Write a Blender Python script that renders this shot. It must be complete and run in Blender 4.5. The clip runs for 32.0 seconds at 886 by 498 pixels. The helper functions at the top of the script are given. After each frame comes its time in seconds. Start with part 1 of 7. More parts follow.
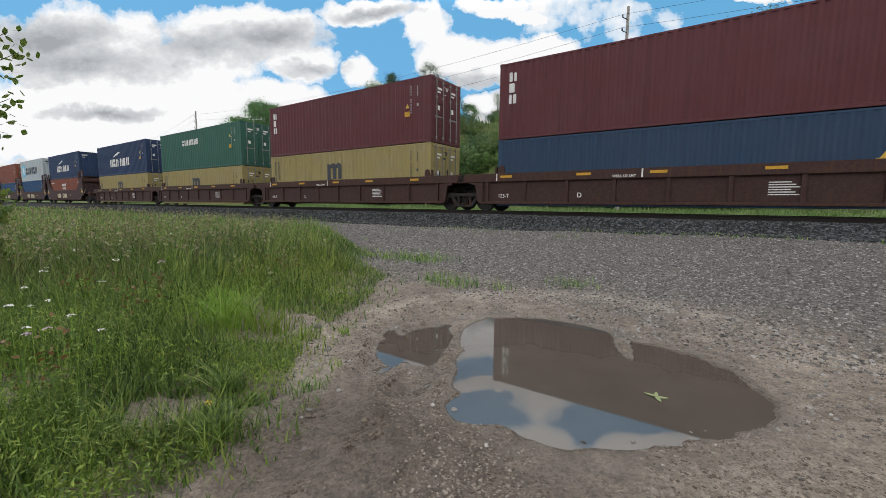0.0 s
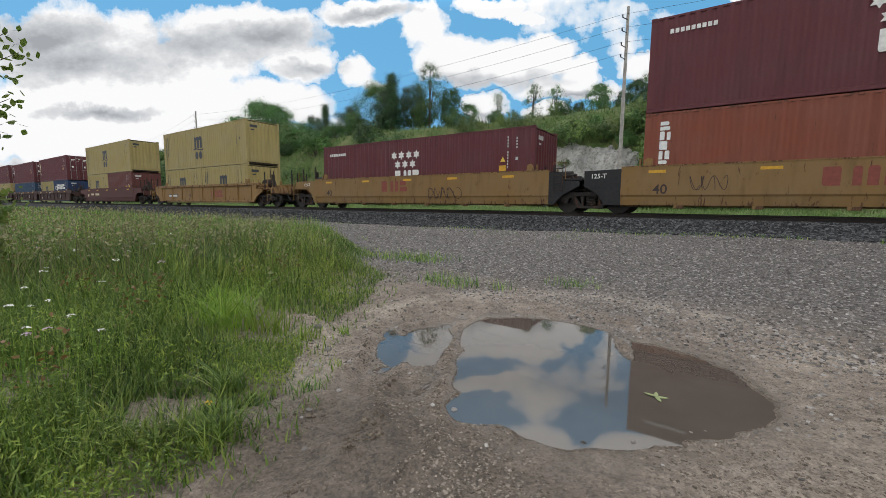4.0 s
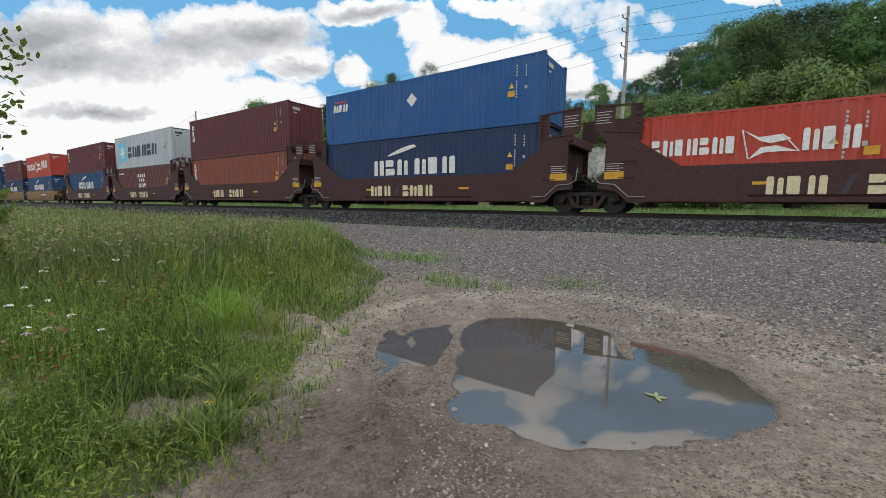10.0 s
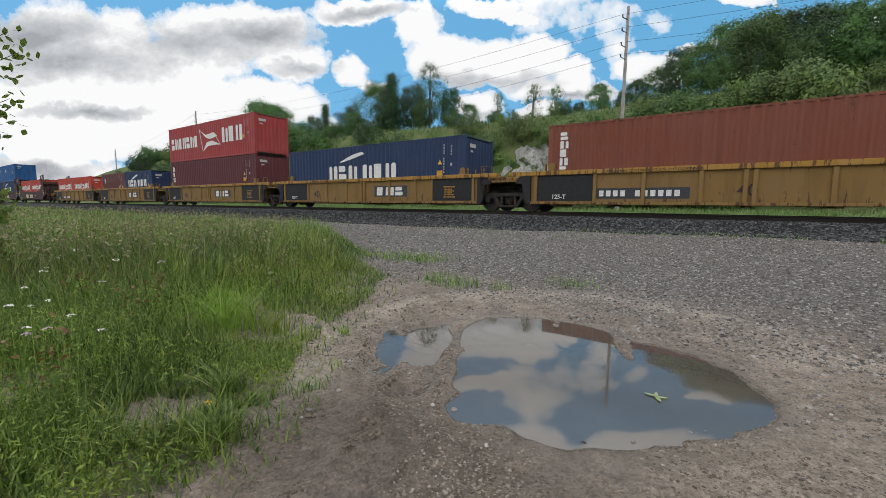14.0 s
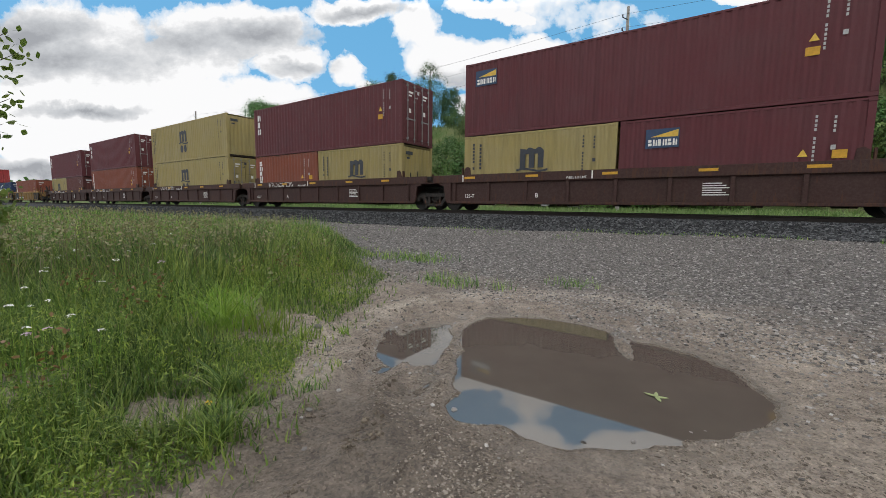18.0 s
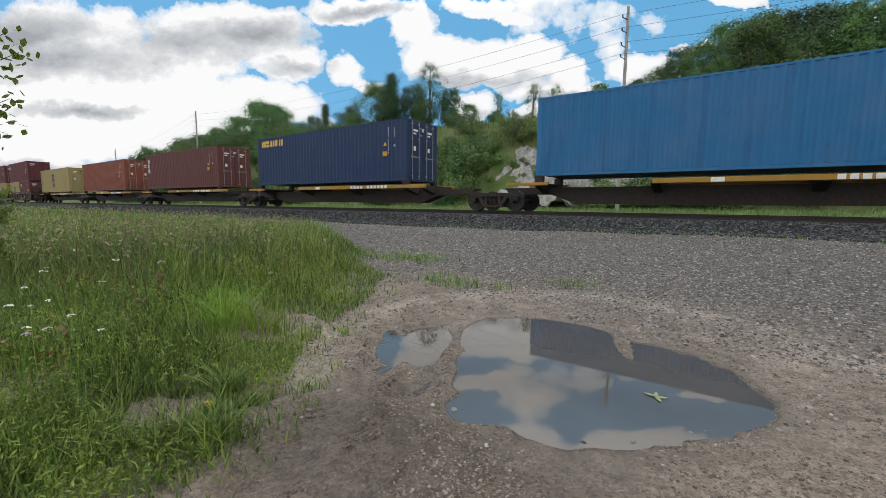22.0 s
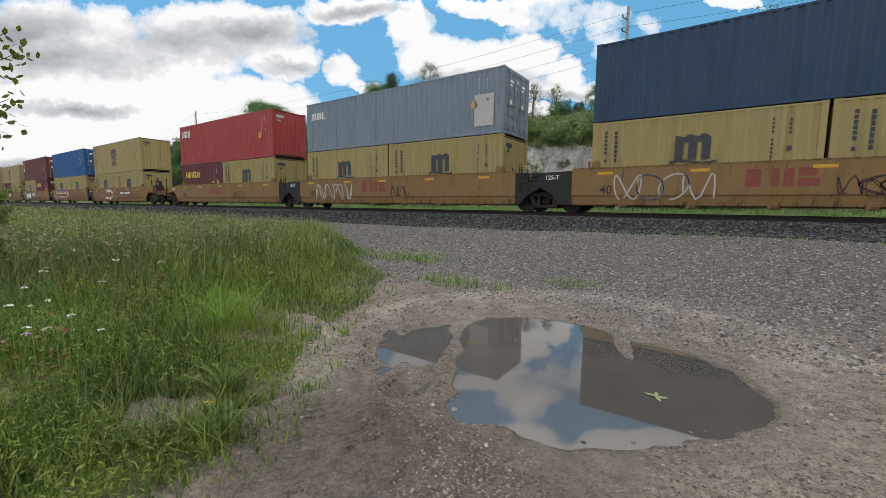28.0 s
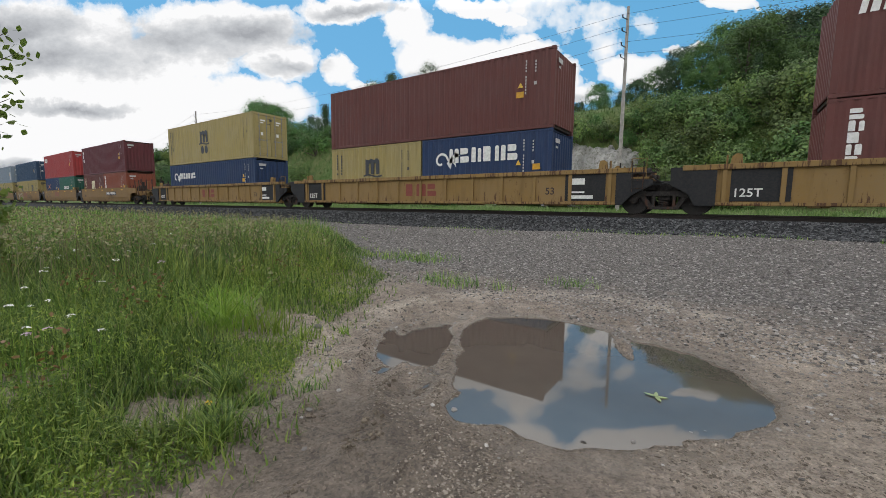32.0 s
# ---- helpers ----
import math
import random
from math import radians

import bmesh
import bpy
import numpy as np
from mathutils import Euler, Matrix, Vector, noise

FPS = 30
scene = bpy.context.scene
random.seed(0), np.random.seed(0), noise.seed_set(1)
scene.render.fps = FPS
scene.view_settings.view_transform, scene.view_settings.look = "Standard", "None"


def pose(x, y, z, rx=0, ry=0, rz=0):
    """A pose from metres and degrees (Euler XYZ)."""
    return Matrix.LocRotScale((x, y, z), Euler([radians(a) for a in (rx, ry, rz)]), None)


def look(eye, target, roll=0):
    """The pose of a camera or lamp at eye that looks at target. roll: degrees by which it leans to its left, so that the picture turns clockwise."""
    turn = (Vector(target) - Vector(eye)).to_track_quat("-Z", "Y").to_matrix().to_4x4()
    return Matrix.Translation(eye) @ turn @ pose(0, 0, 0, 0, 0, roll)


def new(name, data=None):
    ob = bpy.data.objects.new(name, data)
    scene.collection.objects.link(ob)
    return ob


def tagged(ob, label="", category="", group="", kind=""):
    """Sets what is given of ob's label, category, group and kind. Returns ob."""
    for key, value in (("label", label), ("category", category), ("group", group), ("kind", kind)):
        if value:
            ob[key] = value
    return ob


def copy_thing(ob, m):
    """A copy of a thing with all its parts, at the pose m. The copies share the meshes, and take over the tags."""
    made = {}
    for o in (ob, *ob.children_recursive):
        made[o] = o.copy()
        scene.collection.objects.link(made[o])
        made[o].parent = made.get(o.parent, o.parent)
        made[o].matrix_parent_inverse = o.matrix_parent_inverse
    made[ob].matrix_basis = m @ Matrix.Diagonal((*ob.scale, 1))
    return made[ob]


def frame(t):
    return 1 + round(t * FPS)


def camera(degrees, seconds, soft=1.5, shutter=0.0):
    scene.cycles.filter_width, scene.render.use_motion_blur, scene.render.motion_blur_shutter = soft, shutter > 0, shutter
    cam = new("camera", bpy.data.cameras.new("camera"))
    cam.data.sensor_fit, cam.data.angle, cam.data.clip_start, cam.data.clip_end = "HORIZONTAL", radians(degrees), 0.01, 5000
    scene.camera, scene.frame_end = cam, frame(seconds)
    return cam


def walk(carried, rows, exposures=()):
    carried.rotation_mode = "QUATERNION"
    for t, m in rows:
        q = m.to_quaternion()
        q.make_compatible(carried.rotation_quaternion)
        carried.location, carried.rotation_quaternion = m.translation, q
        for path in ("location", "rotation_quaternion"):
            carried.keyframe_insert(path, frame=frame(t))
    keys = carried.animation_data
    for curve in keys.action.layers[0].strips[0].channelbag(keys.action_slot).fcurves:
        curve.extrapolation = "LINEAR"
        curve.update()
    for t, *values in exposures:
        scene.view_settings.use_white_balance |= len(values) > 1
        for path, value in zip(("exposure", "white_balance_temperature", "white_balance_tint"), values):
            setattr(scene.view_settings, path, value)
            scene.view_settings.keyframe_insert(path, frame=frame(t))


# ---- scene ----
# metres; x runs along the track, y away from the viewer, z up; z = 0 is the puddle's water
CLIP = 32.0
RAIL_Z = 0.73          # top of rail
TRACK_Y = 16.09        # centre line of the track
EYE_Z = 0.968


def aim(yaw, pitch, roll):
    y, p = radians(yaw), radians(pitch)
    way = Vector((math.sin(y) * math.cos(p), math.cos(y) * math.cos(p), -math.sin(p)))
    eye = Vector((0, 0, EYE_Z))
    return look(eye, eye + way, roll)


cam = camera(95.08, CLIP, soft=0.75)
walk(cam, [(0, aim(-34.55, 6.24, 0.576)), (CLIP, aim(-34.55, 6.24, 0.576))])


def travelled(t):
    """Metres that the train has run since 16 s."""
    u = (t - 16) / 16
    return 21.571 * (t - 16) + 2.176 * u ** 2 - 0.667 * u ** 3


# ---------------------------------------------------------------- light
SUN_EL, SUN_AZ = 62, 283      # degrees; azimuth from +y clockwise
world = bpy.data.worlds.new("sky")
scene.world = world
world.use_nodes = True
wn = world.node_tree.nodes
sky = wn.new("ShaderNodeTexSky")
sky.sky_type, sky.sun_disc = "NISHITA", False
sky.sun_elevation, sky.sun_rotation = radians(SUN_EL), radians(SUN_AZ)
sky.air_density, sky.dust_density, sky.ozone_density = 1.0, 0.3, 2.5
wn["Background"].inputs["Strength"].default_value = 0.15
world.node_tree.links.new(sky.outputs[0], wn["Background"].inputs["Color"])
lamp = bpy.data.lights.new("sun", "SUN")
lamp.energy, lamp.angle, lamp.color = 1.1, radians(18), (1.0, 0.95, 0.88)
sun = new("sun", lamp)
e, a = radians(SUN_EL), radians(SUN_AZ)
sun.matrix_basis = look((math.sin(a) * math.cos(e) * 100, math.cos(a) * math.cos(e) * 100, math.sin(e) * 100), (0, 0, 0))
scene.view_settings.exposure = -0.85
# ---------------------------------------------------------------- materials
MATS = {}


def nodes_of(name):
    m = bpy.data.materials.new(name)
    m.use_nodes = True
    t = m.node_tree
    return m, t, t.nodes["Principled BSDF"], t.links


def ramp(t, fac, stops, links):
    r = t.nodes.new("ShaderNodeValToRGB")
    while len(r.color_ramp.elements) < len(stops):
        r.color_ramp.elements.new(0.5)
    for el, (pos, col) in zip(r.color_ramp.elements, stops):
        el.position = pos
        el.color = (*col, 1) if len(col) == 3 else col
    links.new(fac, r.inputs[0])
    return r.outputs[0]


def tex(t, links, scale, detail=6, rough=0.6, stretch=None, coord="Object"):
    c = t.nodes.new("ShaderNodeTexCoord")
    n = t.nodes.new("ShaderNodeTexNoise")
    n.inputs["Scale"].default_value, n.inputs["Detail"].default_value, n.inputs["Roughness"].default_value = scale, detail, rough
    if stretch:
        mp = t.nodes.new("ShaderNodeMapping")
        mp.inputs["Scale"].default_value = stretch
        links.new(c.outputs[coord], mp.inputs[0])
        links.new(mp.outputs[0], n.inputs[0])
    else:
        links.new(c.outputs[coord], n.inputs[0])
    return n.outputs["Fac"]


def mixc(t, links, fac, a, b, mode="MIX"):
    n = t.nodes.new("ShaderNodeMix")
    n.data_type, n.blend_type = "RGBA", mode
    for sock, v in ((n.inputs[0], fac), (n.inputs[6], a), (n.inputs[7], b)):
        if isinstance(v, (int, float)):
            sock.default_value = v
        elif isinstance(v, tuple):
            sock.default_value = (*v, 1)
        else:
            links.new(v, sock)
    return n.outputs[2]


def math_node(t, links, op, a, b=None):
    n = t.nodes.new("ShaderNodeMath")
    n.operation = op
    for sock, v in zip(n.inputs, (a, b)):
        if v is None:
            continue
        if isinstance(v, (int, float)):
            sock.default_value = v
        else:
            links.new(v, sock)
    return n.outputs[0]


def bump(t, links, bsdf, height, strength=0.3, dist=0.02):
    b = t.nodes.new("ShaderNodeBump")
    b.inputs["Strength"].default_value, b.inputs["Distance"].default_value = strength, dist
    links.new(height, b.inputs["Height"])
    links.new(b.outputs[0], bsdf.inputs["Normal"])


def painted(name, col, rust=0.25, rough=0.55, rustcol=(0.09, 0.035, 0.018), dust=0.08, fade=0.12):
    """Weathered paint on steel: faded patches, vertical dirt streaks, rust specks, dust."""
    if name in MATS:
        return MATS[name]
    m, t, b, L = nodes_of(name)
    big = tex(t, L, 0.7, 4, 0.55)
    grime = tex(t, L, 2.2, 5, 0.6, (1.6, 1.6, 0.22))
    fine = tex(t, L, 14, 6, 0.7)
    grey = sum(col) / 3
    faded = tuple(min(1, c * (1 - fade) + fade * (grey * 1.7 + 0.02)) for c in col)
    dark = tuple(c * 0.62 + 0.004 for c in col)
    c1 = mixc(t, L, ramp(t, big, [(0.35, (0, 0, 0)), (0.7, (1, 1, 1))], L), col, faded)
    c2 = mixc(t, L, ramp(t, grime, [(0.5, (0, 0, 0)), (0.72, (0.6, 0.6, 0.6))], L), c1, dark)
    dusty = mixc(t, L, math_node(t, L, "MULTIPLY", ramp(t, fine, [(0.4, (0, 0, 0)), (0.8, (1, 1, 1))], L), dust), c2, (0.22, 0.19, 0.16))
    spots = tex(t, L, 5.5, 8, 0.75, (1, 1, 0.5))
    out = mixc(t, L, ramp(t, spots, [(0.66 - 0.12 * rust, (0, 0, 0)), (0.72, (1, 1, 1))], L), dusty, rustcol)
    if rust > 0.27:
        # rust runs down from the seams and gathers along the foot
        c = t.nodes.new("ShaderNodeTexCoord")
        sp = t.nodes.new("ShaderNodeSeparateXYZ")
        L.new(c.outputs["Object"], sp.inputs[0])
        foot = math_node(t, L, "SUBTRACT", 0.42, math_node(t, L, "MULTIPLY", sp.outputs[2], 0.5))
        runs = math_node(t, L, "ADD", tex(t, L, 9, 5, 0.7, (1, 1, 0.12)), math_node(t, L, "MULTIPLY", math_node(t, L, "MAXIMUM", foot, 0.0), 0.32))
        out = mixc(t, L, ramp(t, runs, [(0.64, (0, 0, 0)), (0.69, (0.9, 0.9, 0.9))], L), out, (0.075, 0.034, 0.02))
    # boxes and cars of one colour differ a little, as paint ages
    oi = t.nodes.new("ShaderNodeObjectInfo")
    hsv = t.nodes.new("ShaderNodeHueSaturation")
    L.new(math_node(t, L, "ADD", math_node(t, L, "MULTIPLY", oi.outputs["Random"], 0.10), 0.95), hsv.inputs["Value"])
    L.new(out, hsv.inputs["Color"])
    L.new(hsv.outputs[0], b.inputs["Base Color"])
    L.new(ramp(t, fine, [(0.3, (rough - 0.1,) * 3), (0.8, (min(1, rough + 0.2),) * 3)], L), b.inputs["Roughness"])
    b.inputs["Specular IOR Level"].default_value = 0.3
    bump(t, L, b, tex(t, L, 3.0, 6, 0.6), 0.15, 0.01)
    MATS[name] = m
    return m


def plain(name, col, rough=0.7, metal=0.0, vary=0.25, scale=8):
    if name in MATS:
        return MATS[name]
    m, t, b, L = nodes_of(name)
    n = tex(t, L, scale, 6, 0.65)
    lo, hi = tuple(c * (1 - vary) for c in col), tuple(min(1, c * (1 + vary)) for c in col)
    L.new(ramp(t, n, [(0.3, lo), (0.7, hi)], L), b.inputs["Base Color"])
    b.inputs["Roughness"].default_value, b.inputs["Metallic"].default_value = rough, metal
    bump(t, L, b, n, 0.2, 0.004)
    MATS[name] = m
    return m


PAINT = dict(
    maroon=(0.118, 0.024, 0.031), brown=(0.135, 0.042, 0.036), rust=(0.235, 0.062, 0.032), yellow=(0.36, 0.29, 0.108),
    navy=(0.012, 0.038, 0.11), blue=(0.010, 0.066, 0.175), royal=(0.005, 0.095, 0.29), sky=(0.010, 0.155, 0.36), slate=(0.19, 0.25, 0.31),
    silver=(0.46, 0.52, 0.55), red=(0.48, 0.055, 0.03), crimson=(0.36, 0.04, 0.04), green=(0.025, 0.12, 0.085), teal=(0.018, 0.055, 0.115))
for k, v in PAINT.items():
    painted("paint_" + k, tuple(q * 0.88 for q in v), rust=0.3 if k == "rust" else 0.2 if k in ("yellow", "maroon") else 0.15)
for k, v in dict(B=(0.085, 0.032, 0.026), N=(0.15, 0.045, 0.04), S=(0.088, 0.030, 0.030), T=(0.42, 0.245, 0.075), Y=(0.46, 0.26, 0.075),
                 K=(0.44, 0.255, 0.06), V=(0.41, 0.215, 0.07), G=(0.47, 0.29, 0.085), P=(0.045, 0.034, 0.03)).items():
    painted("car_" + k, tuple(q * 0.52 for q in v), rust=0.45, rough=0.7, dust=0.2)
painted("car_black", (0.014, 0.016, 0.019), rust=0.2, rough=0.7, dust=0.15)
painted("chord_yellow", (0.36, 0.19, 0.02), rust=0.4)
painted("iron", (0.014, 0.0125, 0.012), rust=0.3, rough=0.75, dust=0.25)
plain("wheel_steel", (0.03, 0.027, 0.025), 0.55, 0.4)
plain("rubber_hose", (0.02, 0.02, 0.02), 0.6)
for k, v in dict(white=(0.70, 0.70, 0.67), pale=(0.42, 0.42, 0.41), black=(0.03, 0.035, 0.045), gold=(0.65, 0.42, 0.06), cream=(0.62, 0.56, 0.36), wine=(0.2, 0.045, 0.03),
                 aqua=(0.12, 0.5, 0.68), orange=(0.65, 0.22, 0.05), teal=(0.02, 0.05, 0.11), scarlet=(0.5, 0.05, 0.05), ochre=(0.55, 0.30, 0.02), umber=(0.035, 0.02, 0.018), azure=(0.05, 0.25, 0.5)).items():
    plain("mark_" + k, v, 0.6, 0, 0.2, 9)
# ---------------------------------------------------------------- helpers of this scene
MESHES = {}


def empty(name, m=None, **tags):
    ob = new(name)
    ob.empty_display_size = 0.3
    if m is not None:
        ob.matrix_basis = m
    return tagged(ob, **tags)


def mesh_of(bm, name, material):
    me = bpy.data.meshes.new(name)
    bm.to_mesh(me)
    bm.free()
    for mt in (material if isinstance(material, (list, tuple)) else [material]):
        me.materials.append(MATS[mt] if isinstance(mt, str) else mt)
    return me


def part(name, bm, material, parent, label="", key=None):
    """One mesh object under a thing or a part. key: parts with the same key share their mesh; bm may then be a function."""
    if key is not None:
        key = (key, material if isinstance(material, str) else material.name)
        if key not in MESHES:
            MESHES[key] = mesh_of(bm() if callable(bm) else bm, name, material)
        me = MESHES[key]
    else:
        me = mesh_of(bm() if callable(bm) else bm, name, material)
    ob = new(name, me)
    ob.parent = parent
    if label:
        ob["label"] = label
    if name in ("number_column", "side_lettering", "stencil_block", "reporting_mark", "stencil_panel", "notice", "placard", "end_mark", "graffiti"):
        ob["kind"] = "stuff"
    return ob


def put(ob, x=0, y=0, z=0, rx=0, ry=0, rz=0):
    ob.matrix_basis = pose(x, y, z, rx, ry, rz)
    return ob


def add_box(bm, x0, x1, y0, y1, z0, z1, bev=0.0, m=None):
    b2 = bmesh.new()
    bmesh.ops.create_cube(b2, size=1)
    for v in b2.verts:
        v.co = Vector(((x0 + x1) / 2 + v.co.x * (x1 - x0), (y0 + y1) / 2 + v.co.y * (y1 - y0), (z0 + z1) / 2 + v.co.z * (z1 - z0)))
    if bev:
        bmesh.ops.bevel(b2, geom=b2.edges[:], offset=bev, segments=1, affect="EDGES")
    if m is not None:
        b2.transform(m)
    join(bm, b2)
    return bm


def join(bm, other):
    me = bpy.data.meshes.new("t")
    other.to_mesh(me)
    other.free()
    bm.from_mesh(me)
    bpy.data.meshes.remove(me)


def box(*a, bev=0.0):
    return add_box(bmesh.new(), *a, bev=bev)


def add_prism(bm, pts, axis, a0, a1):
    """A solid from an outline in the two other axes, along axis 'x', 'y' or 'z' from a0 to a1."""
    def co(p, a):
        return {"x": (a, p[0], p[1]), "y": (p[0], a, p[1]), "z": (p[0], p[1], a)}[axis]
    lo = [bm.verts.new(co(p, a0)) for p in pts]
    hi = [bm.verts.new(co(p, a1)) for p in pts]
    n = len(pts)
    fs = [bm.faces.new(lo), bm.faces.new(hi[::-1])]
    for i in range(n):
        fs.append(bm.faces.new((lo[i], hi[i], hi[(i + 1) % n], lo[(i + 1) % n])))
    bmesh.ops.recalc_face_normals(bm, faces=fs)
    return bm


def add_cyl(bm, r, p, q, seg=12, r2=None):
    p, q = Vector(p), Vector(q)
    d = q - p
    b2 = bmesh.new()
    bmesh.ops.create_cone(b2, cap_ends=True, segments=seg, radius1=r, radius2=r if r2 is None else r2, depth=d.length)
    b2.transform(Matrix.Translation((p + q) / 2) @ d.to_track_quat("Z", "Y").to_matrix().to_4x4())
    join(bm, b2)
    return bm


def smooth(x, a, b):
    t = max(0.0, min(1.0, (x - a) / (b - a)))
    return t * t * (3 - 2 * t)


def fast_mesh(name, verts, faces, material):
    me = bpy.data.meshes.new(name)
    me.from_pydata(verts, [], faces)
    for mt in (material if isinstance(material, (list, tuple)) else [material]):
        me.materials.append(MATS[mt] if isinstance(mt, str) else mt)
    return me


def tube(path, r, seg=6):
    """One connected tube along a path."""
    bm = bmesh.new()
    path = [Vector(p) for p in path]
    rings = []
    for i, p in enumerate(path):
        d = (path[min(i + 1, len(path) - 1)] - path[max(i - 1, 0)]).normalized()
        q = d.to_track_quat("Z", "Y").to_matrix()
        rings.append([bm.verts.new(p + q @ Vector((r * math.cos(2 * math.pi * k / seg), r * math.sin(2 * math.pi * k / seg), 0))) for k in range(seg)])
    for a, b in zip(rings, rings[1:]):
        for k in range(seg):
            bm.faces.new((a[k], a[(k + 1) % seg], b[(k + 1) % seg], b[k]))
    bm.faces.new(rings[0][::-1]), bm.faces.new(rings[-1])
    return bm
# ---------------------------------------------------------------- ground
def basin(x, y):
    """How deep the rut holds water: several shallow bowls that run into one another; positive inside."""
    best = -9.0
    for cx, cy, rx, ry, rot in POOLS:
        c, s = math.cos(rot), math.sin(rot)
        dx, dy = x - cx, y - cy
        u, v = (dx * c + dy * s) / rx, (-dx * s + dy * c) / ry
        best = max(best, 1 - math.hypot(u, v))
    # two ridges of mud that stand out of the water
    best -= 1.1 * max(0.0, 1 - math.hypot((x + 0.49 + 0.37 * (y - 2.9)) / 0.075, (y - 2.88) / 0.40))
    best -= 0.55 * max(0.0, 1 - math.hypot((x + 1.47 + 0.45 * (y - 2.25)) / 0.055, (y - 2.15) / 0.42))
    wob = noise.noise(Vector((x * 3.1, y * 3.1, 0.3))) * 0.06 + noise.noise(Vector((x * 9, y * 9, 1.7))) * 0.05 + noise.noise(Vector((x * 21, y * 21, 4.1))) * 0.035
    return best + wob


POOLS = [(-0.99, 2.9, 0.6, 0.4, 0.08), (-0.37, 2.49, 0.63, 0.64, 1.07), (-0.52, 2.1, 0.57, 0.48, 0.95), (-0.8, 1.79, 0.36, 0.18, 1.0), (-1.2, 2.66, 0.39, 0.52, 0.43), (-0.7, 2.15, 0.64, 0.57, -0.36), (-1.66, 2.15, 0.41, 0.25, 1.9)]


def hill_at(x, y):
    end = smooth(x, -330, -150)
    n = noise.noise(Vector((x * 0.03, y * 0.03, 4.0)))
    toe = 41 + 3.0 * noise.noise(Vector((x * 0.05, 0, 9.0)))
    return end * (13.0 * smooth(y, toe, 55.5) + 4.5 * smooth(y, 60, 130)) + n * 1.2 * smooth(y, 42, 60)


def ground_z(x, y):
    if 13.95 < y < 18.25:
        z = 0.55
    elif y <= 13.95:
        toe = 0.33 - 0.13 * smooth(-x, -4, 12)
        z = toe * smooth(y, 3.2, 12.0) + (0.55 - toe) * smooth(y, 12.1, 13.95)
    else:
        z = 0.55 - 0.25 * smooth(y, 18.25, 20.1) + 0.3 * smooth(y, 22, 40) + hill_at(x, y)
    if y < 12:
        z += 0.035 * noise.noise(Vector((x * 0.5, y * 0.5, 0))) * smooth(y, -8, 0)
    if y < 7 and -6 < x < 4:
        near = smooth(7 - y, 0, 2.5) * smooth(4 - x, 0, 1.5) * smooth(x + 6, 0, 2)
        b = basin(x, y)
        z = z * (1 - near) + near * (0.007 + z * 0.25 + 0.03 * smooth(-b, 0.02, 0.9) - 0.05 * smooth(b, 0.0, 0.5) - 0.011 * smooth(b, -0.10, 0.03))
        near *= (0.3 + 0.7 * smooth(-b, 0.0, 0.45)) * (1 - 0.7 * smooth(b, -0.02, 0.10))
        z += near * 0.011 * noise.noise(Vector((x * 6, y * 6, 2))) + near * 0.009 * noise.noise(Vector((x * 15, y * 15, 5)))
    if y < 4 and -4 < x < 0:
        # wheel ruts along the meadow's edge
        g = -x - rut_edge(y) + 0.12 * noise.noise(Vector((x * 2, y * 2, 17)))
        crumb = 0.6 + 0.8 * noise.noise(Vector((x * 7, y * 7, 19)))
        fade = smooth(4 - y, 0, 1.5) * smooth(y, 0.2, 0.7)
        for off, hh, w in ((-0.10, 0.042, 0.05), (-0.26, -0.03, 0.07), (-0.42, 0.034, 0.045), (-0.62, -0.02, 0.06), (-0.75, 0.022, 0.04)):
            z += fade * hh * crumb * math.exp(-((g - off) / w) ** 2)
    z += grass_rise(x, y)
    return z


def rut_edge(y):
    return float(np.interp(y, (-3, 0.6, 1.1, 1.6, 2.4, 3.2, 4.0), (1.32, 1.38, 1.6, 1.85, 2.35, 2.5, 2.5)))


def grass_line(x, y):
    """Positive on the meadow's side of its ragged edge."""
    edge = float(np.interp(y, (-3, 0.5, 0.7, 0.9, 1.1, 1.5, 1.7, 2.4, 3.0, 3.7, 4.2, 4.8, 5.4, 6.5, 7.3, 8.4, 9.2, 10.0), (1.4, 1.43, 1.57, 1.75, 1.82, 2.1, 2.45, 2.6, 3.0, 3.4, 4.1, 5.1, 5.3, 6.6, 7.6, 11, 16, 60)))
    w = noise.noise(Vector((x * 0.9, y * 0.9, 3))) * 0.22 + noise.noise(Vector((x * 3, y * 3, 8))) * 0.1
    return (-x - edge) + w


def grass_rise(x, y):
    return 0.05 * smooth(grass_line(x, y), 0.0, 1.2) * smooth(10.6 - y, 0, 2)


def axis(lo, hi, centre, fine, grow):
    """Grid lines that are dense round centre and widen outwards."""
    out = [centre]
    for sgn, end in ((1, hi), (-1, lo)):
        p, d = centre, fine
        while (end - p) * sgn > 0:
            p += sgn * d
            if abs(p - centre) > 2.2:
                d *= grow
            out.append(p)
    return sorted(out)


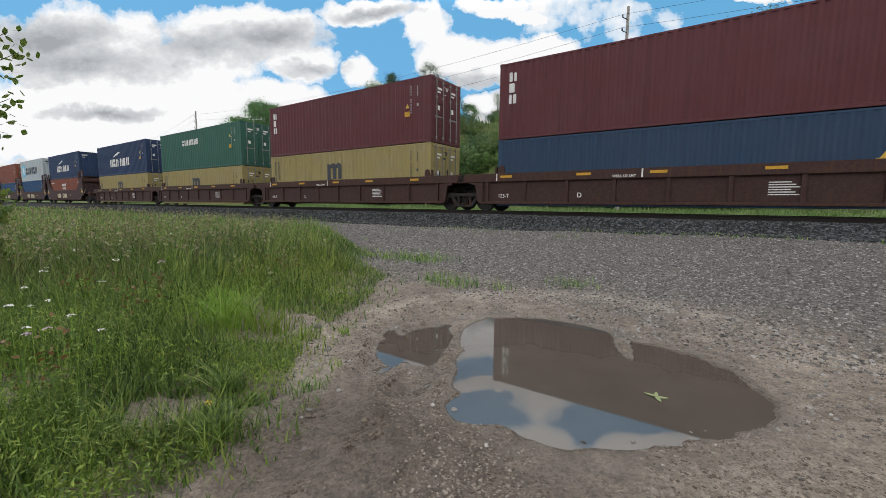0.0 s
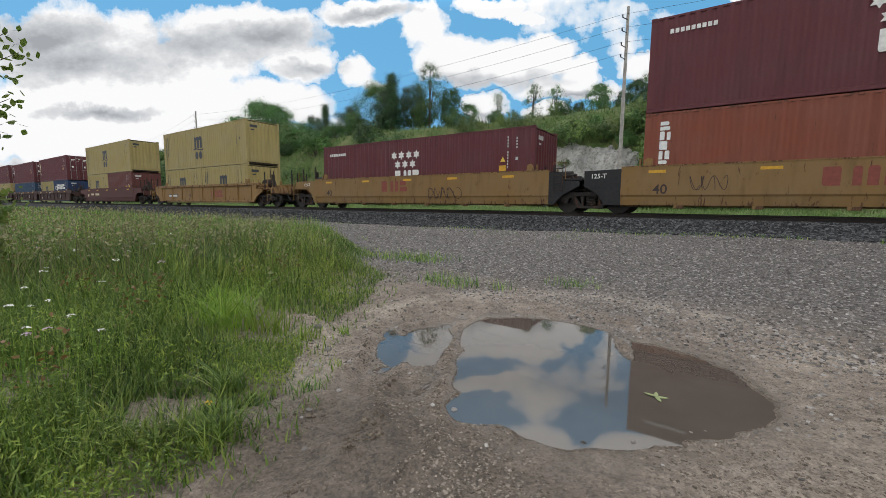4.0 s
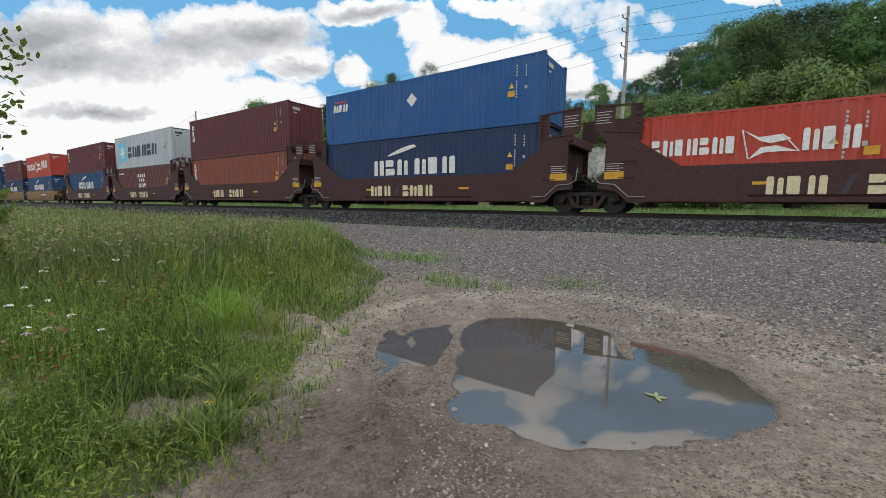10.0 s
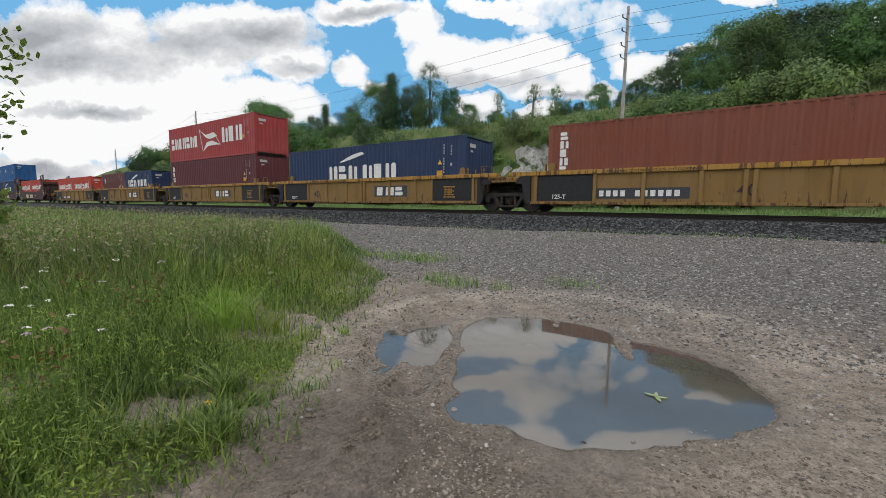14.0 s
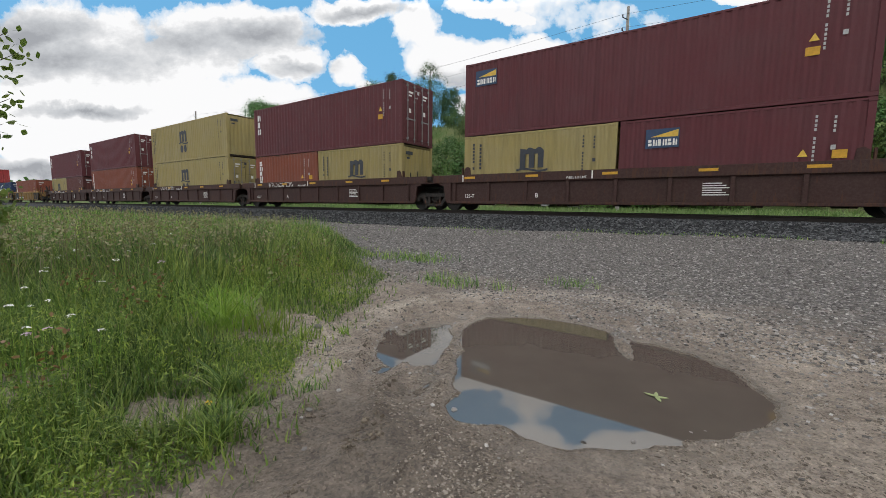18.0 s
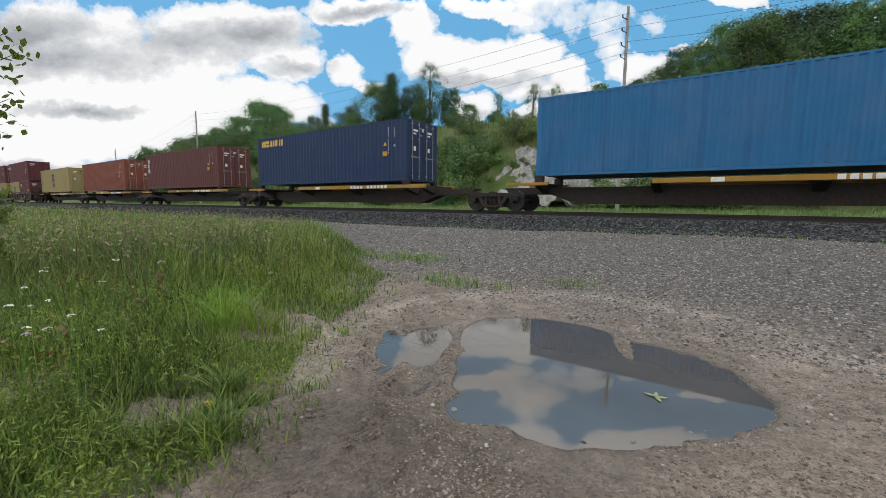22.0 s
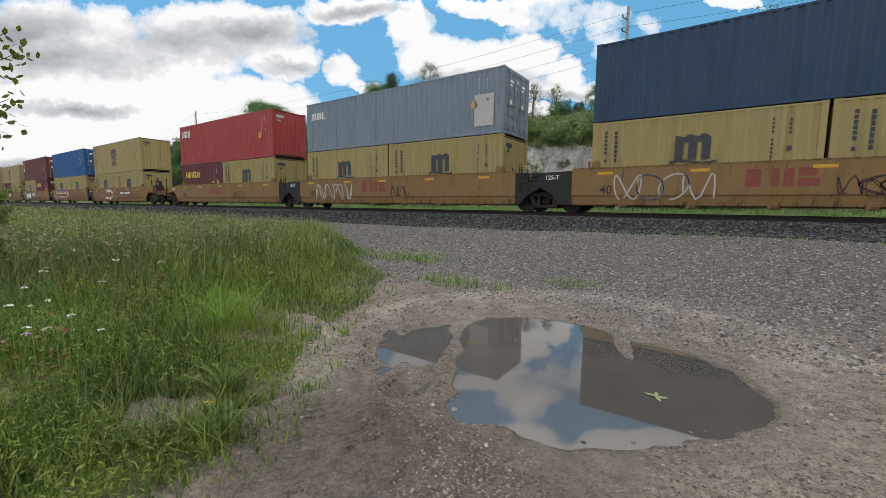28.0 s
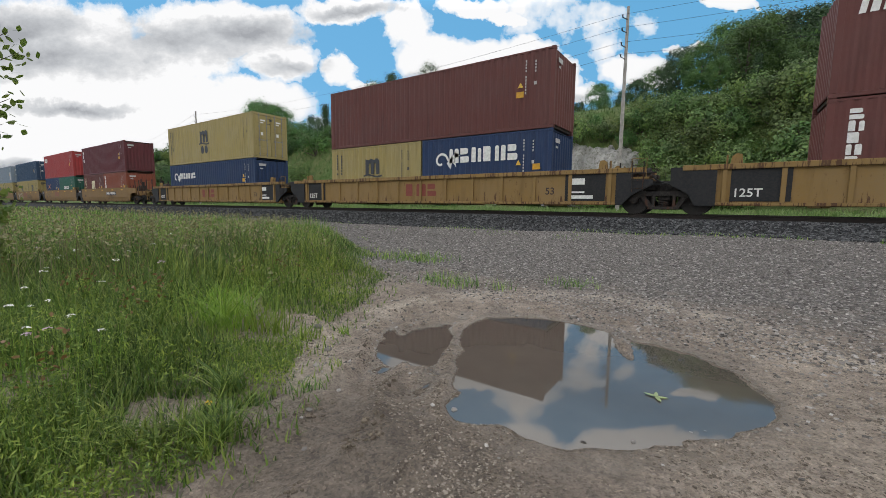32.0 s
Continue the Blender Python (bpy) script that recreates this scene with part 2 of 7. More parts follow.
m, t, b, L = nodes_of("ground")
geo = t.nodes.new("ShaderNodeNewGeometry")
sep = t.nodes.new("ShaderNodeSeparateXYZ")
L.new(geo.outputs["Position"], sep.inputs[0])
px, py, pz = sep.outputs
n1, n2, n3, n4 = tex(t, L, 0.9, 5, 0.6), tex(t, L, 7, 6, 0.7), tex(t, L, 45, 5, 0.7), tex(t, L, 2.6, 5, 0.6)
mud = mixc(t, L, ramp(t, n1, [(0.35, (0, 0, 0)), (0.65, (1, 1, 1))], L), (0.235, 0.193, 0.156), (0.43, 0.358, 0.292))
mud = mixc(t, L, ramp(t, n2, [(0.4, (0, 0, 0)), (0.75, (0.8, 0.8, 0.8))], L), mud, (0.185, 0.146, 0.108))
vor = t.nodes.new("ShaderNodeTexVoronoi")
vor.inputs["Scale"].default_value = 34
tc = t.nodes.new("ShaderNodeTexCoord")
L.new(tc.outputs["Object"], vor.inputs[0])
stone = ramp(t, vor.outputs["Color"], [(0.1, (0.08, 0.074, 0.068)), (0.5, (0.205, 0.188, 0.172)), (0.9, (0.38, 0.355, 0.328))], L)
stone = mixc(t, L, ramp(t, vor.outputs["Distance"], [(0.25, (0, 0, 0)), (0.6, (0.75, 0.75, 0.75))], L), stone, (0.085, 0.078, 0.072))
# gravel takes over away from the wet dip
grav = math_node(t, L, "ADD", math_node(t, L, "MULTIPLY", py, 0.42), math_node(t, L, "MULTIPLY", n4, 1.5))
grav = ramp(t, math_node(t, L, "MULTIPLY", grav, 0.25), [(0.52, (0, 0, 0)), (0.72, (1, 1, 1))], L)
near = mixc(t, L, grav, mud, stone)
# dry pale earth in a ring where wheels swing round the wet dip
mp = t.nodes.new("ShaderNodeMapping")
mp.inputs["Location"].default_value, mp.inputs["Scale"].default_value = (0.75 / 1.45, -2.6 / 1.5, 0), (1 / 1.45, 1 / 1.5, 0)
L.new(tc.outputs["Object"], mp.inputs[0])
ln = t.nodes.new("ShaderNodeVectorMath")
ln.operation = "LENGTH"
L.new(mp.outputs[0], ln.inputs[0])
ring = ramp(t, math_node(t, L, "MULTIPLY", math_node(t, L, "ADD", ln.outputs["Value"], math_node(t, L, "MULTIPLY", n1, 0.25)), 0.5), [(0.52, (0, 0, 0)), (0.60, (0.85, 0.85, 0.85)), (0.645, (0.85, 0.85, 0.85)), (0.72, (0, 0, 0))], L)
ring = math_node(t, L, "MULTIPLY", ring, ramp(t, n4, [(0.42, (0, 0, 0)), (0.60, (1, 1, 1))], L))
near = mixc(t, L, math_node(t, L, "MULTIPLY", ring, 0.82), near, (0.53, 0.46, 0.375))
# pale sand worn up by tyres beside the dip
sandy = math_node(t, L, "MULTIPLY", ramp(t, math_node(t, L, "ADD", px, math_node(t, L, "MULTIPLY", n1, 0.8)), [(0.55, (0, 0, 0)), (0.95, (1, 1, 1))], L), ramp(t, math_node(t, L, "MULTIPLY", py, 0.2), [(0.5, (1, 1, 1)), (0.8, (0, 0, 0))], L))
near = mixc(t, L, math_node(t, L, "MULTIPLY", sandy, ramp(t, n4, [(0.38, (0, 0, 0)), (0.6, (0.8, 0.8, 0.8))], L)), near, (0.47, 0.40, 0.32))
# darker damp grit where water has drained away
mp = t.nodes.new("ShaderNodeMapping")
mp.inputs["Location"].default_value, mp.inputs["Scale"].default_value = (1.0 / 0.85, -1.05 / 0.5, 0), (1 / 0.85, 1 / 0.5, 0)
L.new(tc.outputs["Object"], mp.inputs[0])
ln = t.nodes.new("ShaderNodeVectorMath")
ln.operation = "LENGTH"
L.new(mp.outputs[0], ln.inputs[0])
near = mixc(t, L, ramp(t, math_node(t, L, "ADD", math_node(t, L, "MULTIPLY", ln.outputs["Value"], 0.5), math_node(t, L, "MULTIPLY", n2, 0.3)), [(0.42, (0.72,) * 3), (0.74, (0, 0, 0))], L), near, (0.10, 0.079, 0.06))
# fine grit, light and dark grains
grit = t.nodes.new("ShaderNodeTexVoronoi")
grit.inputs["Scale"].default_value = 110
L.new(tc.outputs["Object"], grit.inputs[0])
near = mixc(t, L, 0.6, near, ramp(t, grit.outputs["Color"], [(0.15, (0.45,) * 3), (0.5, (1.0,) * 3), (0.85, (1.2,) * 3), (0.93, (1.7, 1.66, 1.6))], L), "MULTIPLY")
lumps = tex(t, L, 16, 5, 0.75)
near = mixc(t, L, 0.8, near, ramp(t, lumps, [(0.34, (0.55,) * 3), (0.46, (1.0,) * 3), (0.66, (1.35,) * 3)], L), "MULTIPLY")
# ground under the ballast is coloured near black, as shade in the stones' gaps
bed_shade = ramp(t, math_node(t, L, "MULTIPLY", py, 0.05), [(0.55, (0, 0, 0)), (0.585, (1, 1, 1))], L)
near = mixc(t, L, bed_shade, near, (0.03, 0.03, 0.03))
# wet rim
wet = ramp(t, math_node(t, L, "ADD", pz, math_node(t, L, "MULTIPLY", n2, 0.012)), [(0.008, (1, 1, 1)), (0.024, (0, 0, 0))], L)
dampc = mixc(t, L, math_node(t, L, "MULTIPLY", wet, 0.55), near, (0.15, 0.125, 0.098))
# meadow soil and far field
green = mixc(t, L, n4, (0.05, 0.085, 0.02), (0.10, 0.13, 0.04))
far = ramp(t, math_node(t, L, "MULTIPLY", py, 0.01), [(0.20, (0, 0, 0)), (0.205, (1, 1, 1))], L)
hillc = mixc(t, L, ramp(t, tex(t, L, 0.35, 6, 0.65), [(0.4, (0, 0, 0)), (0.62, (1, 1, 1))], L), (0.07, 0.13, 0.025), (0.15, 0.17, 0.06))
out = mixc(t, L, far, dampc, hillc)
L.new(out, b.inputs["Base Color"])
L.new(mixc(t, L, wet, (0.92,) * 3, (0.22,) * 3), b.inputs["Roughness"])
hgt = math_node(t, L, "ADD", math_node(t, L, "MULTIPLY", vor.outputs["Distance"], -0.6), math_node(t, L, "ADD", n3, math_node(t, L, "MULTIPLY", n2, 1.2)))
bump(t, L, b, math_node(t, L, "ADD", hgt, math_node(t, L, "MULTIPLY", lumps, 1.2)), 1.0, 0.035)
MATS["ground"] = m

xs, ys = axis(-900, 500, -0.9, 0.035, 1.045), axis(-60, 900, 2.3, 0.035, 1.04)
verts = [(x, y, ground_z(x, y)) for y in ys for x in xs]
W = len(xs)
faces = [(j * W + i, j * W + i + 1, (j + 1) * W + i + 1, (j + 1) * W + i) for j in range(len(ys) - 1) for i in range(W - 1)]
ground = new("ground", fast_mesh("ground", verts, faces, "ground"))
for f in ground.data.polygons:
    f.use_smooth = True
tagged(ground, "muddy gravel lot rising to a railway bank and hillside", "ground", kind="structure")

m, t, b, L = nodes_of("puddle_water")
b.inputs["Base Color"].default_value = (0.10, 0.085, 0.06, 1)
b.inputs["Roughness"].default_value = 0.02
b.inputs["IOR"].default_value = 1.55
L.new(ramp(t, tex(t, L, 1.5, 3), [(0.3, (0.074, 0.064, 0.052)), (0.7, (0.10, 0.087, 0.071))], L), b.inputs["Base Color"])
MATS["puddle_water"] = m
water = new("puddle_water", mesh_of(box(-2.3, 0.7, 1.1, 3.7, -0.04, 0.0), "puddle_water", "puddle_water"))
tagged(water, "still muddy brown puddle mirroring the sky and train", "puddle", kind="structure")

# ---------------------------------------------------------------- track
plain("rail_steel", (0.028, 0.021, 0.018), 0.75, 0.1)
plain("rail_head", (0.35, 0.34, 0.33), 0.3, 0.9)
plain("tie_wood", (0.04, 0.033, 0.028), 0.9)
track = empty("railway_track", None, label="straight steel railway track on wooden sleepers and ballast", category="railway track", kind="structure")
for sy in (-0.755, 0.755):
    prof = [(-0.07, -0.17), (0.07, -0.17), (0.07, -0.155), (0.012, -0.13), (0.012, -0.045), (0.036, -0.035), (0.036, -0.003), (0.028, 0), (-0.028, 0), (-0.036, -0.003), (-0.036, -0.035), (-0.012, -0.045), (-0.012, -0.13), (-0.07, -0.155)]
    ob = part("rail", add_prism(bmesh.new(), prof, "x", -900, 120), "rail_steel", track)
    put(ob, 0, TRACK_Y + sy, RAIL_Z)
for i in range(150):
    put(part("sleeper", lambda: box(-0.11, 0.11, -1.3, 1.3, 0, 0.17, bev=0.01), "tie_wood", track, key="sleeper"), 6 - i * 0.5, TRACK_Y, 0.40)

# ---------------------------------------------------------------- clouds
CLOUD_TURN = 2.6
m = bpy.data.materials.new("cloud")
m.use_nodes = True
t, L = m.node_tree, m.node_tree.links
t.nodes.clear()
outn = t.nodes.new("ShaderNodeOutputMaterial")
em, tr, mx = t.nodes.new("ShaderNodeEmission"), t.nodes.new("ShaderNodeBsdfTransparent"), t.nodes.new("ShaderNodeMixShader")
tc = t.nodes.new("ShaderNodeTexCoord")
# view-plane coordinates of a direction, so that each cloud can be laid out as it stands over the hill
fwd = Vector((math.sin(radians(-34.55)), math.cos(radians(-34.55)), 0))
rgt = Vector((fwd.y, -fwd.x, 0))


def dot(v):
    n = t.nodes.new("ShaderNodeVectorMath")
    n.operation = "DOT_PRODUCT"
    n.inputs[1].default_value = v
    L.new(tc.outputs["Object"], n.inputs[0])
    return n.outputs["Value"]


depth = math_node(t, L, "MAXIMUM", dot(fwd), 60.0)
uu, vv = math_node(t, L, "DIVIDE", dot(rgt), depth), math_node(t, L, "DIVIDE", dot(Vector((0, 0, 1))), depth)
comb = t.nodes.new("ShaderNodeCombineXYZ")
L.new(uu, comb.inputs[0]); L.new(vv, comb.inputs[1])


def warped(vec, scale, amount, detail=4):
    """The coordinate pushed about by noise, so that round puffs get billowing rims."""
    n = t.nodes.new("ShaderNodeTexNoise")
    n.inputs["Scale"].default_value, n.inputs["Detail"].default_value, n.inputs["Roughness"].default_value = scale, detail, 0.6
    L.new(vec, n.inputs[0])
    sub, sc, ad = (t.nodes.new("ShaderNodeVectorMath") for _ in range(3))
    sub.operation, sc.operation, ad.operation = "SUBTRACT", "SCALE", "ADD"
    sub.inputs[1].default_value = (0.5, 0.5, 0.5)
    L.new(n.outputs["Color"], sub.inputs[0])
    L.new(sub.outputs[0], sc.inputs[0])
    sc.inputs["Scale"].default_value = amount
    L.new(vec, ad.inputs[0]); L.new(sc.outputs[0], ad.inputs[1])
    return ad.outputs[0]


bent = warped(warped(comb.outputs[0], 5.0, 0.07, 4), 16.0, 0.06, 9)


def cloud_noise(scale, detail, rough, off=0.0, flat=1.0):
    mp = t.nodes.new("ShaderNodeMapping")
    mp.inputs["Location"].default_value = (off, off * 0.7, off)
    mp.inputs["Scale"].default_value = (1, flat, 1)
    L.new(comb.outputs[0], mp.inputs[0])
    n = t.nodes.new("ShaderNodeTexNoise")
    n.inputs["Scale"].default_value, n.inputs["Detail"].default_value, n.inputs["Roughness"].default_value = scale, detail, rough
    L.new(mp.outputs[0], n.inputs[0])
    return n.outputs["Fac"]


def puffs(rows):
    """The fullness of a group of clouds: 1 in a puff's middle, 0 at its rim. Rows: centre and half-size."""
    field = None
    for cx, cy, rx, ry in rows:
        mp = t.nodes.new("ShaderNodeMapping")
        mp.inputs["Location"].default_value = (-cx / rx, -cy / ry, 0)
        mp.inputs["Scale"].default_value = (1 / rx, 1 / ry, 0)
        L.new(bent, mp.inputs[0])
        ln = t.nodes.new("ShaderNodeVectorMath")
        ln.operation = "LENGTH"
        L.new(mp.outputs[0], ln.inputs[0])
        f = math_node(t, L, "SUBTRACT", 1.0, ln.outputs["Value"])
        field = f if field is None else math_node(t, L, "MAXIMUM", field, f)
    return field


billow = math_node(t, L, "SUBTRACT", cloud_noise(9, 10, 0.62), 0.5)
wide = math_node(t, L, "SUBTRACT", cloud_noise(3.2, 6, 0.5, 5.0), 0.5)
PUFFS = [(-0.902, 0.365, 0.306, 0.107), (-0.711, 0.238, 0.351, 0.080), (-0.427, 0.241, 0.142, 0.055), (-0.982, 0.222, 0.325, 0.104), (-0.514, 0.400, 0.245, 0.077), (-0.357, 0.329, 0.094, 0.056), (-0.651, 0.329, 0.200, 0.076), (-0.233, 0.310, 0.046, 0.043), (-0.184, 0.272, 0.048, 0.018), (-0.209, 0.449, 0.132, 0.032), (-0.070, 0.417, 0.061, 0.060), (0.081, 0.459, 0.105, 0.025), (0.167, 0.438, 0.055, 0.017), (0.097, 0.333, 0.214, 0.058), (0.230, 0.356, 0.077, 0.051), (-0.023, 0.348, 0.093, 0.057), (0.298, 0.319, 0.074, 0.045), (0.075, 0.232, 0.062, 0.047), (0.286, 0.273, 0.148, 0.031), (0.485, 0.321, 0.094, 0.038), (0.595, 0.369, 0.066, 0.013), (0.685, 0.475, 0.079, 0.017), (-0.922, 0.143, 0.450, 0.061), (-1.026, 0.062, 0.276, 0.054), (-0.553, 0.160, 0.218, 0.053), (0.221, 0.221, 0.068, 0.026)]
shape = math_node(t, L, "ADD", puffs(PUFFS), math_node(t, L, "ADD", math_node(t, L, "MULTIPLY", billow, 1.1), math_node(t, L, "MULTIPLY", wide, 0.5)))
high = math_node(t, L, "ADD", math_node(t, L, "MULTIPLY", wide, 2.6), math_node(t, L, "MULTIPLY", billow, 0.9))
high = math_node(t, L, "ADD", high, ramp(t, vv, [(0.56, (-0.0, 0, 0)), (0.66, (1, 1, 1))], L))
high = math_node(t, L, "SUBTRACT", high, 0.22)
shape = math_node(t, L, "MAXIMUM", shape, high)
dens = ramp(t, shape, [(-0.0, (0, 0, 0)), (0.07, (0.6, 0.6, 0.6)), (0.22, (1, 1, 1))], L)
thick = math_node(t, L, "ADD", math_node(t, L, "MULTIPLY", puffs([(-0.891, 0.333, 0.267, 0.061), (-0.608, 0.374, 0.226, 0.055), (-0.966, 0.389, 0.226, 0.063), (-0.331, 0.309, 0.088, 0.026), (0.098, 0.295, 0.201, 0.023), (-0.195, 0.444, 0.132, 0.017), (-0.848, 0.217, 0.162, 0.018), (-1.024, 0.075, 0.206, 0.024), (0.086, 0.213, 0.054, 0.013), (-0.421, 0.395, 0.159, 0.038), (0.287, 0.258, 0.121, 0.013)]), 0.9), math_node(t, L, "ADD", math_node(t, L, "MULTIPLY", cloud_noise(5.5, 12, 0.66, 2.0, 1.8), 2.0), -0.98))
body = ramp(t, thick, [(0.0, (1.32, 1.32, 1.33)), (0.2, (1.06, 1.07, 1.09)), (0.5, (0.82, 0.845, 0.88)), (1.0, (0.52, 0.54, 0.58))], L)
L.new(mixc(t, L, dens, (0.20, 0.72, 1.22), body), em.inputs[0])
# overhead, nearer the sun, the clouds are brighter
L.new(ramp(t, math_node(t, L, "DIVIDE", dot(Vector((0, 0, 1))), 1800.0), [(0.41, (1.32,) * 3), (0.50, (2.5, 2.4, 2.5))], L), em.inputs[1])
L.new(math_node(t, L, "ADD", math_node(t, L, "MULTIPLY", dens, 0.35), 0.65), mx.inputs[0])
L.new(tr.outputs[0], mx.inputs[1]); L.new(em.outputs[0], mx.inputs[2]); L.new(mx.outputs[0], outn.inputs[0])
m.cycles.emission_sampling = "NONE"
MATS["cloud"] = m
R, cols, rowsn = 1800, 72, 14
verts = [(R * math.sin(2 * math.pi * i / cols) * math.cos(radians(-3 + 58 * j / rowsn)), R * math.cos(2 * math.pi * i / cols) * math.cos(radians(-3 + 58 * j / rowsn)), R * math.sin(radians(-3 + 58 * j / rowsn))) for j in range(rowsn + 1) for i in range(cols)]
faces = [(j * cols + i, j * cols + (i + 1) % cols, (j + 1) * cols + (i + 1) % cols, (j + 1) * cols + i) for j in range(rowsn) for i in range(cols)]
clouds = new("backdrop_clouds", fast_mesh("clouds", verts, faces, "cloud"))
for f in clouds.data.polygons:
    f.use_smooth = True
tagged(clouds, "bright white cumulus clouds with grey bases in blue sky", "clouds", kind="structure")
# ---------------------------------------------------------------- writing and marks
def text_mesh(body, size, material):
    key = ("text", body, size, material)
    if key not in MESHES:
        cu = bpy.data.curves.new("writing", "FONT")
        cu.body, cu.size, cu.extrude, cu.align_x, cu.align_y = body, size, 0.002, "LEFT", "BOTTOM_BASELINE"
        cu.offset = size * 0.012
        ob = bpy.data.objects.new("writing", cu)
        me = bpy.data.meshes.new_from_object(ob)
        bpy.data.objects.remove(ob)
        bpy.data.curves.remove(cu)
        me.materials.clear()
        me.materials.append(MATS[material])
        MESHES[key] = me
    return MESHES[key]


def writing(body, size, material, parent, x, y, z, name="writing", rz=0):
    ob = new(name, text_mesh(body, size, material))
    ob.parent = parent
    ob.matrix_basis = pose(x, y, z, 90, 0, rz)
    return ob


def glyph(bm, x, z, w, h, k, y0=-0.003, y1=0.001, slant=0.0):
    """One plain block that stands for a sign of a word mark: a slab with cut corners, or a pair of bars."""
    b2 = bmesh.new()
    kind, c = k % 4, 0.1
    if kind in (0, 2):                               # two upright bars
        f, g = ((0.36, 0.56), (0.44, 0.66))[kind // 2]
        for a, b, e in ((0.0, f, 1.0), (g, 1.0, 0.92 if kind else 1.0)):
            add_prism(b2, [(x + a * w, z), (x + b * w, z), (x + b * w, z + h * (e - c)), (x + (b - 0.08) * w, z + h * e), (x + (a + 0.08) * w, z + h * e), (x + a * w, z + h * (e - c))], "y", y0, y1)
    elif kind == 1:                                  # two level bars
        for f, e in ((0.0, 0.92), (0.57, 0.8)):
            add_prism(b2, [(x, z + f * h), (x + w * (e - c), z + f * h), (x + w * e, z + (f + 0.1) * h), (x + w * e, z + (f + 0.33) * h), (x + w * (e - c), z + (f + 0.43) * h), (x, z + (f + 0.43) * h)], "y", y0, y1)
    else:                                            # a slab
        w *= 0.74
        add_prism(b2, [(x + w * c, z), (x + w, z), (x + w, z + h * (1 - c)), (x + w * (1 - c), z + h), (x, z + h), (x, z + h * c)], "y", y0, y1)
    if slant:
        for v in b2.verts:
            v.co.x += (v.co.z - z) * slant
    join(bm, b2)


def word(n, x, z, w, h, seed=0, slant=0.0):
    """n blocks side by side."""
    bm = bmesh.new()
    g = w / n
    for i in range(n):
        glyph(bm, x + i * g, z, g * 0.84, h, i + seed, slant=slant)
    return bm


def column(n, x, ztop, w, h, gap=0.3, seed=0):
    """n blocks under one another."""
    bm = bmesh.new()
    for i in range(n):
        glyph(bm, x, ztop - i * h * (1 + gap) - h, w, h, i + seed)
    return bm


def bars(rects):
    bm = bmesh.new()
    for x, z, w, h in rects:
        add_box(bm, x, x + w, -0.003, 0.001, z, z + h)
    return bm


def swoosh(x, z, w, h):
    """A rising stroke, thin at its foot and broad at its head."""
    n = 10
    top = [(x + w * k / n, z + h * math.sin(k / n * 1.45)) for k in range(n + 1)]
    low = [(px + 0.10 * w * k / n, pz - 0.11 * w * math.sin(math.pi * (0.08 + 0.72 * k / n))) for k, (px, pz) in enumerate(top)]
    return add_prism(bmesh.new(), top + low[::-1], "y", -0.003, 0.001)


def arches(x, z, w, h):
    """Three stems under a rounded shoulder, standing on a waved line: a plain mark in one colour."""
    bm = bmesh.new()
    st = w * 0.2
    for i in range(3):
        x0 = x + w * 0.06 + i * w * 0.33
        add_box(bm, x0, x0 + st, -0.003, 0.001, z + h * 0.14, z + h * 0.78)
    for i in range(2):
        x0, x1 = x + w * (0.06 + 0.33 * i), x + w * (0.39 + 0.33 * i) + st
        a, b = z + h * 0.72, z + h * 0.99
        add_prism(bm, [(x0, a), (x1, a), (x1, b - h * 0.14), (x1 - st * 0.5, b - h * 0.02), (x1 - st * 1.1, b), (x0 + st * 1.2, b - h * 0.08), (x0, b - h * 0.02)], "y", -0.0033 - 0.0004 * i, 0.001)
    top = [(k / 8, 0.10 + 0.055 * math.sin(k / 8 * 6.28)) for k in range(9)]
    add_prism(bm, [(x + w * (1.14 * u - 0.07), z + h * v) for u, v in top] + [(x + w * (1.14 * u - 0.07), z + h * (v - 0.085)) for u, v in top[::-1]], "y", -0.003, 0.001)
    return bm


def rings(x, z, w, h):
    """Two discs side by side."""
    bm = bmesh.new()
    for cx in (x + w * 0.23, x + w * 0.77):
        n = 16
        add_prism(bm, [(cx + w * 0.21 * math.cos(2 * math.pi * i / n), z + h / 2 + h * 0.46 * math.sin(2 * math.pi * i / n)) for i in range(n)], "y", -0.003, 0.001)
    return bm


def star(cx, cz, r, n=7, inner=0.4):
    bm = bmesh.new()
    pts = [(cx + (r if i % 2 == 0 else r * inner) * math.sin(math.pi * i / n), cz + (r if i % 2 == 0 else r * inner) * math.cos(math.pi * i / n)) for i in range(2 * n)]
    add_prism(bm, pts, "y", -0.003, 0.001)
    return bm


def pennant(x, z, w, h):
    """Two curved wings, like a flag drawn in white."""
    bm = bmesh.new()
    add_prism(bm, [(x, z + h), (x + w * 0.3, z + h * 0.72), (x + w * 0.7, z + h * 0.78), (x + w * 0.86, z + h * 0.6), (x + w * 0.7, z + h * 0.55), (x + w * 0.5, z + h * 0.5), (x + w * 0.32, z + h * 0.6)], "y", -0.003, 0.001)
    add_prism(bm, [(x + w * 0.14, z), (x + w * 0.35, z + h * 0.38), (x + w * 0.62, z + h * 0.42), (x + w, z + h * 0.2), (x + w * 0.72, z + h * 0.22), (x + w * 0.4, z + h * 0.2)], "y", -0.003, 0.001)
    for p, q in (((x, z + h), (x + w * 0.14, z)), ((x + w * 0.7, z + h * 0.78), (x + w, z + h * 0.2))):
        add_cyl(bm, 0.02, (p[0], 0, p[1]), (q[0], 0, q[1]), 4)
    return bm


# ---------------------------------------------------------------- shipping containers
HI, STD, L40, L20, CW = 2.896, 2.591, 12.192, 6.058, 2.438
PITCH = 0.278


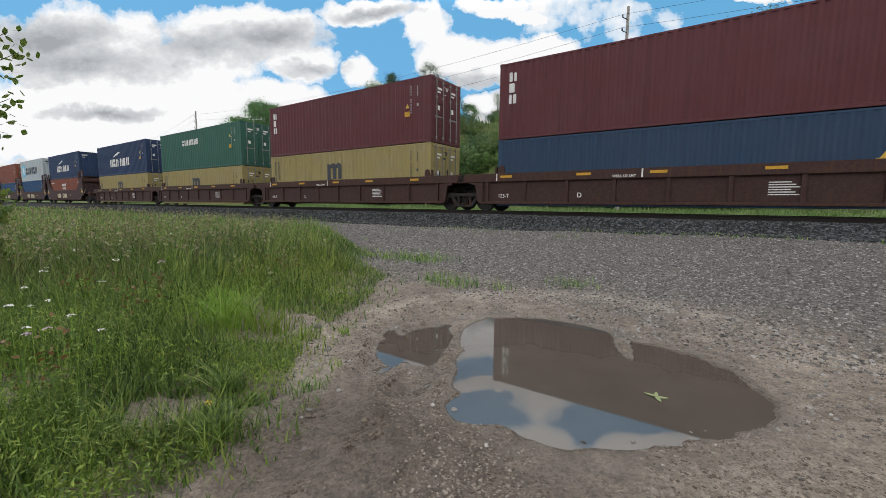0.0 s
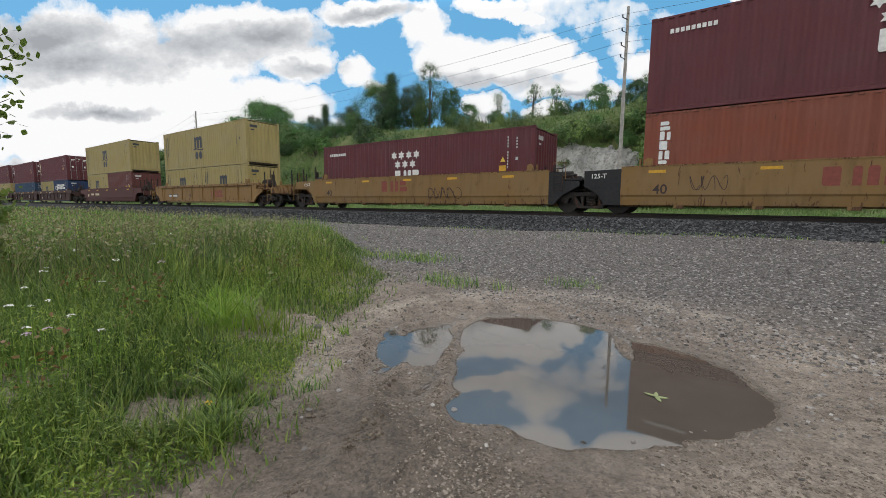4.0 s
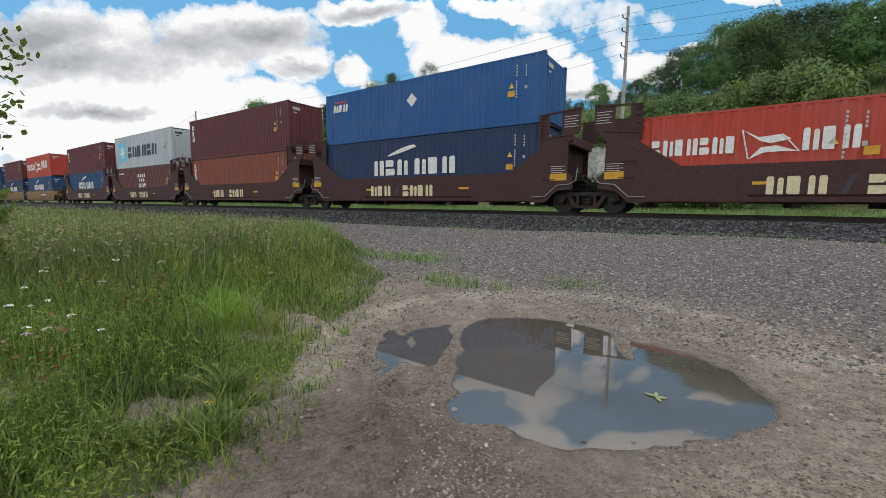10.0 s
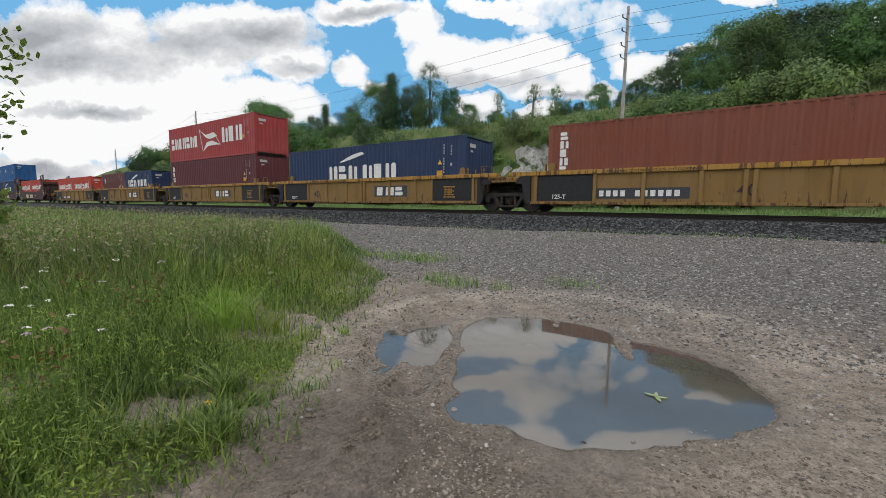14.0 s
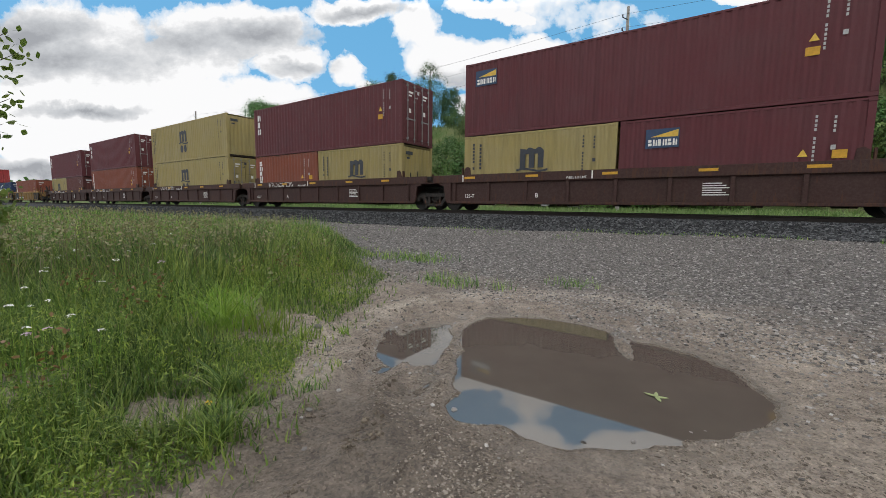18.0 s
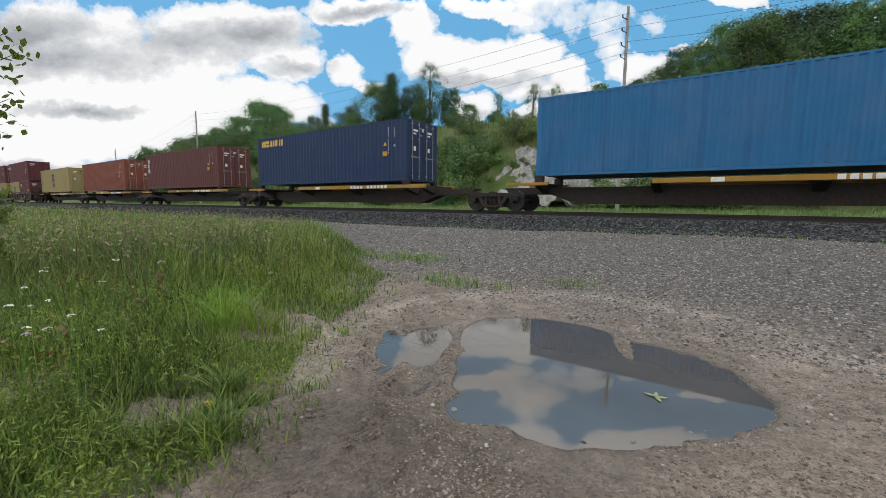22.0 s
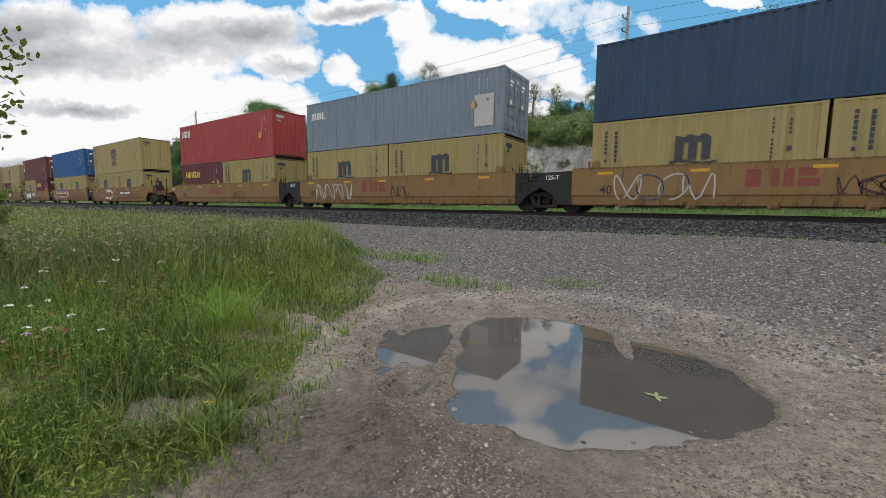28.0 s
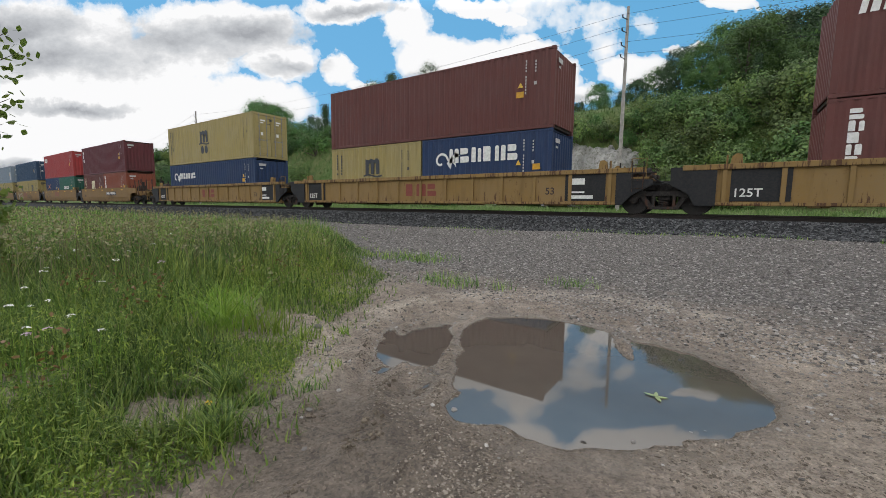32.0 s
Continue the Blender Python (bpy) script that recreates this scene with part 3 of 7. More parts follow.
def corrugated(x0, x1, yo, depth, z0, z1):
    """Folded sheet between x0 and x1, its crests at y = yo, troughs depth further in (+y)."""
    bm = bmesh.new()
    n = max(2, round((x1 - x0) / PITCH))
    p = (x1 - x0) / n
    pts = []
    for i in range(n):
        a = x0 + i * p
        pts += [(a, yo), (a + p * 0.27, yo), (a + p * 0.5, yo + depth), (a + p * 0.77, yo + depth)]
    pts += [(x1, yo), (x1, yo + 0.06), (x0, yo + 0.06)]
    return add_prism(bm, pts, "z", z0, z1)


def end_sheet(h):
    bm = corrugated(-CW / 2 + 0.12, CW / 2 - 0.12, 0, 0.045, 0.16, h - 0.13)
    bm.transform(Matrix.Rotation(radians(90), 4, "Z"))
    return bm


def frame_rail(length):
    bm = box(0.15, length - 0.15, -0.045, 0.045, 0, 0.11, bev=0.008)
    return bm


def door_leaf(h):
    w = CW / 2 - 0.14
    bm = box(-0.03, 0.02, 0, w, 0.0, h - 0.36, bev=0.01)
    n = 5
    for i in range(n):
        z = 0.12 + i * (h - 0.5) / n
        add_box(bm, 0.02, 0.045, 0.06, w - 0.06, z, z + (h - 0.5) / n - 0.16, bev=0.012)
    return bm


def lock_rod(h):
    bm = bmesh.new()
    add_cyl(bm, 0.019, (0.07, 0, -0.08), (0.07, 0, h - 0.24), 8)
    for z in (0.05, h * 0.33, h * 0.62, h - 0.42):
        add_box(bm, 0.02, 0.085, -0.045, 0.045, z, z + 0.06)
    return bm


def lock_handle():
    bm = bmesh.new()
    add_box(bm, 0.06, 0.09, -0.36, 0.02, 0.95, 1.0)
    add_box(bm, 0.045, 0.10, -0.40, -0.33, 0.90, 1.05)
    return bm


COLOUR_WORDS = dict(maroon="maroon", brown="brown-red", rust="rust-orange", yellow="mustard yellow", navy="navy blue", blue="mid-blue", royal="royal blue", sky="bright light-blue",
                    slate="blue-grey", silver="pale grey", red="vivid red", crimson="crimson red", green="dark green", teal="dark slate-blue")


def container(length, h, colour, marks=(), door=False, note="", rusty=False, low=False):
    paint = "paint_" + colour
    feet = "forty-foot" if length > 10 else "twenty-foot"
    where = {0: "stacked on top", 1: "in a well car", 2: "on a spine car"}[int(low)]
    label = "%s %s shipping container, %s, %s" % (COLOUR_WORDS[colour], feet, "door end trailing" if door else "ribbed sides", where)
    root = empty("shipping_container", None, label=label, category="shipping container", group="containers on the train")
    k = (round(length, 1), round(h, 2))
    for y, r in ((-CW / 2 + 0.008, 0), (CW / 2 - 0.008, 180)):
        ob = part("side_panel", lambda: corrugated(0.1, length - 0.1, 0, 0.036, 0.13, h - 0.06), paint, root, key=("side", k))
        put(ob, 0 if r == 0 else length, y, 0, 0, 0, r)
    for y in (-CW / 2 + 0.045, CW / 2 - 0.045):
        put(part("bottom_rail", lambda: frame_rail(length), paint, root, key=("rail", k[0])), 0, y, 0.012)
        put(part("top_rail", lambda: box(0.15, length - 0.15, -0.035, 0.035, 0, 0.06), paint, root, key=("trail", k[0])), 0, y, h - 0.075)
        for x, s in ((0, 1), (length, -1)):
            put(part("corner_post", lambda: box(-0.08, 0.08, -0.06, 0.06, 0.118, h - 0.118, bev=0.012), paint, root, key=("post", k[1])), x + s * 0.085, y + (0.018 if y < 0 else -0.018), 0)
            for z in (0, h - 0.118):
                put(part("corner_casting", lambda: casting(), paint, root, key="casting"), x + s * 0.089, y + (0.036 if y < 0 else -0.036), z)
    put(part("roof", lambda: box(0.1, length - 0.1, -CW / 2 + 0.07, CW / 2 - 0.07, 0, 0.03), paint, root, key=("roof", k[0])), 0, 0, h - 0.06)
    put(part("floor", lambda: box(0.1, length - 0.1, -CW / 2 + 0.07, CW / 2 - 0.07, 0, 0.1), "iron", root, key=("floor", k[0])), 0, 0, 0.06)
    for x, r, is_door in ((0, 180, door == "l"), (length, 0, door == "r")):
        if is_door:
            for sy in (-1, 1):
                leaf = part("door", lambda: door_leaf(h), paint, root, key=("leaf", k[1]))
                put(leaf, x - 0.03 if r == 0 else 0.03, (-CW / 2 + 0.125) if sy < 0 else 0.015, 0.18, 0, 0, 0)
                for yy in (0.27, 0.78):
                    rod = put(part("locking_rod", lambda: lock_rod(h), "rod_steel", leaf, key=("rod", k[1])), 0, yy, 0)
                put(part("door_handle", lock_handle, "rod_steel", leaf, key="handle"), 0, 0.62, 0)
                put(part("placard", lambda: bars([(0, 0, 0.34, 0.09), (0, -0.14, 0.22, 0.07), (0.02, -0.9, 0.16, 0.2)]), "mark_white", leaf, key="placard"), 0.048, 0.36, h - 0.72, 0, 0, 90)
            put(part("header", lambda: box(-0.06, 0.0, -CW / 2 + 0.17, CW / 2 - 0.17, 0, 0.14), paint, root, key="header"), x, 0, h - 0.16)
            put(part("sill", lambda: box(-0.06, 0.0, -CW / 2 + 0.17, CW / 2 - 0.17, 0, 0.15), paint, root, key="sill"), x, 0, 0.02)
        else:
            ob = part("end_panel", lambda: end_sheet(h), paint, root, key=("end", k[1]))
            put(ob, x - 0.02 if r == 0 else 0.02, 0, 0, 0, 0, r)
    y = -CW / 2 - 0.002
    dark = "mark_black" if colour in ("yellow", "silver") else "mark_pale"
    # numbers and small plates near the end, as plain bars
    n = 11
    put(part("number_column", lambda: bars([(0, -i * 0.115, 0.05, 0.075) for i in range(n) if i not in (4,)] + [(0.38, -0.05 - i * 0.115, 0.05, 0.075) for i in range(4)] + [(0.36, -0.85, 0.1, 0.12)]), dark, root, key="numbers"), length - 1.15, y, h - 0.42)
    if colour != "yellow":
        put(part("warning_triangle", lambda: add_prism(bmesh.new(), [(0, 0), (0.22, 0), (0.11, 0.2)], "y", -0.003, 0.001), "mark_gold", root, key="tri"), length - 1.45, y, h - 0.95 - (hash_of(colour, length) % 5) * 0.12)
        put(part("notice", lambda: bars([(0, 0, 0.3, 0.22)]), "mark_ochre", root, key="notice"), length - (1.5 if length > 10 else 0.75), y, h * 0.42)
    end_mark = part("end_mark", lambda: bars([(0, 0, 0.5, 0.16), (0.06, -0.2, 0.22, 0.08)]), dark, root, key="endmark")
    put(end_mark, length + 0.006, -CW / 2 + (0.3 if door != "r" else 0.9), h - 0.5, 0, 0, 90)
    for name, builder, mat, label2 in marks:
        ob = part(name, builder, mat, root, label2)
        put(ob, 0, y, 0)
    return root


def hash_of(*a):
    return sum(ord(c) for c in str(a))


def casting():
    bm = box(-0.089, 0.089, -0.081, 0.081, 0, 0.118, bev=0.01)
    return bm


painted("rod_steel", (0.24, 0.24, 0.24), rust=0.2, rough=0.45)


# word marks; h is the box's height
def m_tex(h, length=L40):
    return [("logo", column(3, 0.42, h - 0.38, 0.3, 0.34, 0.22, 2), "mark_white", "white painted word mark set downwards")]


def m_ues(h, length=L40):
    return [("logo", column(3, 0.5, h - 0.3, 0.26, 0.38, 0.75, 4), "mark_white", "white slanted word mark set downwards")]


def m_tri(h, length=L40):
    return [("logo", column(6, 0.45, h - 0.3, 0.3, 0.27, 0.12, 1), "mark_white", "white word mark set downwards")]


def m_gold(h, length=L40):
    return [("logo", column(4, 0.5, h - 0.35, 0.28, 0.36, 0.2, 3), "mark_cream", "cream word mark set downwards")]


def m_msc(h, length=L40):
    big = length > 10
    cx = length * (0.475 if big else 0.50)
    out = [("logo", arches(cx - (0.65 if big else 0.55), h - (1.62 if big else 1.52), 1.3 if big else 1.1, 1.0 if big else 0.9), "mark_black", "dark emblem of three stems over a wave"),
           ("logo", rings(cx - 0.52, h - (2.3 if big else 2.2), 1.04, 0.62), "mark_black", ""),
           ("side_lettering", bars([(0.42, h - 0.42 - i * 0.135, 0.085, 0.10) for i in range(13 if big else 8) if i != 6] + [(0.74, h - 0.46 - i * 0.15, 0.085, 0.11) for i in range(10 if big else 7) if i != 7]), "mark_black", "")]
    return out


def m_msc_pale(h, length=L40):
    return [(n, b, "mark_cream", say.replace("dark", "cream")) for n, b, m, say in m_msc(h, length)]


def m_cma(h, length=L40, up=0.0):
    big = length > 10
    x, w, hh = (length * 0.29, length * 0.40, 0.72) if big else (0.85, 4.2, 0.62)
    z = h * 0.28 + up if big else h - 1.38
    return [("logo", word(3, x, z, w * 0.46, hh, 0), "mark_white", "white block word mark"), ("logo", word(3, x + w * 0.52, z, w * 0.48, hh, 2), "mark_white", ""),
            ("swoosh", swoosh(x + w * 0.18, z + hh + (0.22 if big else 0.04), w * 0.33, 0.42), "mark_white", "white curved stroke")]


def m_cma_low(h, length=L40):
    return m_cma(h, length, 0.38)


def m_cma_eco(h, length=L40):
    m = m_cma(h)
    for k in range(2):
        m.append(("side_lettering", bars([(0.35 + i * 0.17, h - 0.55 - k * 0.26, 0.12, 0.13) for i in range(12 - 5 * k)]), "mark_white", ""))
        m.append(("side_lettering", bars([(8.2 + i * 0.19, h - 0.62 - k * 0.36, 0.14, 0.2) for i in range(13 + 2 * k)]), "mark_white", ""))
    m.append(("swoosh", swoosh(6.2, h * 0.12, 1.5, 0.35), "mark_white", "white curved stroke"))
    return m


def m_hs(h, length=L40):
    if length > 10:
        return [("logo", word(7, 0.45, h * 0.36, 4.4, 0.82, 1), "mark_white", "large white word mark"), ("flag", pennant(5.05, h * 0.22, 2.9, 1.55), "mark_white", "white outlined pennant"),
                ("logo", word(3, 8.2, h * 0.38, 2.7, 1.0, 2), "mark_white", "")]
    return [("logo", word(7, 0.4, 1.3, 2.3, 0.5, 1), "mark_white", "large white word mark"), ("flag", pennant(2.75, 1.1, 1.3, 0.85), "mark_white", "white outlined pennant"), ("logo", word(3, 4.1, 1.28, 1.2, 0.6, 2), "mark_white", "")]


def m_mae(h, length=L40):
    return [("emblem_field", bars([(0.95, h * 0.22, 1.75, 1.7)]), "mark_aqua", "square light-blue emblem field"),
            ("emblem_star", shifted(star(1.82, h * 0.22 + 0.85, 0.72), -0.004), "mark_white", "white seven-pointed star"),
            ("logo", word(6, 3.1, h * 0.32, 6.3, 0.95, 1, 0.12), "mark_black", "dark slanted block word mark")]


def shifted(bm, dy):
    bm.transform(Matrix.Translation((0, dy, 0)))
    return bm


def m_zim(h, length=L40):
    bm = bmesh.new()
    for i in range(7):
        join(bm, star(length * 0.42 + (i % 4) * 0.45 + (0.22 if i > 3 else 0), h - 0.75 - (0.42 if i > 3 else 0), 0.2, 6, 0.55))
    return [("stars", bm, "mark_white", "seven white stars"), ("logo", word(3, length * 0.425, h - 2.0, 1.6, 0.55, 3), "mark_white", "white word mark"),
            ("side_lettering", bars([(0.55 + i * 0.14, h - 0.55, 0.1, 0.13) for i in range(9)]), "mark_white", "")]


def m_apl(h, length=L40):
    return [("logo", word(3, 0.6, h - 0.95, 1.1, 0.36, 2, 0.15), "mark_white", "white slanted word mark"), ("logo", bars([(0.75, h - 0.5, 0.9, 0.07)]), "mark_scarlet", ""),
            ("hazard_placard", add_prism(bmesh.new(), [(5.6, h - 0.95), (5.9, h - 0.65), (6.2, h - 0.95), (5.9, h - 1.25)], "y", -0.003, 0.001), "mark_white", "white diamond placard")]


def m_cron(h, length=L40):
    x = 0.6
    return [("emblem", swirl(x + 0.45, h * 0.62), "mark_white", "white curled sea-horse-like emblem"), ("logo", word(6, x + (1.3 if length > 10 else 0.9), h * 0.58, 2.4 if length > 10 else 3.3, 0.42 if length > 10 else 0.6, 0), "mark_white", "white word mark")]


def swirl(cx, cz):
    bm = bmesh.new()
    n = 18
    out, inn = [], []
    for i in range(n + 1):
        a = i / n * 5.2
        r = 0.38 - 0.05 * a
        out.append((cx + (r + 0.05) * math.cos(a), cz + (r + 0.05) * math.sin(a)))
        inn.append((cx + (r - 0.05) * math.cos(a), cz + (r - 0.05) * math.sin(a)))
    add_prism(bm, out + inn[::-1], "y", -0.003, 0.001)
    add_prism(bm, [(cx + 0.3, cz - 0.1), (cx + 0.75, cz + 0.35), (cx + 1.0, cz + 0.2), (cx + 0.72, cz + 0.1), (cx + 0.8, cz - 0.3), (cx + 0.6, cz - 0.05), (cx + 0.5, cz - 0.35)], "y", -0.003, 0.001)
    return bm


def m_word(n, x, zf, w, hh, mat="mark_white", seed=0, slant=0.0, what="painted word mark"):
    def f(h, length=L40):
        return [("logo", word(n, x, h * zf, w, hh, seed, slant), mat, what)]
    return f


m_cap = m_word(7, 3.9, 0.62, 2.6, 0.42, seed=1, what="white word mark")
m_cap20 = m_word(7, 1.9, 0.45, 2.0, 0.36, seed=1, what="white word mark")
m_cai = m_word(3, 0.4, 0.70, 1.3, 0.48, seed=0, slant=0.15, what="white slanted word mark")
m_sea = m_word(5, 0.5, 0.80, 2.2, 0.36, "mark_gold", 0, 0.1, "yellow slanted word mark")
m_tou = m_word(5, 0.7, 0.62, 2.2, 0.45, "mark_gold", 2, 0, "yellow word mark")


def m_beacon(h, length=L40):
    x = 0.5 if length > 10 else 0.8
    return [("emblem_field", bars([(x, h - 0.95, 0.95, 0.6)]), "mark_teal", "small dark emblem with a yellow beam"), ("emblem_star", shifted(add_prism(bmesh.new(), [(x + 0.15, h - 0.6), (x + 0.92, h - 0.40), (x + 0.92, h - 0.62)], "y", -0.003, 0.001), -0.004), "mark_gold", ""),
            ("logo", shifted(word(6, x + 0.08, h - 0.88, 0.84, 0.2, 1), -0.004), "mark_white", "")]


def m_xines(h, length=L20):
    bm = bmesh.new()
    add_prism(bm, [(1.0, h - 0.75), (1.6, h - 0.98), (2.2, h - 0.7), (1.7, h - 1.03), (2.3, h - 1.35), (1.6, h - 1.1), (0.9, h - 1.3), (1.5, h - 1.03)], "y", -0.003, 0.001)
    return [("emblem", bm, "mark_orange", "orange crossed emblem"), ("logo", word(5, 0.7, h - 1.95, 2.1, 0.36, 2), "mark_white", "white word mark")]


def m_small(h, length=L20):
    return [("emblem_field", bars([(0.7, h - 1.0, 0.42, 0.6)]), "mark_teal", "small dark blue emblem"), ("logo", shifted(word(1, 0.8, h - 0.92, 0.24, 0.42, 4), -0.004), "mark_white", "")]


def m_cro(h, length=L20):
    return [("emblem_field", bars([(0.5, h - 2.1, 0.55, 1.85)]), "mark_azure", "tall blue emblem field with white head"), ("logo", shifted(column(3, 0.62, h - 0.75, 0.3, 0.36, 0.2, 0), -0.004), "mark_white", "")]


def m_grey(h, length=L40):
    return [("logo", bars([(0.5 + i * 0.2, h - 0.85, 0.12, 0.3) for i in range(5)] + [(0.4, h - 0.9, 1.2, 0.04)]), "mark_white", "faint pale word mark"),
            ("patch", bars([(L40 - 1.35, 0.35, 0.9, 1.25)]), "mark_pale", "pale repaired patch")]


def m_none(h, length=L40):
    return []


# ---------------------------------------------------------------- bogies
def side_frame():
    bm = bmesh.new()
    add_prism(bm, [(-1.12, 0.42), (-1.12, 0.62), (-0.72, 0.74), (0.72, 0.74), (1.12, 0.62), (1.12, 0.42), (0.95, 0.40), (0.66, 0.58), (0.34, 0.60), (-0.34, 0.60), (-0.66, 0.58), (-0.95, 0.40)], "y", -0.09, 0.07)
    for s in (-1, 1):
        add_prism(bm, [(s * 0.74, 0.62), (s * 0.56, 0.62), (s * 0.30, 0.24), (s * 0.44, 0.20)], "y", -0.08, 0.06)
        add_prism(bm, [(s * 0.34, 0.62), (s * 0.25, 0.62), (s * 0.25, 0.24), (s * 0.34, 0.24)], "y", -0.08, 0.06)
        add_cyl(bm, 0.115, (s * 0.889, -0.15, 0.46), (s * 0.889, 0.05, 0.46), 14)
        add_cyl(bm, 0.06, (s * 0.889, -0.17, 0.46), (s * 0.889, -0.15, 0.46), 8)
    add_box(bm, -0.46, 0.46, -0.12, 0.08, 0.15, 0.25, bev=0.02)
    return bm


def spring_coil():
    bm = bmesh.new()
    join(bm, tube([(0.15 * math.cos(a), 0.10 * math.sin(a), 0.25 + 0.0085 * k) for k, a in enumerate([q * 0.9 for q in range(33)])], 0.022, 5))
    return bm


def wheelset(r):
    bm = bmesh.new()
    add_cyl(bm, 0.085, (0, -1.0, 0), (0, 1.0, 0), 10)
    for s in (-1, 1):
        y = s * 0.755
        add_cyl(bm, r, (0, y - 0.065, 0), (0, y + 0.065, 0), 28)
        add_cyl(bm, r + 0.026, (0, y - s * 0.065, 0), (0, y - s * 0.095, 0), 28)
        add_cyl(bm, r * 0.36, (0, y - 0.10, 0), (0, y + 0.10, 0), 14)
        for k in range(3):
            an = k * 2.094
            add_box(bm, -0.02, 0.02, y - 0.075, y + 0.075, r * 0.5, r * 0.72, m=Matrix.Rotation(an, 4, "Y"))
    return bm


def bogie_bolster():
    bm = box(-0.2, 0.2, -0.95, 0.95, 0.44, 0.64, bev=0.03)
    add_cyl(bm, 0.26, (0, 0, 0.64), (0, 0, 0.74), 14)
    for s in (-1, 1):
        add_box(bm, -0.55, -0.45, -0.8, 0.8, 0.30, 0.42) if s < 0 else add_box(bm, 0.45, 0.55, -0.8, 0.8, 0.30, 0.42)
    return bm


WHEELS = []


def bogie(parent, x, r=0.42):
    b = part("bogie", bogie_bolster, "iron", parent, "dark cast-iron bogie with two axles", key="bolster")
    put(b, x, 0, 0)
    for s in (-1, 1):
        put(part("side_frame", side_frame, "iron", b, key="sideframe"), 0, s * 0.99, 0, 0, 0, 0 if s < 0 else 180)
        put(part("spring", spring_coil, "iron", b, key="springs"), 0, s * 0.99, 0)
        w = part("wheelset", lambda: wheelset(r), "wheel_steel", b, "worn steel wheelset", key=("wheelset", r))
        put(w, s * 0.889, 0, r)
        WHEELS.append((w, s))
    return b


# ---------------------------------------------------------------- cars
def knuckle(sgn):
    bm = bmesh.new()
    add_box(bm, -0.09, 0.75, -0.12, 0.12, 0.80, 1.02, bev=0.02)
    add_prism(bm, [(-0.26, -0.2), (-0.05, -0.24), (0.08, -0.14), (0.08, 0.2), (-0.12, 0.22), (-0.2, 0.1)], "z", 0.74, 1.06)
    bm.transform(Matrix.Scale(-sgn, 4, (1, 0, 0)))
    bmesh.ops.recalc_face_normals(bm, faces=bm.faces[:])
    return bm


def hose_run(pts, r=0.03):
    return tube(pts, r, 6)


def ladder(n=4, w=0.4, step=0.3):
    bm = bmesh.new()
    for s in (0, w):
        add_cyl(bm, 0.016, (s, 0, 0), (s, 0, n * step), 6)
    for i in range(n):
        add_cyl(bm, 0.013, (0, 0, 0.12 + i * step), (w, 0, 0.12 + i * step), 6)
    return bm


def brake_wheel():
    bm = bmesh.new()
    n, r = 16, 0.27
    join(bm, tube([(0, r * math.cos(2 * math.pi * i / n), r * math.sin(2 * math.pi * i / n)) for i in range(n + 1)], 0.017, 6))
    for i in range(5):
        a0 = 2 * math.pi * i / 5
        add_cyl(bm, 0.012, (0, 0, 0), (0, r * math.cos(a0), r * math.sin(a0)), 5)
    add_cyl(bm, 0.05, (-0.03, 0, 0), (0.03, 0, 0), 8)
    return bm


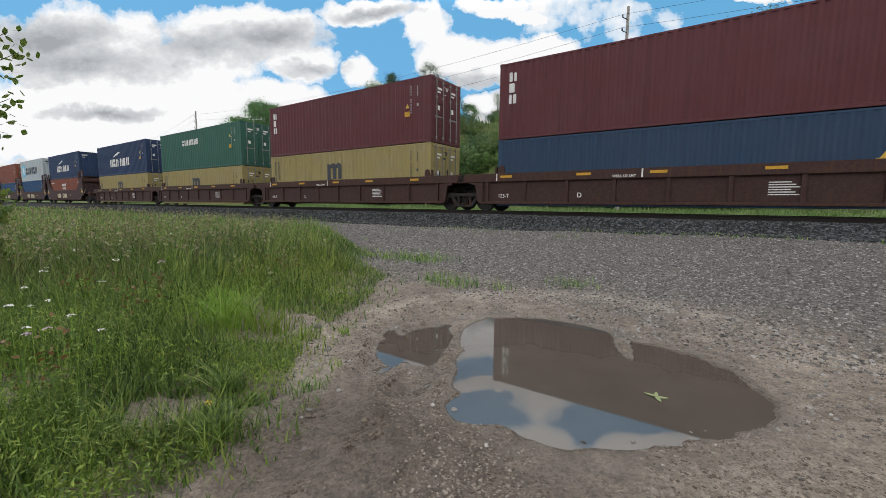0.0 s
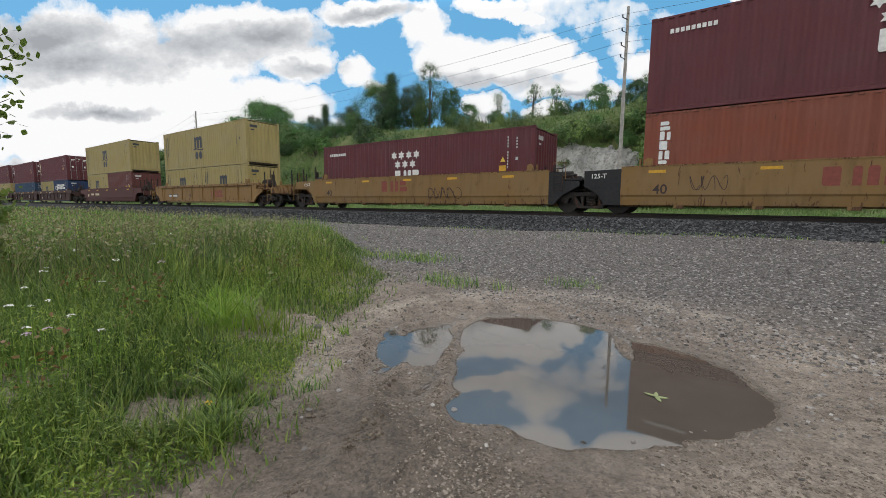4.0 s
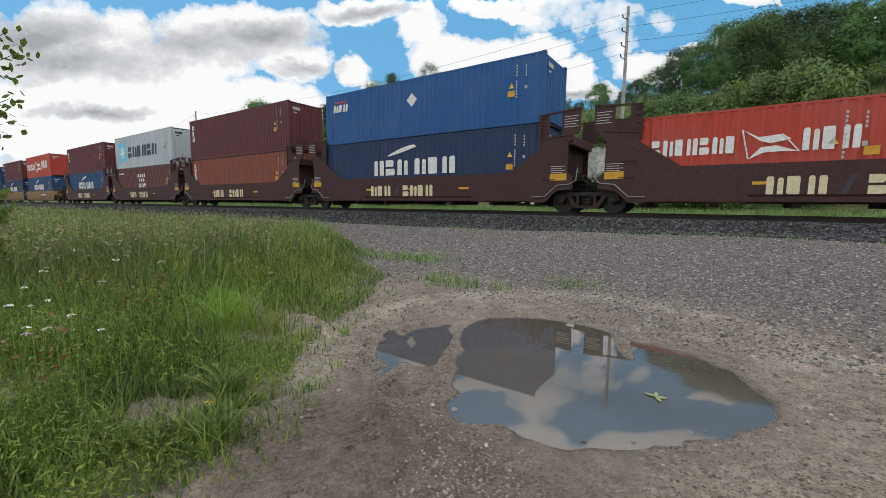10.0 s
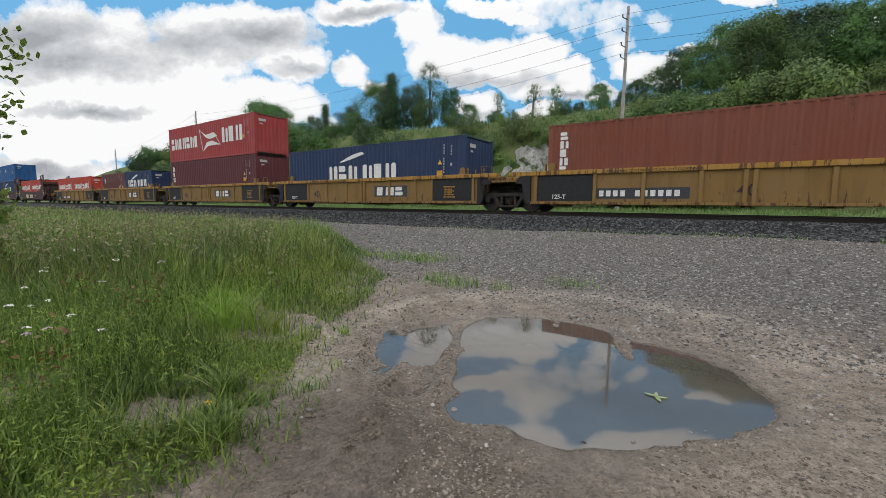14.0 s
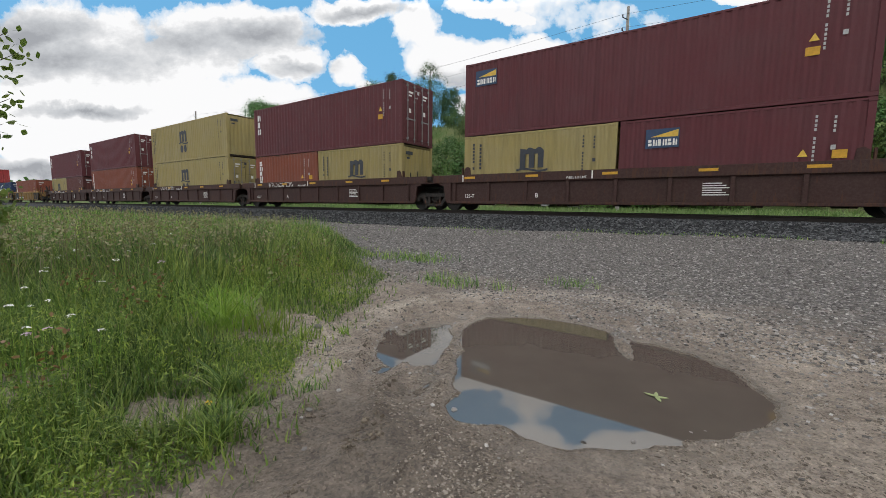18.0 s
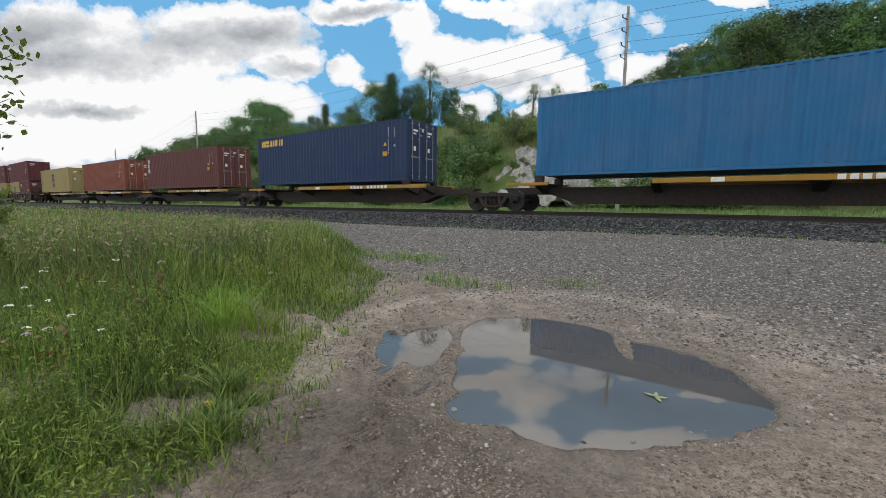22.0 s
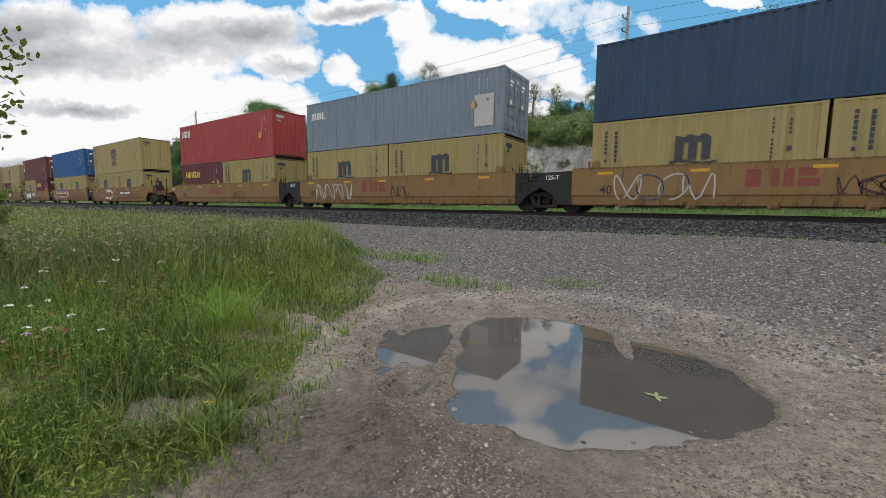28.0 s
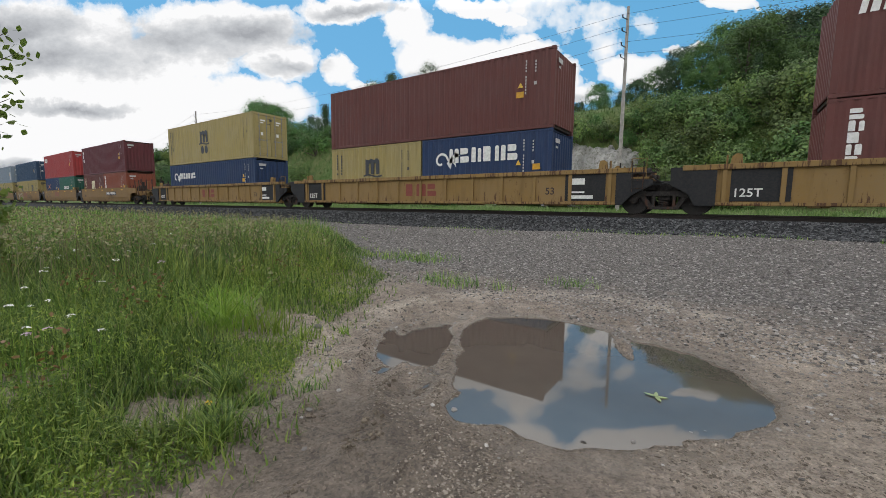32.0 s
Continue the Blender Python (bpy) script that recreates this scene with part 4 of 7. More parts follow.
def end_gear(root, paint, x, sgn, z, last, style):
    """What stands on the deck over a bogie: brake parts, guides, posts. sgn: +1 where the car ends to the right."""
    g = part("deck_gear", lambda: gear_mesh(), "iron" if style not in "VYK" else paint, root, "brake rigging and valves on the end deck", key=("gear", style in "VYK"))
    put(g, x, 0, z, 0, 0, 0 if sgn > 0 else 180)
    for y in (-1.18, 1.18):
        put(part("box_guide", guide_mesh, paint, root, key=("guide", paint)), x, y, z + (0.27 if style not in "SP" else 0), 0, 0, 0 if sgn > 0 else 180)
    if last:
        put(part("coupler", lambda: knuckle(sgn), "iron", root, "steel knuckle coupler", key=("knuckle", sgn)), x + sgn * 3.35, 0, 0)
        put(part("air_hose", lambda: hose_run([(0, -0.4, 0.85), (sgn * 0.2, -0.42, 0.6), (sgn * 0.42, -0.42, 0.42), (sgn * 0.62, -0.4, 0.40)], 0.028), "rubber_hose", root, key=("hose", sgn)), x + sgn * 2.75, 0, 0)
        put(part("draft_sill", lambda: box(0, 2.75, -0.28, 0.28, 0.78, 1.08, bev=0.02), paint, root, key=("draft", paint)), x if sgn > 0 else x - 2.75, 0, 0)
        put(part("end_deck", lambda: box(0, 2.55, -1.15, 1.15, 0, 0.10, bev=0.01), paint, root, key=("enddeck", paint)), x if sgn > 0 else x - 2.55, 0, 1.08)
        put(part("end_sill", lambda: box(0, 0.16, -1.35, 1.35, -0.26, 0.12, bev=0.015), paint, root, key=("endsill", paint)), x + (2.5 if sgn > 0 else -2.66), 0, 1.08)
        put(part("brake_wheel", brake_wheel, "iron", root, "spoked hand brake wheel", key="bwheel"), x + sgn * 1.25, -0.55, z + 0.88, 0, 0, 60)
        put(part("brake_stand", lambda: box(-0.07, 0.07, -0.1, 0.1, 0, 0.95, bev=0.02), "iron", root, key="bstand"), x + sgn * 1.32, -0.42, z - 0.1)
        put(part("air_tank", tank_mesh, "iron", root, "dark round air reservoir", key="atank"), x + sgn * 0.75, -0.35, z + 0.3)
        for xx, y in ((1.55, -1.15), (2.6, -1.2), (2.6, 1.2), (2.6, 0.5)):
            put(part("stanchion", lambda: box(-0.03, 0.03, -0.03, 0.03, 0, 1.05, bev=0.008), "iron", root, key="stan"), x + sgn * xx, y, 1.12)
        for y in (-1.28, 1.28):
            put(part("step_ladder", lambda: ladder(3, 0.42, 0.27), "iron" if paint in ("car_B", "car_N", "car_S", "car_P") else paint, root, key=("lad", paint)), x + (1.95 if sgn > 0 else -2.37), y, 0.36)
            put(part("handrail", lambda: hose_run([(0, 0, 0), (0, 0, 0.85), (0.5, 0, 0.85), (0.5, 0, 0)], 0.017), paint, root, key=("hrail", paint)), x + (1.9 if sgn > 0 else -2.4), y * 0.93, 1.15)
    else:
        if sgn > 0 and style in "TVKG":
            put(part("step_ladder", lambda: ladder(4, 0.34, 0.25), "iron", root, key="midladder"), x + 0.5, -1.34, 0.72)
            put(part("handrail", lambda: hose_run([(0, 0, 0), (0, 0, 0.6), (0.45, 0, 0.6), (0.45, 0, 0)], 0.016), paint, root, key=("midrail", paint)), x + 0.45, -1.2, z)
        put(part("articulation", lambda: joint_mesh(sgn), "iron", root, key=("joint", sgn)), x, 0, 0)
        put(part("air_hose", lambda: hose_run([(sgn * 0.9, -0.5, 1.35), (sgn * 1.2, -0.6, 1.1), (sgn * 1.55, -0.6, 0.98), (sgn * 1.8, -0.6, 1.0)], 0.03), "rubber_hose", root, key=("hose2", sgn)), x, 0, 0)


def tank_mesh():
    bm = bmesh.new()
    add_cyl(bm, 0.26, (-0.4, 0, 0), (0.4, 0, 0), 18)
    for x in (-0.4, 0.4):
        add_cyl(bm, 0.26 if x < 0 else 0.26, (x, 0, 0), (x * 1.22, 0, 0), 18, 0.14)
    for x in (-0.25, 0.25):
        add_box(bm, x - 0.03, x + 0.03, -0.2, 0.2, -0.32, -0.15)
    return bm


def gear_mesh():
    bm = bmesh.new()
    add_cyl(bm, 0.15, (0.35, -0.5, 0.18), (0.95, -0.5, 0.18), 12)
    add_box(bm, 0.2, 1.1, 0.1, 0.5, 0, 0.14, bev=0.02)
    add_box(bm, 0.7, 0.95, -0.2, 0.1, 0, 0.26, bev=0.02)
    add_cyl(bm, 0.03, (0.15, -0.95, 0.1), (1.15, -0.8, 0.16), 6)
    add_cyl(bm, 0.025, (0.4, -0.9, 0), (0.4, -0.9, 0.55), 6)
    add_cyl(bm, 0.025, (0.05, -1.0, 0), (0.05, -1.0, 0.5), 6)
    add_box(bm, 0.1, 1.15, -1.15, -0.7, 0.0, 0.05)
    return bm


def guide_mesh():
    bm = bmesh.new()
    add_prism(bm, [(-0.62, 0), (-0.30, 0), (-0.34, 0.26), (-0.45, 0.34), (-0.58, 0.30)], "y", -0.05, 0.05)
    add_box(bm, -0.25, -0.2, -0.06, 0.06, 0, 0.3)
    return bm


def joint_mesh(sgn):
    bm = bmesh.new()
    add_box(bm, min(0.2 * sgn, 1.6 * sgn), max(0.2 * sgn, 1.6 * sgn), -0.3, 0.3, 0.76, 1.12, bev=0.05)
    add_cyl(bm, 0.34, (sgn * 1.6, 0, 0.74), (sgn * 1.6, 0, 1.1), 14)
    return bm


def smooth_side(x0, x1, top=1.53, low=0.24):
    """Pressed side of a well: a flat upper plate, a crease, the lower part leaning in, a top rib."""
    bm = bmesh.new()
    add_prism(bm, [(-1.325, top), (-1.325, 0.62), (-1.29, 0.56), (-1.25, low + 0.05), (-1.15, low), (-1.10, low), (-1.10, low + 0.07), (-1.235, 0.62), (-1.25, top - 0.06), (-1.25, top)], "x", x0, x1)
    return bm


def ribbed_web(x0, x1, top, low):
    return add_prism(bmesh.new(), [(-1.235, top), (-1.235, low + 0.1), (-1.225, low), (-1.09, low), (-1.09, low + 0.08), (-1.195, low + 0.12), (-1.195, top)], "x", x0, x1)


def graffiti(seed, n, w, h, r=0.022):
    """Sprayed loops and strokes with no reading."""
    rnd = random.Random(seed)
    bm = bmesh.new()
    for i in range(n):
        cx = w * (i + 0.5) / n
        ph, kx, kz = rnd.uniform(0, 6), rnd.choice((1, 1, 2)), rnd.choice((1, 2, 3))
        pts = [(cx + w / n * 0.62 * math.sin(kx * a + ph), h / 2 + h * 0.48 * math.sin(kz * a + 1.3 * ph)) for a in [j * 0.33 for j in range(rnd.randint(12, 19))]]
        for p, q in zip(pts, pts[1:]):
            d = Vector((q[0] - p[0], q[1] - p[1]))
            if d.length < 1e-3:
                continue
            nn = Vector((-d.y, d.x)).normalized() * r
            add_prism(bm, [(p[0] + nn.x, p[1] + nn.y), (q[0] + nn.x, q[1] + nn.y), (q[0] - nn.x, q[1] - nn.y), (p[0] - nn.x, p[1] - nn.y)], "y", -0.002, 0.001)
    return bm


def blobs(seed, n, w, h):
    """Fat rounded sprayed shapes."""
    rnd = random.Random(seed)
    bm = bmesh.new()
    for i in range(n):
        cx, k = w * (i + 0.5) / n, 26
        ph, q3, q2 = rnd.uniform(0, 6.28), rnd.uniform(0.10, 0.24), rnd.uniform(0.05, 0.2)
        pts = []
        for q in range(k):
            a = q * 2 * math.pi / k
            f = 0.78 + q3 * math.sin(3 * a + ph) + q2 * math.sin(2 * a + 2 * ph) + 0.06 * math.sin(7 * a + ph)
            px_, pz_ = w / n * 0.66 * f * math.cos(a), h * 0.52 * min(1, f + 0.1) * math.sin(a)
            pts.append((cx + px_ + pz_ * 0.3, h / 2 + pz_))
        add_prism(bm, pts, "y", -0.002 - 0.0003 * i, 0.001)
    return bm


KIND = dict(B="dark brown ribbed low-sided well car", N="red-brown smooth-sided well car", Y="yellow ribbed well car with grime", T="weathered yellow smooth-sided well car with graffiti",
            S="dark brown well car with tall end towers", K="yellow ribbed well car with dark end panels", P="black skeletal spine car with yellow deck strips", V="orange-yellow smooth well car with sprayed graffiti",
            G="long yellow ribbed well car with black panels")


def well_car(kind, s, left_end, right_end, idx, reach=1.65):
    """A car of the train; x = 0 is where its box begins. left_end, right_end: the outer end of a coupled set."""
    paint = "car_" + kind
    root = empty("spine_car" if kind == "P" else "well_car", None, label=KIND[kind] + " rolling on two-axle bogies", category="railway car", group="cars of the freight train")
    x0, x1 = -0.62, L40 + 0.62
    if kind == "G":
        x0, x1 = -2.3, L40 + 2.3
    low = 0.24
    bogie(root, -reach)
    if right_end:
        bogie(root, L40 + reach)
    if kind in "TVN":
        for sgn in (1, -1):
            side = part("side_panel", lambda: smooth_side(x0, x1), paint, root, key=("sside", kind))
            side.matrix_basis = pose(0, 0, 0) if sgn > 0 else pose(L40, 0, 0, 0, 0, 180)
            put(part("top_edge", lambda: box(x0, x1, -0.04, 0.03, 0, 0.035), paint, side, key=("tedge", kind)), 0, -1.30, 1.53)
            if kind == "V":
                for a, b in ((-0.5, 5.5), (6.7, 12.7)):
                    put(part("side_ledge", lambda: box(0, b - a, -0.035, 0.03, 0, 0.045, bev=0.012), paint, side, key=("ledge", kind)), a, -1.325, 0.68)
                part("centre_gusset", lambda: add_prism(bmesh.new(), [(5.5, 0.725), (6.7, 0.725), (6.7, 0.68), (6.2, 0.47), (6.0, 0.47), (5.5, 0.68)], "y", -1.35, -1.29), paint, side, key=("cgusset", kind))
        for i in range(6):
            put(part("jacking_pad", lambda: box(-0.14, 0.14, -0.05, 0.06, -0.07, 0.05, bev=0.012), paint, root, key=("pad", kind)), 1.1 + i * 2.0, -1.2, low + 0.02)
    elif kind in "BKYG":
        chord = dict(B=paint, K="chord_yellow", Y=paint, G=paint)[kind]
        zt, zb = (1.50, 1.17) if kind == "B" else (1.52, 1.36)
        e0, e1 = x0 - 0.9, x1 + 0.9
        for sgn in (1, -1):
            web = part("side_panel", lambda: ribbed_web(x0, x1, zb, low + 0.08), paint, root, key=("web", kind))
            web.matrix_basis = pose(0, 0, 0) if sgn > 0 else pose(L40, 0, 0, 0, 0, 180)
            put(part("top_chord", lambda: box(e0, e1, -0.05, 0.06, 0, zt - zb, bev=0.012), chord, web, key=("chord", kind)), 0, -1.285, zb)
            put(part("bottom_sill", lambda: box(x0, x1, -0.05, 0.05, 0, 0.1, bev=0.012), paint, web, key=("bsill", kind)), 0, -1.26, low + 0.05)
            step = 1.55 if kind != "G" else 1.3
            n = int((x1 - x0 - 0.4) / step)
            stands = [x0 + 0.2 + i * (x1 - x0 - 0.4) / n for i in range(n + 1)]
            if kind == "K":
                stands = [-0.42, 1.75, 3.3, 4.9, 6.0, 6.22, 7.9, 9.5, 10.45, 12.6]
            for xx in stands:
                put(part("rib", lambda: box(-0.06, 0.06, -0.045, 0.045, low + 0.12, zb, bev=0.01), paint, web, key=("rib", kind)), xx, -1.262, 0)
        if kind in "KG":
            for xx in ((0.04, 10.91) if kind == "K" else (-1.95, L40 + 0.55)):
                put(part("dark_panel", lambda: box(-0.4 if kind == "K" else 0, 1.65 if kind == "K" else 1.4, -0.008, 0.008, low + 0.18, zb), "car_black", root, "matt black end panel", key=("dpanel", kind)), xx, -1.248, 0)
    elif kind == "S":
        for sgn in (1, -1):
            side = part("side_panel", lambda: smooth_side(0.0, L40, 1.50, 0.38), paint, root, key="s_side")
            side.matrix_basis = pose(0, 0, 0) if sgn > 0 else pose(L40, 0, 0, 0, 0, 180)
            put(part("bottom_sill", lambda: box(0.9, L40 - 0.9, -0.04, 0.05, 0, 0.13, bev=0.01), paint, side, key="s_sill"), 0, -1.31, 0.40)
            for m2 in (Matrix.Identity(4), Matrix.Translation((L40, 0, 0)) @ Matrix.Scale(-1, 4, (1, 0, 0))):
                f = m2[0][0]
                part("end_gusset", lambda: s_gusset(m2), paint, side, key=("gusset", f))
                part("tower_cage", lambda: s_cage(m2), paint, side, key=("cage", f))
                put(part("grab_iron", lambda: hose_run([(0, 0.04, 0), (0, 0, 0), (0.5, 0, 0), (0.5, 0.04, 0)], 0.014), paint, side, key="s_grab"), -0.55 if f > 0 else L40 + 0.05, -1.37, 1.2)
                put(part("grab_iron", lambda: hose_run([(0, 0.04, 0), (0, 0, 0), (0.5, 0, 0), (0.5, 0.04, 0)], 0.014), paint, side, key="s_grab"), -0.55 if f > 0 else L40 + 0.05, -1.37, 1.75)
                put(part("reflector", lambda: bars([(0, 0, 0.62, 0.25)]), "mark_ochre", side, "faded yellow reflector plate", key="s_reflect"), -1.0 if f > 0 else L40 + 0.36, -1.337, 1.16)
                put(part("stencil_block", lambda: bars([(0, -i * 0.075, 0.55 - 0.12 * (i % 2), 0.022) for i in range(4)]), "mark_pale", side, key="s_stencil"), -0.95 if f > 0 else L40 + 0.38, -1.337, 1.66)
        for xx, o in ((-0.75, -1), (L40 + 0.75, 1)):
            put(part("tower_beam", lambda: box(-0.3, 0.3, -1.25, 1.25, 0, 0.35, bev=0.03), paint, root, key="tbeam"), xx + o * 0.1, 0, 2.42)
            put(part("tower_wall", lambda: box(-0.06, 0.06, -1.25, 1.25, 0.95, 2.5, bev=0.02), paint, root, key="twall"), xx, 0, 0)
            put(part("notice", lambda: bars([(-0.26, 0.2 - i * 0.09, 0.5 - 0.08 * (i % 2), 0.022) for i in range(5)]), "mark_pale", root, key="towernote"), xx + o * 0.34, -1.333, 3.2)
    elif kind == "P":
        sp0, sp1 = -reach, L40 + (5.3 - reach)
        put(part("centre_sill", lambda: add_prism(bmesh.new(), [(sp0 + 0.2, 0.95), (sp1 - 0.2, 0.95), (sp1 - 0.4, 0.72), (sp1 - 2.2, 0.68), (sp1 - 3.2, 0.32), (sp0 + 3.2, 0.32), (sp0 + 2.2, 0.68), (sp0 + 0.4, 0.72)], "y", -0.32, 0.32), paint, root, key=("spine", reach)), 0, 0, 0)
        for y in (-1.18, 1.18):
            put(part("deck_strip", lambda: box(4.0, sp1 - 2.3, -0.06, 0.06, 1.0, 1.16, bev=0.01), "chord_yellow", root, "worn yellow side strip", key=("dstrip", reach)), 0, y, 0)
            put(part("deck_strip", lambda: box(-1.2, 0.5, -0.06, 0.06, 1.0, 1.12, bev=0.01), "chord_yellow", root, key="dstrip2"), 0, y, 0)
        for xx in (0.1, 4.1, 8.2, L40 - 0.1, sp1 - 2.5):
            put(part("cross_arm", lambda: add_prism(bmesh.new(), [(-1.2, 1.1), (1.2, 1.1), (1.2, 0.98), (0.35, 0.72), (-0.35, 0.72), (-1.2, 0.98)], "x", -0.14, 0.14), paint, root, key="xarm"), xx, 0, 0)
        for xx in (0.12, L40 - 0.12):
            for y in (-1.1, 1.1):
                put(part("pedestal", lambda: box(-0.16, 0.16, -0.12, 0.12, 1.08, 1.39, bev=0.02), paint, root, key="pedestal"), xx, y, 0)
        put(part("stencil_panel", lambda: bars([(0, 0, 0.35, 0.14)] + [(2.8 + i * 0.24, 0.0, 0.17, 0.14) for i in range(11) if i != 4]), "mark_white", root, key="spinemarks"), 5.6, -1.245, 1.01)
    if kind != "P":
        for i in range(7):
            put(part("well_crossbar", lambda: box(-0.1, 0.1, -1.12, 1.12, low, low + 0.22, bev=0.015), paint, root, key=("xbar", kind)), 0.2 + i * (L40 - 0.4) / 6, 0, 0)
    if kind in "TVNBKYG":
        for sgn, xe in ((-1, x0), (1, x1)):
            dark = "car_black" if kind in "TVKG" else paint
            for y in (-1.27, 1.27):
                outer = bool(left_end if sgn < 0 else right_end)
                ob = part("end_plate", lambda: end_plate(kind, sgn > 0, outer), dark if not (outer and kind in "TV") else paint, root, "sloping end plate over the wheels", key=("eplate", kind, sgn, outer))
                ob.matrix_basis = pose(xe, y, 0) if sgn < 0 else pose(xe, y, 0, 0, 0, 180)
            ln = 1.2 if kind != "G" else 1.0
            put(part("end_deck", lambda: box(0, ln, -1.22, 1.22, 0, 0.07, bev=0.01), dark if kind in "TV" else paint, root, key=("deck", kind)), xe if sgn > 0 else xe - ln, 0, 1.15)
            put(part("bulkhead", lambda: box(-0.05, 0.05, -1.2, 1.2, 0.5, 1.45), paint, root, key=("bulk", kind)), xe, 0, 0)
            last = (sgn < 0 and left_end) or (sgn > 0 and right_end)
            end_gear(root, paint, (-0.3 if sgn < 0 else L40 + 0.3) if kind != "G" else xe, sgn, 1.22, last, kind)
    elif kind == "S":
        for sgn, last in ((-1, left_end), (1, right_end)):
            xe = -0.3 if sgn < 0 else L40 + 0.3
            end_gear(root, paint, xe, sgn, 1.15, last, kind)
            put(part("brake_pipe", lambda: hose_run([(sgn * -0.6, 0, 0.56), (sgn * -0.1, 0, 0.57), (sgn * 0.35, 0, 0.98), (sgn * 0.8, 0, 1.02), (sgn * 1.0, 0.12, 1.15), (sgn * 1.02, 0.2, 1.6)], 0.021), "rod_steel", root, "pale brake pipe", key=("bpipe", sgn)), xe, -1.385, 0)
    else:
        for sgn, last in ((-1, left_end), (1, right_end)):
            xe = -0.3 if sgn < 0 else sp1 - 2.4
            if last:
                end_gear(root, paint, xe, sgn, 1.1, last, kind)
    # plain stencils, reflectors and lettering that can be read
    rnd = random.Random(idx)
    if kind in "TVNBS":
        yy = -1.33 if kind in "TVNS" else -1.342
        zz = 1.32 if kind != "S" else 0.9
        for i in range(5):
            put(part("reflector", lambda: bars([(0, 0, 0.5, 0.09)]), "mark_ochre", root, "faded yellow reflector strip", key="reflector"), 0.3 + i * 2.7 + rnd.uniform(-0.2, 0.2), yy, zz)
    if kind in "TV":
        writing("40", 0.42, "mark_umber", root, 0.35, -1.331, 0.66, "stencil")
        writing("125-T", 0.22, "mark_white", root, -1.62, -1.314, 1.2, "stencil")
        if left_end and kind == "V" or right_end:
            xx = 2.7 if kind == "V" and left_end else 7.0
            put(part("reporting_field", lambda: bars([(0, 0, 2.7, 0.34)]), "mark_black", root, "black strip with pale bars", key="vstrip"), xx, -1.329, 0.86)
            put(part("reporting_mark", lambda: bars([(0.15 + i * 0.22, 0.07, 0.15, 0.2) for i in range(11) if i != 4]), "mark_white", root, key="vmark"), xx, -1.333, 0.86)
        elif kind == "T":
            put(part("logo", lambda: word(3, 0, 0, 1.75, 0.5, 3), "mark_wine", root, "faded wine-red word mark", key="ttx"), 4.4, -1.329, 0.84)
        else:
            put(part("logo_field", lambda: bars([(0, 0, 2.0, 0.5)]), "mark_black", root, "black panel with a white word mark", key="vfield"), 4.3, -1.329, 0.84)
            put(part("logo", lambda: word(3, 0, 0, 1.75, 0.4, 3, 0.12), "mark_white", root, key="vlogo"), 4.4, -1.333, 0.89)
        if idx % 2 == 0 or kind == "V":
            put(part("graffiti", graffiti(idx, 5, 1.7, 0.5, 0.010), "mark_umber" if kind == "T" else "mark_wine", root, "black sprayed scrawl" if kind == "T" else "red sprayed scrawl"), 6.9 + rnd.uniform(0, 1), -1.331, 0.50)
        if idx % 2 == 1 or kind == "V":
            put(part("graffiti", graffiti(idx + 50, 3, 0.9, 0.45, 0.009), "mark_umber" if kind == "T" else "mark_wine", root, "thin sprayed tag"), 1.4 if kind == "T" else 10.2, -1.331, 0.75)
        if round(s) in (240, 256):
            put(part("graffiti", graffiti(idx + 9, 4, 2.7, 0.85, 0.024), "mark_pale", root, "pale sprayed loops"), 0.9, -1.332, 0.45)
            put(part("graffiti", graffiti(idx + 4, 3, 1.2, 0.5, 0.016), "mark_umber", root, "dark sprayed tag"), 6.4, -1.331, 0.6)
        for x, w, n, h2, cols in SPRAYED.get(round(s), ()):
            for q, (mat, grow) in enumerate(cols):
                put(part("graffiti", blobs(idx * 7 + q * (3 if len(cols) > 3 else 0), n, w, h2 * grow), mat, root, "large sprayed shapes in %d colours" % len(cols)), x, -1.3315 - 0.0022 * q, 0.36 + h2 * (1 - grow) / 2)
    elif kind == "N":
        writing("40", 0.42, "mark_cream", root, 0.1, -1.331, 0.7, "stencil")
        put(part("reporting_mark", lambda: bars([(i * 0.2, 0, 0.15, 0.2) for i in range(4)] + [(1.3 + i * 0.2, 0, 0.15, 0.2) for i in range(6)]), "mark_cream", root, key="nmark"), 1.2, -1.33, 0.85)
    elif kind == "B":
        writing("125-T", 0.2, "mark_white", root, 0.05, -1.242, 0.55, "stencil")
        writing("ABCDE"[idx % 5], 0.24, "mark_white", root, 3.2, -1.242, 0.55, "stencil")
        writing("WELL LD LMT", 0.12, "mark_white", root, 4.4, -1.338, 1.22, "stencil")
        put(part("stencil_block", lambda: bars([(0, -i * 0.07, 0.5 + 0.1 * (i % 3), 0.03) for i in range(6)]), "mark_white", root, key="bstencil"), 8.6, -1.242, 0.95)
        put(part("white_mark", lambda: bars([(0, 0, 0.05, 0.28)]), "mark_white", root, key="wmark"), 5.3, -1.338, 1.2)
        put(part("white_mark", lambda: bars([(0, 0, 0.05, 0.28)]), "mark_white", root, key="wmark"), 0.0, -1.338, 1.2)
        if 26 <= idx <= 30:
            put(part("graffiti", graffiti(idx, 7, 2.4, 0.26, 0.012), "mark_white", root, "white sprayed tag along the top chord"), 1.6, -1.338, 1.2)
    elif kind == "K":
        writing("40", 0.5, "mark_umber", root, 5.8 if left_end or right_end else 2.2, -1.242, 0.58, "stencil")
        writing("125-T", 0.22, "mark_white", root, 0.2, -1.258, 0.5, "stencil")
